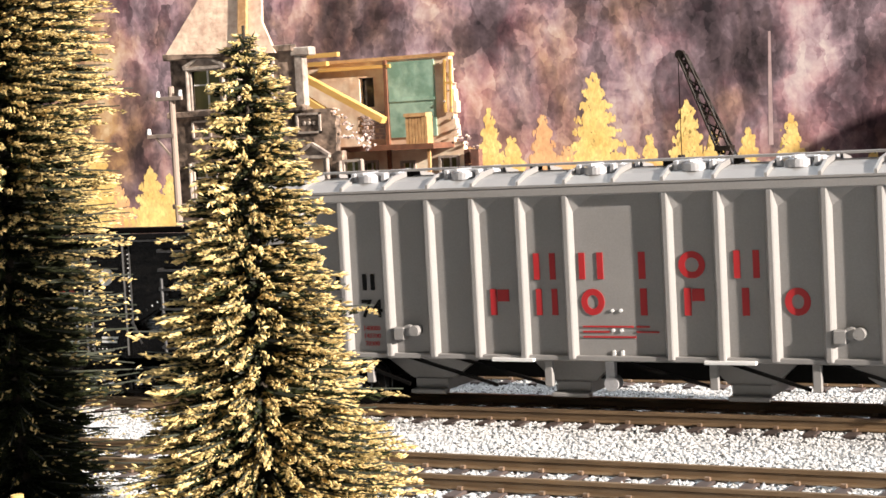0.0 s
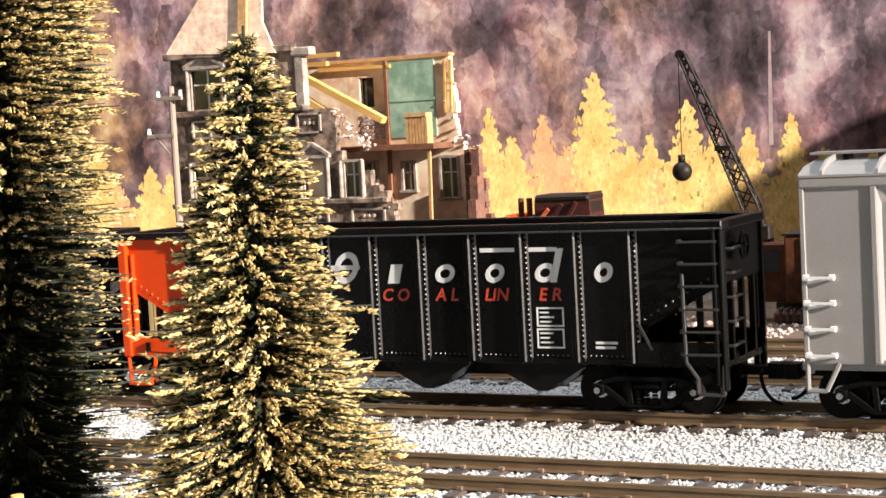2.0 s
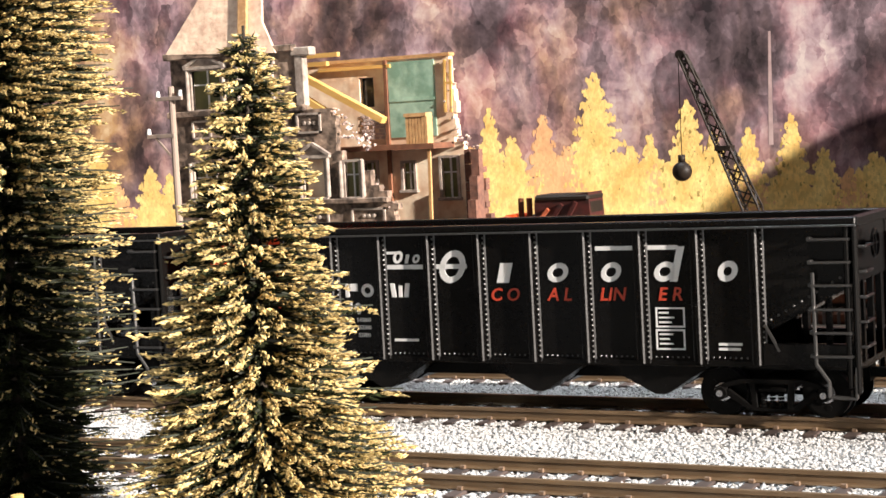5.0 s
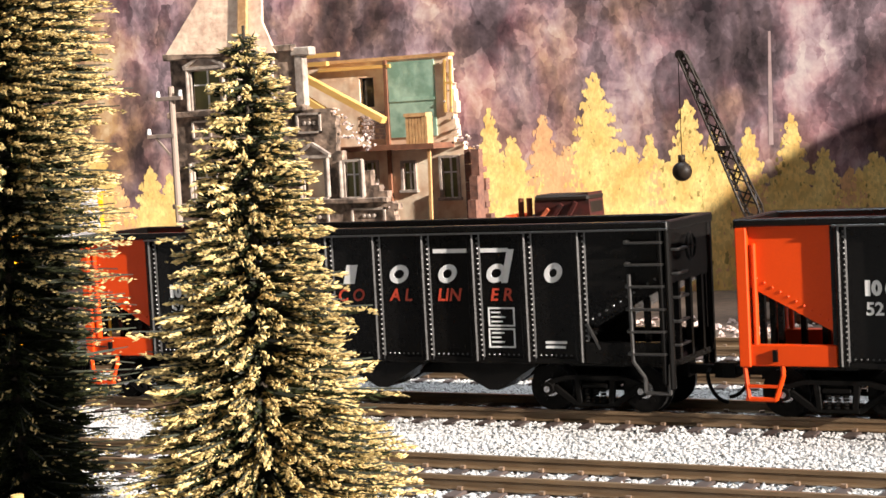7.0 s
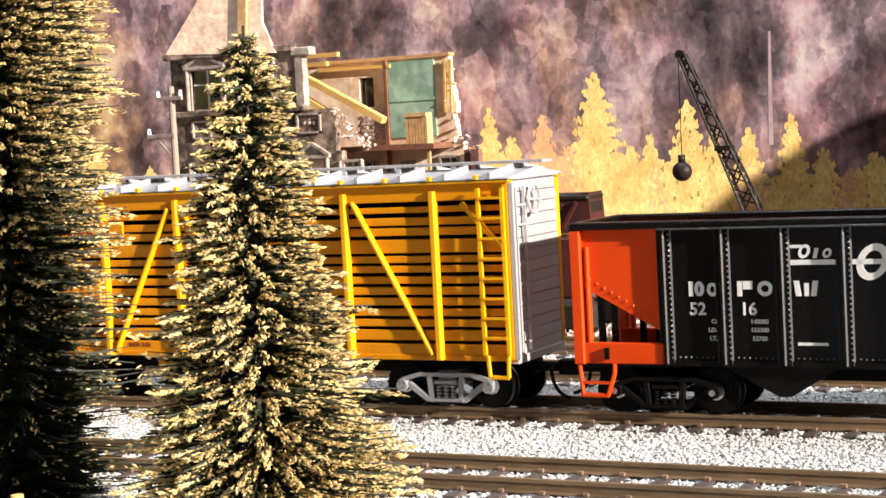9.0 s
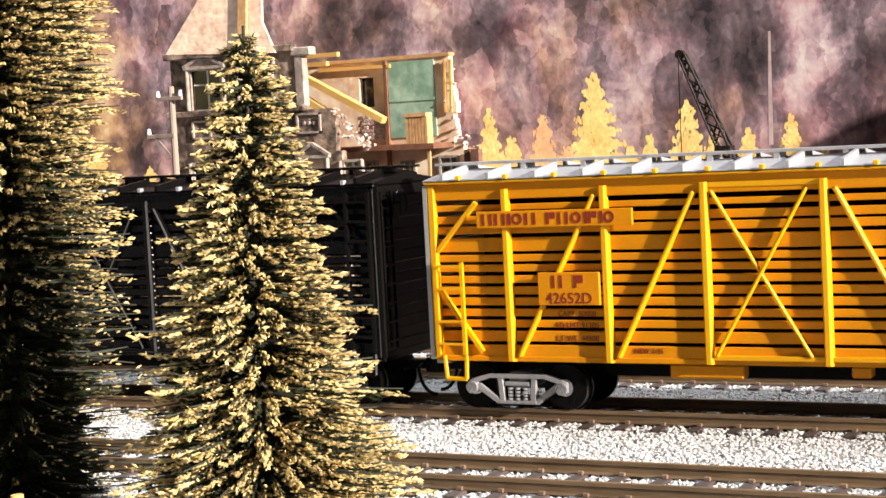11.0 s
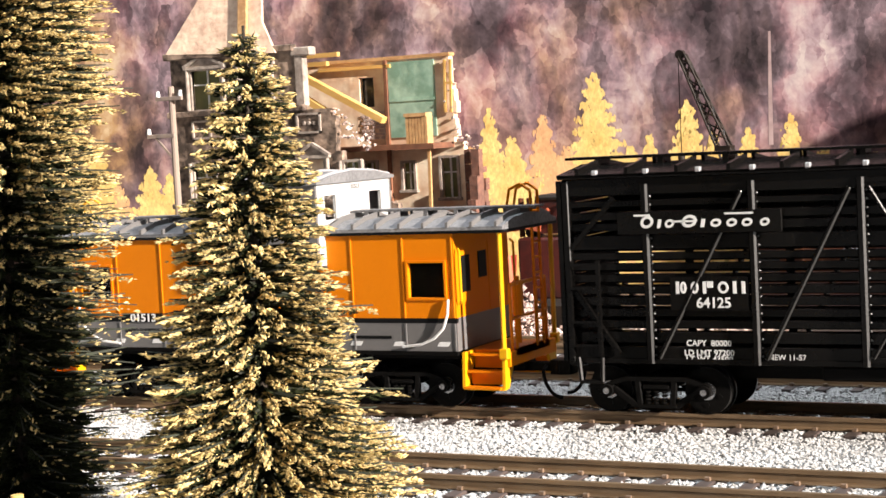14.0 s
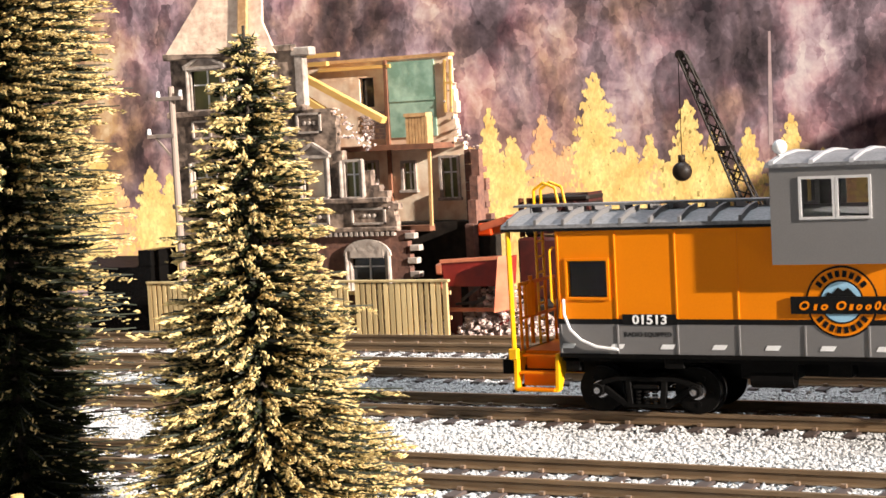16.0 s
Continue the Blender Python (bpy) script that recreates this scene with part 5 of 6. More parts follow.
    for z in (36.6, 32.0, 27.4, 22.6, 17.9, 13.2):
        grab(bm, 67.6, 75.4, -13.0, z, 1.3, 0.3)
        box(bm, 67.1, 67.9, -14.4, -12.4, z - 0.3, z + 0.5, bevel=0.1)
    path(bm, [(68.0, -14.2, 30.0), (68.2, -14.2, 11.6), (70.6, -13.8, 8.0), (70.6, -13.8, 5.0), (76.0, -13.8, 4.8), (76.2, -13.8, 11)], 0.4)
    for z in (35, 30, 25, 20, 15):
        path(bm, [(H, -12.6, z), (H + 1.2, -12.6, z), (H + 1.2, -6.5, z), (H, -6.5, z)], 0.3)
    part("ladder", bm, M_BLACKTRIM, car, "black wire ladder rungs")
    bm = bmesh.new()
    bar(bm, (57.6, -13.2, 19.5), (60.5, -13.2, 14), 0.5)
    part("brace", bm, M_BLACKTRIM, car)
    bm = bmesh.new()
    path(bm, [(-76.2, -13.3, 11.5), (-75.4, -13.6, 4.2), (-69.8, -13.6, 4.2), (-68.2, -13.3, 9.0), (-68.2, -13.1, 11.5)], 0.5)
    bar(bm, (-75.6, -13.6, 6.9), (-69.2, -13.6, 6.9), 0.6)
    box(bm, -76, -69.6, -14.0, -12.6, 3.9, 4.5)
    part("step", bm, M_ORANGE, car, "orange-red stirrup step")
    bm = bmesh.new()
    bar(bm, (-69.5, -13.9, 14.4), (-69.5, -13.9, 12), 0.9)
    part("bracket", bm, M_DARK, car)
    brake_wheel(car, H + 1.2, -3.5, 35, M_BLACK, 2.8)
    # outlets
    for x in (-32.0, 5.9, 34.0):
        bm = bmesh.new()
        prism(bm, [(x - 14, 11), (x + 12, 11), (x + 1.2, 4.4), (x - 1.2, 4.4)], "y", -11.4, -1.5)
        prism(bm, [(x - 14, 11), (x + 12, 11), (x + 1.2, 4.4), (x - 1.2, 4.4)], "y", 1.5, 11.4)
        part("hopper_bay", bm, M_BLACK, car)
    part("center_sill", boxes((-H + 1, H - 1, -2.6, 2.6, 6.6, 11)), M_DARK, car)
    # white and red painted shapes
    y = -12.68
    for x0, x1, z0, z1, mat, sl, ring in (
            (-51.2, -50.2, 25.2, 28.3, M_WHITE, 0, 0), (-50.0, -47.9, 25.2, 28.3, M_WHITE, 0, 0.8), (-47.3, -44.9, 25.2, 28.0, M_WHITE, 0, 0.7), (-40.8, -39.8, 25.2, 28.3, M_WHITE, 0, 0), (-39.6, -37.6, 26.6, 28.3, M_WHITE, 0, 0),
            (-36.6, -33.4, 25.2, 28.3, M_WHITE, 0, 0.8), (-28.6, -27.5, 25.2, 28.3, M_WHITE, -0.15, 0), (-26.9, -26.0, 25.2, 27.8, M_WHITE, 0, 0), (-25.6, -24.5, 25.2, 28.3, M_WHITE, 0.15, 0),
            (-32.3, -9.5, 31.5, 32.5, M_WHITE, 0, 0), (-31.0, -26.4, 34.9, 35.5, M_WHITE, 0, 0), (-28.2, -25.8, 32.8, 35.6, M_WHITE, 0.25, 0.6), (-25.0, -24.2, 32.8, 34.8, M_WHITE, 0.25, 0), (-23.2, -21.4, 32.8, 34.8, M_WHITE, 0.25, 0.5),
            (-17.0, -10.6, 28.3, 35.6, M_WHITE, 0.22, 1.4), (-2.3, 0.6, 28.3, 32.6, M_WHITE, 0.25, 0.0), (9.4, 14.2, 28.3, 32.5, M_WHITE, 0.25, 1.1), (21.8, 26.3, 28.3, 32.5, M_WHITE, 0.25, 1.1),
            (33.7, 38.4, 28.3, 32.5, M_WHITE, 0.25, 1.1), (37.6, 39.2, 28.3, 35.6, M_WHITE, 0.25, 0), (21.2, 39.6, 35.0, 35.9, M_WHITE, 0, 0), (47.6, 51.8, 28.2, 32.5, M_WHITE, 0.2, 1.2)):
        mark(car, "white_mark", x0, x1, z0, z1, y, mat, sl, ring)
    for t, x in (("C O", -0.6), ("A L", 12.4), ("LIN", 24.6), ("E R", 37.4)):
        letters("red_lettering", t, 3.9, x, 24.4, y, M_REDORANGE, car, "orange-red painted letters", shear=0.2, bold=0.06)
    for x, t in ((-44.9, ("CAPY.", "LD. LMT.", "LT. WT.")), (-36.4, ("140000", "153300", "52700"))):
        for i, w in enumerate(t):
            letters("weight_print", w, 1.25, x, 19.6 - i * 1.75, y, M_WHITE, car, "tiny white stencil", bold=0.03)
    small_print(car, -28.6, 15.2, y, M_WHITE, (6.2,), 1.2, 0.6)
    small_print(car, 47.6, 15.0, y, M_WHITE, (5.0, 4.6), 1.0, 0.55)
    mark(car, "data_box", 34.1, 40.5, 18.7, 22.9, y, M_WHITE, ring=0.35, square=True)
    mark(car, "data_box", 34.0, 40.4, 14.0, 18.3, y, M_WHITE, ring=0.35, square=True)
    small_print(car, 34.8, 21.6, y, M_WHITE, (2.2, 3.4, 2.8), 1.0, 0.35)
    small_print(car, 34.8, 17.1, y, M_WHITE, (3.0, 2.2, 3.0), 1.0, 0.35)
    add_trucks(car, (-58.0, 58.0))
    add_couplers(car, H)
    return car


def hopper_number(car, digits):
    letters("car_number", "52", 3.6, -49.4, 21.4, -12.68, M_WHITE, car, "white painted digits", bold=0.08)
    letters("car_number", digits, 3.6, -38.6, 21.4, -12.68, M_WHITE, car, "white painted digits", bold=0.08)


# -- slatted stock cars --
SLATS = ((44.2, 45.4), (41.4, 43.0), (39.1, 40.7), (35.2, 38.1), (33.0, 34.4), (30.8, 32.2), (28.3, 29.8), (25.8, 27.4), (23.4, 25.0), (21.0, 22.5), (18.6, 20.1), (15.5, 17.7), (11.8, 14.6))


def stock_car(name, label, paint, trim, roof, end, truck_mesh_):
    car = thing(name, label, "freight car")
    H = 76.1
    dark = paint is M_BLACK
    for q in (-1, 1):
        for z0, z1 in SLATS:
            wide = 0.26 if q > 0 else 0.06
            part("slat", boxes((-H + 0.5, H - 0.5, *sorted((q * 11.8, q * 12.7)), z0 - wide, z1 + wide), bevel=0.12), paint, car)
        part("letterboard", boxes((-H, H, *sorted((q * 11.8, q * 13.3)), 46.6, 50.2), bevel=0.15), paint, car)
        part("side_sill", boxes((-H, H, *sorted((q * 11.6, q * 13.0)), 11.0, 12.2), bevel=0.15), paint, car)
        part("roof_edge", boxes((-H - 0.6, H + 0.6, *sorted((q * 12.0, q * 14.5)), 50.2, 51.2), bevel=0.25), trim, car)
        for x in (-57.4, -34.5, -12.4, 12.4, 34.5, 57.4):
            bm = bmesh.new()
            o = [(-1.0, 0), (-0.9, -1.0), (-0.6, -1.36), (0.3, -1.36), (0.75, -1.0), (0.9, 0)]
            prism(bm, o if q < 0 else [(a, -b) for a, b in o], "z", 11.2, 48.8)
            if dark and q < 0:
                for k in range(20):
                    bmesh.ops.create_icosphere(bm, subdivisions=1, radius=0.28, matrix=Matrix.Translation((1.1, -0.75, 13 + k * 1.75)))
            post = part("post", bm, trim, car, at=P(x, q * 12.7, 0))
        for s in (-1, 1):
            for x0, x1 in ((14.6, 32.6), (36.6, 55.6)):
                bm = bmesh.new()
                bar(bm, (s * x0, q * 13.2, 47.0), (s * x1, q * 13.2, 12.2), 1.0, 1.7, up=(0, 1, 0), bevel=0.3)
                part("diagonal_brace", bm, trim, car)
        bm = bmesh.new()
        bar(bm, (-10.9, q * 13.4, 47.0), (9.0, q * 13.4, 12.8), 0.7, 1.0, up=(0, 1, 0), bevel=0.22)
        bar(bm, (9.0, q * 13.7, 47.0), (-10.9, q * 13.7, 12.8), 0.7, 1.0, up=(0, 1, 0), bevel=0.22)
        part("door_brace", bm, trim, car)
        part("door_rail", boxes((-12.5, 12.5, *sorted((q * 12.6, q * 13.5)), 47.6, 48.8), bevel=0.1), trim, car)
        part("door_rail", boxes((-12.5, 34.5, *sorted((q * 12.6, q * 13.6)), 12.0, 13.0), bevel=0.1), trim, car)
        for s in (-1, 1):
            part("corner_post", boxes((*sorted((s * H, s * (H - 1.6))), *sorted((q * 12.2, q * 13.9)), 11.4, 50.0), bevel=0.2), trim, car)
        for s, z0, z1 in ((-1, 35.5, 46.0), (-1, 27.0, 13.2), (1, 35.5, 46.0)):
            bm = bmesh.new()
            bar(bm, (s * 74.4, q * 13.2, z0), (s * 64.5, q * 13.2, z1), 0.9, 1.4, up=(0, 1, 0))
            part("corner_brace", bm, trim, car)
    # ladders: a tall one at one end, a short one at the other
    bm = bmesh.new()
    for x in (69.2, 75.0):
        bar(bm, (x, -14.6, 49.2), (x, -14.6, 12.6), 0.8, 0.8)
    for z in (47.0, 42.6, 38.2, 33.8, 29.4, 25.0, 20.7, 16.4):
        bar(bm, (69.2, -14.9, z), (75.0, -14.9, z), 0.55)
    path(bm, [(69.6, -14.2, 12.4), (69.9, -14.2, 7.6), (74.4, -14.2, 7.6), (74.6, -14.2, 12.4)], 0.5)
    part("ladder", bm, trim, car)
    bm = bmesh.new()
    bar(bm, (-68.2, -14.6, 33.0), (-68.2, -14.6, 12.6), 0.8, 0.8)
    bar(bm, (-74.6, -14.6, 33.0), (-74.6, -14.6, 12.6), 0.8, 0.8)
    for z in (32.2, 27.2, 20.0, 15.0):
        bar(bm, (-74.8, -14.9, z), (-68.2, -14.9, z), 0.55)
    path(bm, [(-73.6, -14.2, 12.4), (-73.2, -14.2, 7.2), (-68.4, -14.2, 7.2), (-68.2, -14.2, 12.4)], 0.5)
    part("ladder", bm, trim, car)
    # ends in boards
    for s in (-1, 1):
        for k in range(15):
            z0 = 12.2 + k * 2.55
            bm = boxes((*sorted((s * (H - 1.4), s * (H - 0.25 + 0.12 * (k % 2)))), -12.6, 12.6, z0, z0 + 2.4), bevel=0.12)
            part("end_board", bm, end, car)
        bm = bmesh.new()
        prism(bm, [(-12.6, 50.4), (12.6, 50.4), (0, 52.6)], "x", *sorted((s * (H - 1.4), s * (H - 0.2))))
        part("end_gable", bm, end, car)
        bm = bmesh.new()
        for y in (-12.0, -7.2):
            bar(bm, (s * (H + 0.8), y, 49), (s * (H + 0.8), y, 13), 0.7)
        for k in range(8):
            bar(bm, (s * (H + 1.0), -12.0, 15 + k * 4.3), (s * (H + 1.0), -7.2, 15 + k * 4.3), 0.5, up=(1, 0, 0))
        bar(bm, (s * (H + 0.6), -13.4, 50), (s * (H + 0.6), -13.4, 11.5), 1.0)
        part("end_ladder", bm, end, car)
        part("end_sill", boxes((*sorted((s * (H - 3), s * (H + 0.3))), -12.8, 12.8, 10.4, 12.2), bevel=0.15), end, car)
    brake_wheel(car, H + 1.8, -4.2, 46.0, end, 3.1)
    # roof, battens and walkway
    bm = bmesh.new()
    prism(bm, [(-14.5, 51.2), (0, 53.1), (14.5, 51.2), (14.5, 50.7), (-14.5, 50.7)], "x", -H - 0.6, H + 0.6)
    part("roof", bm, roof, car)
    bm = bmesh.new()
    prism(bm, [(-14.6, 51.1), (-14.5, 52.5), (-2.6, 54.0), (-2.6, 52.8)], "x", -0.4, 0.4)
    batten = mesh_of("roof_batten", bm, roof)
    for k in range(14):
        x = -72 + k * 11.08
        part("roof_batten", batten, None, car, at=P(x, 0, 0))
        part("roof_batten", batten, None, car, at=P(x, 0, 0, 0, 0, 180))
    bm = bmesh.new()
    for k in range(13):
        x = -68 + k * 11.4
        box(bm, x - 0.5, x + 0.5, -14.9, -13.6, 51.0, 52.0, bevel=0.1)
    # Silver on the black car: sunlit bumps put into the colour.
    part("roof_bolt", bm, M_SILVER if dark else trim, car)
    bm = bmesh.new()
    for y in (-2.1, -0.7, 0.7, 2.1):
        box(bm, -H - 3.5, H + 3.5, y - 0.62, y + 0.62, 54.0, 54.6)
    part("running_board", bm, roof, car)
    bracket = mesh_of("walkway_bracket", boxes((-0.6, 0.6, -2.6, 2.6, 52.4, 54.0)), roof)
    for k in range(11):
        part("walkway_bracket", bracket, None, car, at=P(-72 + k * 14.4, 0, 0))
    part("floor", boxes((-H + 1, H - 1, -11.8, 11.8, 10.8, 12.0)), M_DARK, car)
    part("center_sill", boxes((-H + 1, H - 1, -2.6, 2.6, 6.8, 10.8)), M_DARK, car)
    for b in ((-22, -6, -11.5, -8, 7.8, 10.8), (16, 20, -11.0, -7.5, 8.4, 10.8)):
        part("underframe_box", boxes(b, bevel=0.4), M_DARK if dark else paint, car)
    add_trucks(car, (-57.6, 57.2), truck_mesh_)
    add_couplers(car, H)
    return car


def yellow_car_paint(car):
    # Black sheet added so that the gaps between slats look shaded.
    part("inner_lining", boxes((-75, 75, 10.6, 11.2, 12, 50)), M_DARK, car, "dark sheet standing in for the shaded interior")
    part("name_board", boxes((-64.0, -27.8, -14.5, -13.7, 40.4, 44.0), bevel=0.1), M_YELLOW, car, "orange-yellow board with brown blocks")
    x = -62.6
    for w, kind in ((2.5, 2), (2.5, 2), (0.7, 0), (2.6, 1), (2.5, 2), (1.2, 9), (0.7, 0), (1.3, 3), (2.4, 2), (2.4, 1), (0.7, 0), (0.7, 0), (1.2, 3), (0.7, 0), (2.4, 1)):
        if kind != 9:
            mark(car, "brown_mark", x, x + w, 41.0 + (1.2 if kind == 3 else 0), 43.5, -14.52, M_BROWNLET, ring=0.6 if kind == 1 else 0, pair=0.65 if kind == 2 else 0)
        x += w + (0.15 if kind in (0, 3) and w == 0.7 else 0.62)
    part("number_board", boxes((-49.9, -35.8, -14.7, -13.7, 23.6, 30.6), bevel=0.1), M_YELLOW, car, "orange-yellow number board")
    mark(car, "brown_mark", -46.6, -44.2, 27.3, 30.0, -14.72, M_BROWNLET, pair=0.65)
    mark(car, "brown_mark", -41.6, -40.9, 27.3, 30.0, -14.72, M_BROWNLET)
    mark(car, "brown_mark", -40.8, -39.4, 28.4, 30.0, -14.72, M_BROWNLET)
    letters("car_number", "42652D", 3.3, -42.8, 24.0, -14.72, M_BROWNLET, car, "brown painted digits", bold=0.04)
    for i, w in enumerate(("CAPY. 80000", "LD LMT 91200", "LT WT. 44800")):
        letters("weight_print", w, 1.7, -42.0, (21.5, 19.0, 16.2)[i] - 0.5, -12.78, M_BROWNLET, car, "faint brown stencil", wide=0.95)
    letters("weight_print", "NEW 3-55", 1.5, -26.0, 13.2, -12.78, M_BROWNLET, car, "faint brown stencil")


def black_car_paint(car):
    part("name_board", boxes((-63.4, -28.2, -14.4, -13.6, 38.4, 43.0), bevel=0.1), M_BLACK, car, "black board with white blocks")
    for x0, x1, z0, z1, sl, ring in ((-58.4, -55.6, 39.6, 42.2, 0.2, 0.6), (-54.6, -53.9, 39.6, 41.4, 0.2, 0), (-53.0, -51.0, 39.6, 41.4, 0.2, 0.5), (-49.4, -46.2, 39.6, 42.2, 0.2, 0.6),
                                     (-45.2, -44.4, 39.6, 41.3, 0.2, 0), (-43.2, -40.9, 39.6, 41.3, 0.2, 0.5), (-39.8, -37.6, 39.6, 41.3, 0.2, 0.5), (-36.6, -34.4, 39.6, 41.3, 0.2, 0.5), (-32.8, -30.8, 39.6, 41.3, 0.2, 0.5),
                                     (-59.6, -56, 42.1, 42.5, 0, 0), (-51.2, -46.6, 40.7, 41.1, 0, 0), (-40.0, -34.0, 42.1, 42.5, 0, 0)):
        mark(car, "white_mark", x0, x1, z0, z1, -14.43, M_WHITE, sl, ring)
    part("number_board", boxes((-52.6, -35.8, -13.9, -12.7, 22.4, 29.4), bevel=0.1), M_BLACK, car, "black number board")
    for x0, x1, z0, kind in ((-51.2, -50.5, 25.9, 0), (-50.3, -48.9, 25.9, 1), (-48.0, -46.3, 25.9, 1), (-45.4, -44.7, 25.9, 0), (-44.5, -43.2, 27.1, 0), (-42.2, -39.9, 25.9, 1), (-39.0, -36.4, 25.9, 2)):
        mark(car, "white_mark", x0, x1, z0, 28.4, -13.95, M_WHITE, ring=0.5 * (kind == 1), pair=0.75 * (kind == 2))
    letters("car_number", "64125", 3.0, -43.2, 23.0, -13.95, M_WHITE, car, "white painted digits", bold=0.05)
    for i, w in enumerate(("CAPY  80000", "LD LMT 97200", "LT WT 43500")):
        letters("weight_print", w, 1.75, -45.0, (14.9, 12.9, 11.6)[i], -12.85, M_WHITE, car, "white stencil", bold=0.02)
    letters("weight_print", "NEW 11-57", 1.6, -28.6, 12.2, -12.85, M_WHITE, car, "white stencil")
    for i, w in enumerate(("EXW 9-11", "EW 9-4", "IL 40-6", "IW 8-7", "IH 8-7", "CU FT 2980", "BLT 11-57")):
        letters("weight_print", w, 1.7, 39.2, (25.0, 22.6, 20.2, 17.8, 15.5, 12.9, 11.6)[i], -12.85, M_WHITE, car, "white stencil", align="LEFT", bold=0.02)
    letters("weight_print", "H 12-0", 1.7, 50.5, 25.0, -12.85, M_WHITE, car, "white stencil", align="LEFT")


# -- orange and grey wide-cupola caboose --
M_BLUE = material("pale_blue_paint", (0.30, 0.52, 0.68), (0.24, 0.45, 0.6), 0.5, grain=3000)
# Cupola grey lightened as if sunlit, for the sunward end and window frames.
M_SUNLITGREY = material("sunlit_cupola_grey", (0.52, 0.51, 0.50), (0.46, 0.45, 0.44), 0.4, grain=3000, amount=0.4)
M_ROOFGREY = material("grey_metal_roof", (0.25, 0.25, 0.255), (0.12, 0.12, 0.124), 0.5, 0.1, grain=1500, bump=0.3, amount=0.5)
M_PANE = bpy.data.materials.new("window_glass")
M_PANE.use_nodes = True
_b = M_PANE.node_tree.nodes["Principled BSDF"]
_b.inputs["Base Color"].default_value, _b.inputs["Roughness"].default_value = (0.9, 0.92, 0.93, 1), 0.05
_b.inputs["Transmission Weight"].default_value, _b.inputs["IOR"].default_value = 1.0, 1.2


def framed_window(parent, x0, x1, z0, z1, y, depth, mat, bars=()):
    w = 0.55
    bm = boxes((x0 - w, x1 + w, y - 0.35, y + depth, z1, z1 + w), (x0 - w, x1 + w, y - 0.35, y + depth, z0 - w, z0),
               (x0 - w, x0, y - 0.35, y + depth, z0, z1), (x1, x1 + w, y - 0.35, y + depth, z0, z1), *[(b - 0.5, b + 0.5, y - 0.35, y + depth, z0, z1) for b in bars])
    win = part("window", bm, mat, parent)
    pane = part("pane", boxes((x0, x1, y + 0.5, y + 0.6, z0, z1)), M_PANE, win)
    pane.visible_shadow = False
    return win


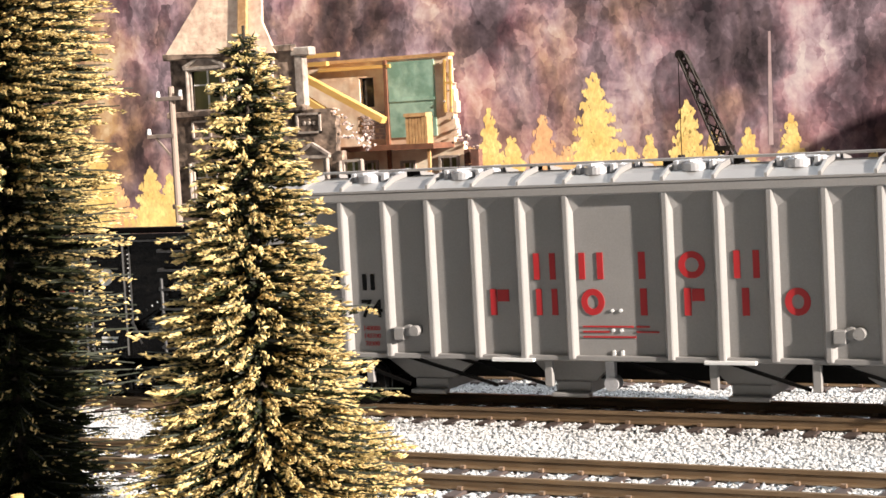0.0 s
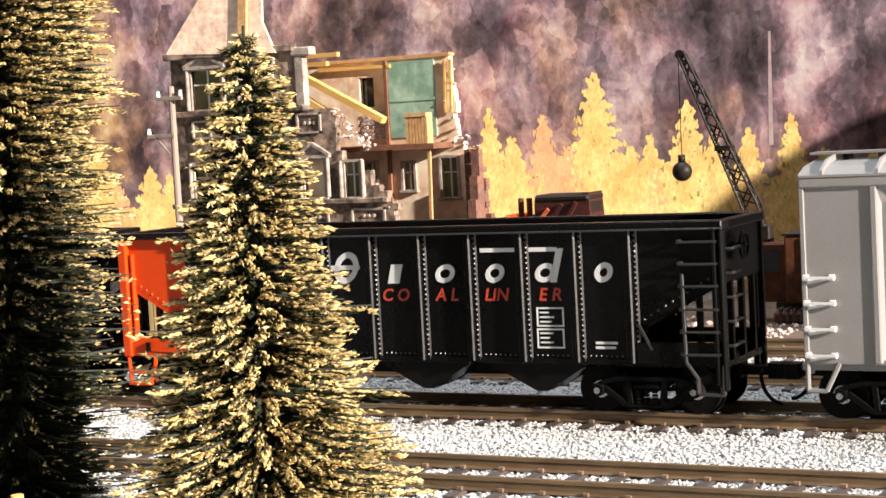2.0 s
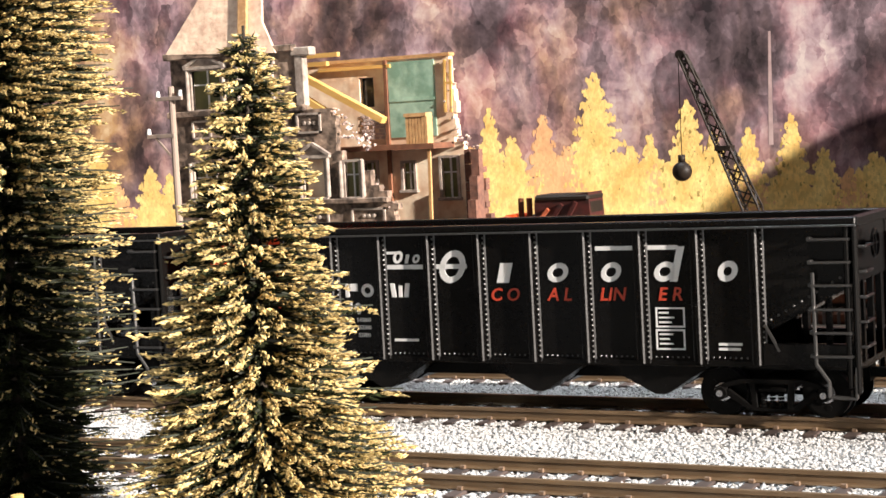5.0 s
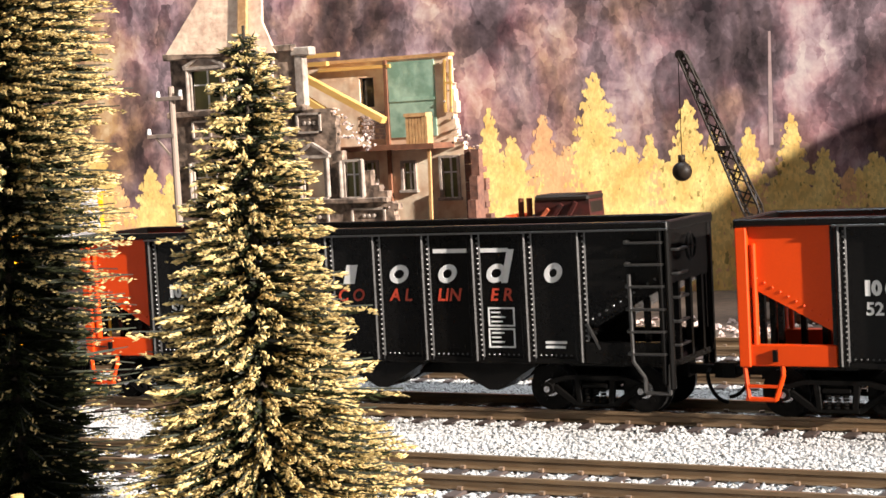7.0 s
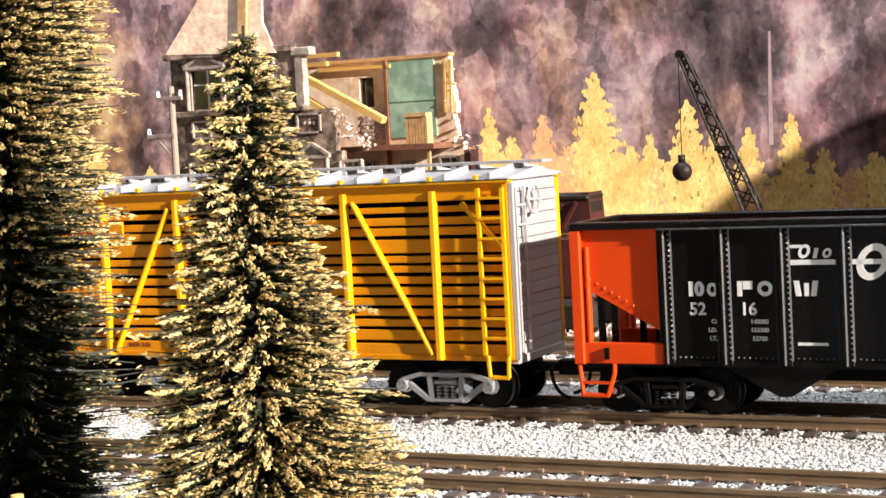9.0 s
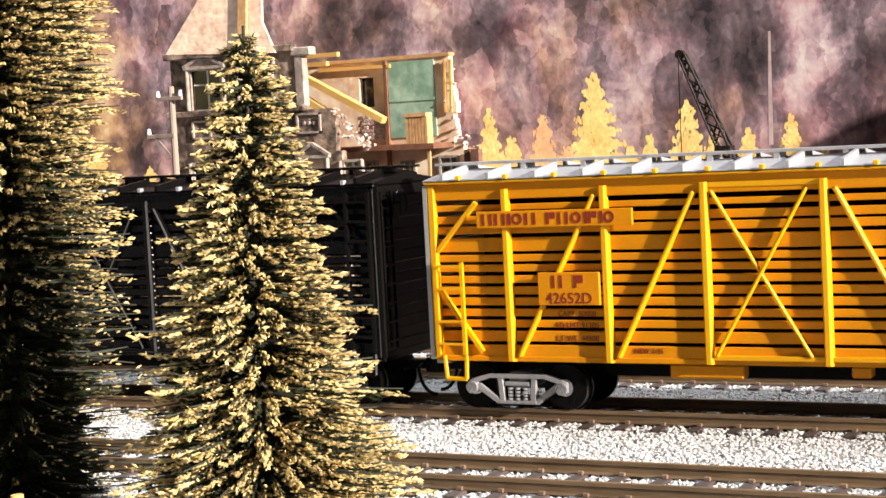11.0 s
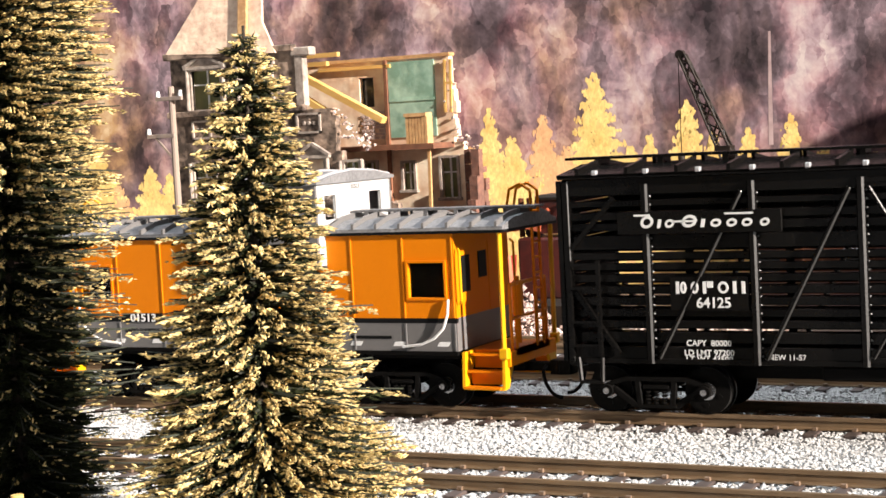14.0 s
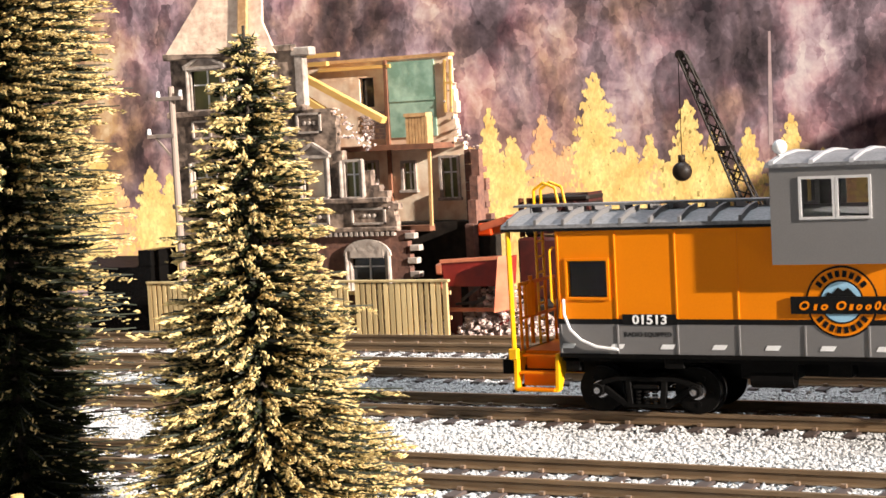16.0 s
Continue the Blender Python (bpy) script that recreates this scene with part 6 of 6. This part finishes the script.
def caboose():
    car = thing("caboose", "orange and grey wide-cupola caboose with black stripe", "caboose")
    B = 53.2
    for q in (-1, 1):
        lo, hi = sorted((q * 13.2, q * SIDE))
        for z0, z1, mat, nm in ((13.2, 19.5, M_CABGREY, "lower_side"), (20.6, 39.6, M_CABORANGE, "upper_side")):
            holes = [(-50.6, -41.6, 25.2, 33.0), (41.6, 50.6, 25.2, 33.0)] if z1 > 30 else []
            part(nm, holed_wall(-B, B, z0, z1, lo, hi, holes), mat, car, "grey painted band" if z1 < 30 else "orange painted side")
        part("stripe", boxes((-B, B, *sorted((q * 13.2, q * (SIDE + 0.06))), 19.5, 20.6)), M_BLACKLET, car, "black painted stripe")
        part("side_sill", boxes((-B, B, *sorted((q * 12.6, q * (SIDE + 0.15))), 12.3, 13.2), bevel=0.1), M_DARK, car)
    # panel seams and corner strips
    for x in (-52.7, -39.7, -26.4, -13.2, 27.0, 40.3, 52.7):
        part("panel_seam", boxes((x - 0.22, x + 0.22, -SIDE - 0.2, -SIDE + 0.1, 20.7, 39.4), bevel=0.06), M_CABORANGE, car)
        part("panel_seam", boxes((x - 0.22, x + 0.22, -SIDE - 0.2, -SIDE + 0.1, 13.3, 19.4), bevel=0.06), M_CABGREY, car)
    for x in (0.4, 13.2):
        part("panel_seam", boxes((x - 0.22, x + 0.22, -SIDE - 0.2, -SIDE + 0.1, 13.3, 19.4), bevel=0.06), M_CABGREY, car)
    for x0, x1 in ((-50.6, -41.6), (41.6, 50.6)):
        framed_window(car, x0, x1, 25.2, 33.0, -SIDE, 0.9, M_CABORANGE)
        framed_window(car, x0, x1, 25.2, 33.0, SIDE - 0.6, 0.9, M_CABORANGE)
    for s in (-1, 1):
        part("end_wall", boxes((*sorted((s * B, s * (B - 0.8))), -13.2, -3.2, 20.6, 39.6), (*sorted((s * B, s * (B - 0.8))), 3.2, 13.2, 20.6, 39.6), (*sorted((s * B, s * (B - 0.8))), -3.2, 3.2, 36.5, 39.6)), M_CABORANGE, car)
        part("end_wall_lower", boxes((*sorted((s * B, s * (B - 0.8))), -13.2, 13.2, 13.2, 20.6)), M_CABGREY, car)
        door = part("end_door", boxes((*sorted((s * (B - 0.5), s * (B - 0.1))), -3.2, 3.2, 20.6, 36.5)), M_CABORANGE, car)
        part("pane", boxes((*sorted((s * (B - 0.2), s * (B + 0.1))), -2.0, 2.0, 28.5, 34.5)), M_BLACKLET, door)
        part("end_window", boxes((*sorted((s * (B - 0.2), s * (B + 0.12))), -10.8, -6.6, 26, 34.2)), M_BLACKLET, car)
        # platform, steps, rails, ladder
        e = s * 65.0
        part("platform", boxes((*sorted((s * B, e)), -9.0, 9.0, 11.6, 13.0), (*sorted((e, s * 63.8)), -12.6, 12.6, 9.8, 13.0)), M_CABORANGE, car)
        for q in (-1, 1):
            for k, z in enumerate((12.4, 8.9, 5.5)):
                y0 = 9.0 + k * 1.9
                bm = bmesh.new()
                box(bm, *sorted((s * 54.6, s * 63.4)), *sorted((q * y0, q * (y0 + 2.3))), z - 0.5, z)
                if k < 2:
                    box(bm, *sorted((s * 54.6, s * 63.4)), *sorted((q * (y0 - 0.25), q * (y0 + 0.05))), z - 3.4, z - 0.4)
                part("step", bm, M_CABORANGE, car, "orange platform step")
            bm = bmesh.new()
            for x in (54.2, 64.0):
                prism(bm, [(q * 9.0, 13.0), (q * 13.6, 13.0), (q * 14.2, 5.0), (q * 12.2, 5.0), (q * 9.0, 10.5)], "x", *sorted((s * x - 0.35, s * x + 0.35)))
            box(bm, *sorted((s * 54.2, s * 64.0)), *sorted((q * 12.4, q * 14.2)), 4.7, 5.2)
            part("step_side", bm, M_YELLOWTRIM, car, "yellow step cheeks")
            bm = bmesh.new()
            path(bm, [(s * 64.2, q * 13.6, 12.0), (s * 64.4, q * 13.7, 40.2)], 0.55)
            box(bm, s * 64.3 - 1.0, s * 64.3 + 1.0, q * 13.6 - 0.9, q * 13.6 + 0.9, 11.6, 14.0, bevel=0.2)
            part("corner_post", bm, M_YELLOWTRIM, car, "bright yellow post")
            bm = bmesh.new()
            path(bm, [(s * 54.0, q * 13.4, 36.0), (s * 54.6, q * 14.0, 35.2), (s * 54.6, q * 14.0, 24.6), (s * 54.0, q * 13.4, 23.8)], 0.28)
            part("grab_iron", bm, M_YELLOWTRIM, car)
            bm = bmesh.new()
            path(bm, [(s * 51.6, q * (SIDE + 0.6), 24.9), (s * 51.4, q * (SIDE + 0.9), 21.5), (s * 50.2, q * (SIDE + 0.9), 18.4), (s * 47.8, q * (SIDE + 0.9), 16.2), (s * 44.4, q * (SIDE + 0.9), 14.8), (s * 39.6, q * (SIDE + 0.6), 14.2)], 0.32)
            part("curved_handrail", bm, M_WHITE, car, "white curved handrail")
        bm = bmesh.new()
        rod(bm, (e - s * 0.8, -9.4, 27.5), (e - s * 0.8, 9.4, 27.5), 0.45, 8)
        railing = part("end_railing", bm, M_CABORANGE, car)
        for a, b in (((-9.4, 13), (-9.4, 27.5)), ((-6.8, 13), (-6.8, 27.5)), ((4.4, 13), (4.4, 27.5)), ((9.4, 13), (9.4, 27.5)), ((-9.4, 20), (9.4, 20))):
            bm = bmesh.new()
            rod(bm, (e - s * 0.8, *a), (e - s * 0.8, *b), 0.38, 8)
            part("baluster", bm, M_CABORANGE, railing)
        bm = bmesh.new()
        for y in (2.2, 6.0):
            path(bm, [(e, y, 12.5), (e, y, 43.5), (e, y, 47.6), (e - s * 2.4, y, 49.2), (e - s * 5.2, y, 48.0), (e - s * 6.0, y, 44.0)], 0.34)
        for k in range(9):
            rod(bm, (e, 2.2, 15 + k * 3.5), (e, 6.0, 15 + k * 3.5), 0.3, 6)
        part("end_ladder", bm, M_CABORANGE if s > 0 else M_YELLOWTRIM, car, "curved-top end ladder")
        bm = bmesh.new()
        rod(bm, (e - s * 1.2, -4.4, 14), (e - s * 1.2, -4.4, 29), 0.5, 8)
        box(bm, *sorted((e - s * 2.4, e - s * 0.2)), -5.6, -3.2, 20, 28, bevel=0.5)
        part("brake_stand", bm, M_CABORANGE, car, "orange brake stand")
    # Black sheet added behind the windows as the cabin's inner darkness.
    part("inner_wall", boxes((-52, 52, -9.6, -9.2, 13.2, 39.2)), M_DARK, car, "dark sheet standing in for the shaded interior")
    # main roof
    R0 = 65.6
    bm = bmesh.new()
    prism(bm, [(-14.6, 40.0), (-14.4, 40.8), (-8.5, 42.4), (0, 43.0), (8.5, 42.4), (14.4, 40.8), (14.6, 40.0)], "x", -R0, R0)
    part("roof", bm, M_ROOFGREY, car, "grey sheet roof")
    part("roof_lip", boxes((-R0, R0, -14.75, 14.75, 39.4, 40.05)), M_BLACKLET, car)
    bm = bmesh.new()
    prism(bm, [(-14.6, 40.7), (-14.4, 41.9), (-8.5, 43.5), (-3.0, 44.0), (-3.0, 42.6), (-8.5, 42.2)], "x", -0.3, 0.3)
    batten = mesh_of("roof_batten", bm, M_CABGREY)
    for x in (-64, -57.5, -51, -44.5, -38, -31.5, -25, -18.5, -12, 22, 28, 34, 40, 46, 52, 58, 64):
        part("roof_batten", batten, None, car, at=P(x, 0, 0))
        part("roof_batten", batten, None, car, at=P(x, 0, 0, 0, 0, 180))
    for x0, x1 in ((-68, -4.9), (21.1, 68)):
        bm = boxes((x0, x1, -2.6, -0.1, 44.0, 44.5), (x0, x1, 0.1, 2.6, 44.0, 44.5), *[(x - 0.5, x + 0.5, -2.6, 2.6, 42.6, 44.0) for x in np.linspace(x0 + 4, x1 - 4, 6)])
        part("running_board", bm, M_ROOFGREY, car)
    # cupola
    CX0, CX1, CY = -4.7, 20.6, 17.6
    cup = part("cupola", holed_wall(CX0, CX1, 32.0, 51.4, -CY, -CY + 0.8, [(1.7, 7.8, 41.4, 48.8), (9.0, 14.9, 41.4, 48.8)]), M_CABGREY, car, "grey overhanging cupola box")
    part("cupola_side", holed_wall(CX0, CX1, 32.0, 51.4, CY - 0.8, CY, [(1.7, 7.8, 41.4, 48.8), (9.0, 14.9, 41.4, 48.8)]), M_CABGREY, cup)
    for y0, y1 in ((-CY + 0.8, -SIDE), (SIDE, CY - 0.8)):
        part("cupola_floor", boxes((CX0, CX1, y0, y1, 32.0, 32.8)), M_CABGREY, cup)
    for s, x in ((-1, CX0), (1, CX1)):
        ends = bmesh.new()
        xa, xb = sorted((x, x - s * 0.8))
        for y0, y1, z0, z1 in ((-CY + 0.8, -13.6, 32.8, 51.4), (-13.6, -8.6, 40, 43), (-13.6, -8.6, 48.6, 51.4), (-8.6, 7.0, 40, 51.4), (7.0, 12.6, 40, 43), (7.0, 12.6, 48.6, 51.4), (12.6, CY - 0.8, 32.8, 51.4)):
            box(ends, xa, xb, y0, y1, z0, z1)
        prism(ends, [(-CY + 0.8, 51.4), (CY - 0.8, 51.4), (9, 53.0), (-9, 53.0)], "x", xa, xb)
        # The sunward end has its sunlight put into a lighter grey.
        part("cupola_end", ends, M_SUNLITGREY if s > 0 else M_CABGREY, cup, "grey cupola end, the sunward one coloured as sunlit")
        for y0, y1 in ((-13.6, -8.6), (7.0, 12.6)):
            g = part("pane", boxes((*sorted((x - s * 0.3, x - s * 0.4)), y0, y1, 43, 48.6)), M_PANE, cup)
            g.visible_shadow = False
    for x0, x1 in ((1.7, 7.8), (9.0, 14.9)):
        w = framed_window(cup, x0, x1, 41.4, 48.8, -CY, 0.8, M_SUNLITGREY)
    bm = bmesh.new()
    prism(bm, [(-CY - 0.6, 51.3), (-CY - 0.5, 52.0), (-9, 53.4), (0, 53.9), (9, 53.4), (CY + 0.5, 52.0), (CY + 0.6, 51.3)], "x", CX0 - 0.8, CX1 + 0.8)
    part("cupola_roof", bm, M_ROOFGREY, cup, "grey cupola roof")
    bm = bmesh.new()
    for k in range(4):
        x = CX0 + 0.6 + k * 8.0
        prism(bm, [(-CY - 0.6, 51.8), (-CY - 0.4, 52.6), (-9, 53.9), (0, 54.4), (9, 53.9), (CY + 0.4, 52.6), (CY + 0.6, 51.8)], "x", x - 0.45, x + 0.45)
    part("roof_batten", bm, M_SILVER, cup)
    bm = bmesh.new()
    bmesh.ops.create_uvsphere(bm, u_segments=16, v_segments=10, radius=1.5, matrix=Matrix.Translation((CX0 + 0.6, -11.5, 55.2)))
    rod(bm, (CX0 + 0.6, -11.5, 53.0), (CX0 + 0.6, -11.5, 54.4), 0.5, 8)
    part("lamp", bm, M_WHITE, cup, "round white roof marker", smooth=True)
    for x, z in ((18.4, 53.4), (8.4, 53.6)):
        letters("car_number", "01513", 1.6, 0, 49.6, 0, M_BLACKLET, cup).matrix_basis = P(CX1 + 0.02, 0.5, 0, 0, 0, 90) if x > 10 else P(CX0 - 0.02, 0.5, 0, 0, 0, -90)
    # emblem: rings, disc, dark ridge, crossbar with orange blocks
    cx, cz, y = 8.0, 24.2, -SIDE - 0.12
    for r, mat, dy, nm in ((7.2, M_BLACKLET, 0.0, "emblem_edge"), (6.8, M_CABORANGE, 0.08, "emblem_ring"), (4.4, M_BLACKLET, 0.16, "emblem_rim"), (4.05, M_BLUE, 0.24, "emblem_disc")):
        bm = bmesh.new()
        rod(bm, (cx, y + 0.2 - dy, cz), (cx, y - dy, cz), r, 40)
        part(nm, bm, mat, car)
    bm = bmesh.new()
    prism(bm, [(cx - 3.8, cz + 0.2), (cx - 2.6, cz + 2.0), (cx - 1.8, cz + 1.6), (cx - 0.6, cz + 2.9), (cx + 0.4, cz + 2.2), (cx + 1.4, cz + 2.8), (cx + 3.0, cz + 1.2), (cx + 3.8, cz + 0.2)], "y", y - 0.36, y - 0.2)
    part("emblem_ridge", bm, M_BLACKLET, car)
    part("emblem_bar", boxes((cx - 10.2, cx + 10.2, y - 0.5, y - 0.1, cz - 2.4, cz + 1.1)), M_BLACKLET, car)
    for x0, x1, h in ((-8.6, -6.6, 1.8), (-5.6, -5.0, 1.2), (-4.2, -2.8, 1.2), (-1.2, 0.8, 1.8), (1.5, 2.2, 1.2), (2.8, 4.0, 1.2), (4.6, 5.8, 1.2), (6.4, 7.6, 1.8), (8.0, 9.2, 1.2)):
        mark(car, "emblem_mark", cx + x0, cx + x1, cz - 1.6, cz - 1.6 + h, y - 0.52, M_CABORANGE, 0.25, 0.38 if x1 - x0 > 1 else 0)
    for k in range(8):
        a = radians(38 + k * 14.8)
        m = Matrix.Translation((cx + 5.6 * math.cos(a), y - 0.12, cz + 5.6 * math.sin(a))) @ pose(0, 0, 0, 0, 90 - math.degrees(a), 0)
        for sg in (1, -1):
            bm = boxes((-0.45, 0.45, -0.05, 0.05, -0.65, 0.65))
            bm.transform(m if sg > 0 else Matrix.Translation((cx + 5.6 * math.cos(a), y - 0.12, cz - 5.6 * math.sin(a))) @ pose(0, 0, 0, 0, math.degrees(a) - 90, 0))
            part("emblem_mark", bm, M_BLACKLET, car)
    for k in range(-5, 5):
        mark(car, "white_dash", 3.2 + 11.2 * k, 6.0 + 11.2 * k, 14.3, 15.3, -SIDE - 0.02, M_WHITE, 0.6)
    part("number_panel", boxes((-38.5, -26.4, -SIDE - 0.18, -SIDE, 19.4, 21.6)), M_BLACKLET, car)
    letters("car_number", "01513", 2.7, -32.4, 19.6, -SIDE - 0.26, M_WHITE, car, "white digits on black", wide=1.15, bold=0.06)
    letters("stencil", "RADIO EQUIPPED", 1.4, -33.0, 16.9, -SIDE - 0.02, M_BLACKLET, car, "small black stencil", wide=0.95)
    small_print(car, 26.0, 15.9, -SIDE - 0.02, M_BLACKLET, (10.5,), 1, 0.7)
    # underframe
    part("center_sill", boxes((-64, 64, -3, 3, 7.4, 11.6)), M_DARK, car)
    part("floor", boxes((-B, B, -13.0, 13.0, 11.4, 12.4)), M_DARK, car)
    for b in ((-14, -2, -11.8, -6, 8.0, 12.0), (4, 9, -11.5, -7, 8.6, 12), (-30, -25.5, -13.4, -12.4, 10.0, 12.4), (24, 29, -13.4, -12.4, 10.2, 12.4), (-52.6, -49, -13.0, -11, 9.2, 12.4)):
        part("underframe_box", boxes(b, bevel=0.3), M_DARK, car)
    bm = bmesh.new()
    rod(bm, (-12, -10, 8.2), (-3, -10, 8.2), 2.2, 14)
    part("air_tank", bm, M_DARK, car)
    add_trucks(car, (-35.0, 37.0))
    add_couplers(car, 65.0)
    return car


# ---- the train, in its order ----
CARS.append((covered_hopper(), 38.3))
first = open_hopper()
second, third = copy_thing(first, Matrix()), copy_thing(first, Matrix())
for car, digits, centre in ((first, "17", -147.5), (second, "10", -315.7), (third, "16", -483.9)):
    hopper_number(car, digits)
    CARS.append((car, centre))
yellow = stock_car("slatted_stock_car", "orange-yellow slatted stock car with silver roof and end", M_YELLOW, M_YELLOWTRIM, M_SILVER, M_SILVER, TRUCK_GREY)
yellow_car_paint(yellow)
CARS.append((yellow, -650.9))
black = stock_car("slatted_stock_car", "black slatted stock car with white markings", M_BLACK, M_BLACKTRIM, M_BLACK, M_BLACK, None)
black_car_paint(black)
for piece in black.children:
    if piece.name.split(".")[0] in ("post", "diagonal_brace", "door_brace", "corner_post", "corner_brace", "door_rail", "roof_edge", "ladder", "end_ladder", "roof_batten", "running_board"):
        glint_edges(piece.data)
CARS.append((black, -816.9))
CARS.append((caboose(), -972.5))
WHEELS = [(w, 1 if w.location.x > 0 else -1) for car, _ in CARS for t in car.children if t.name.startswith("truck") for w in t.children]


# ---- the train's way ----
WAY = ((0, 0), (1, 65.69), (2, 132.2), (3, 197.4), (4.2, 275.3), (6.3, 412.2), (7.3, 476.3), (8.3, 542.3), (9.2, 601.9),
       (11.3, 741.1), (12.3, 807.4), (13.3, 873.2), (14.3, 939.0), (15.0, 984.7), (15.5, 1018.0), (16.0, 1050.2))


def gone(t):
    """Millimetres that the train has rolled by t seconds."""
    return float(np.interp(t, [w[0] for w in WAY], [w[1] for w in WAY]))


def motions():
    for car, centre in CARS:
        walk(car, [(t, P(centre + d, 0, 0)) for t, d in WAY])
    spin = [(k / 10, math.degrees(gone(k / 10) / 5.0)) for k in range(161)]
    for wheel, side in WHEELS:
        walk(wheel, [(t, P(side * 10.8, 0, 5.0) @ pose(0, 0, 0, 0, a, 0)) for t, a in spin])


motions()
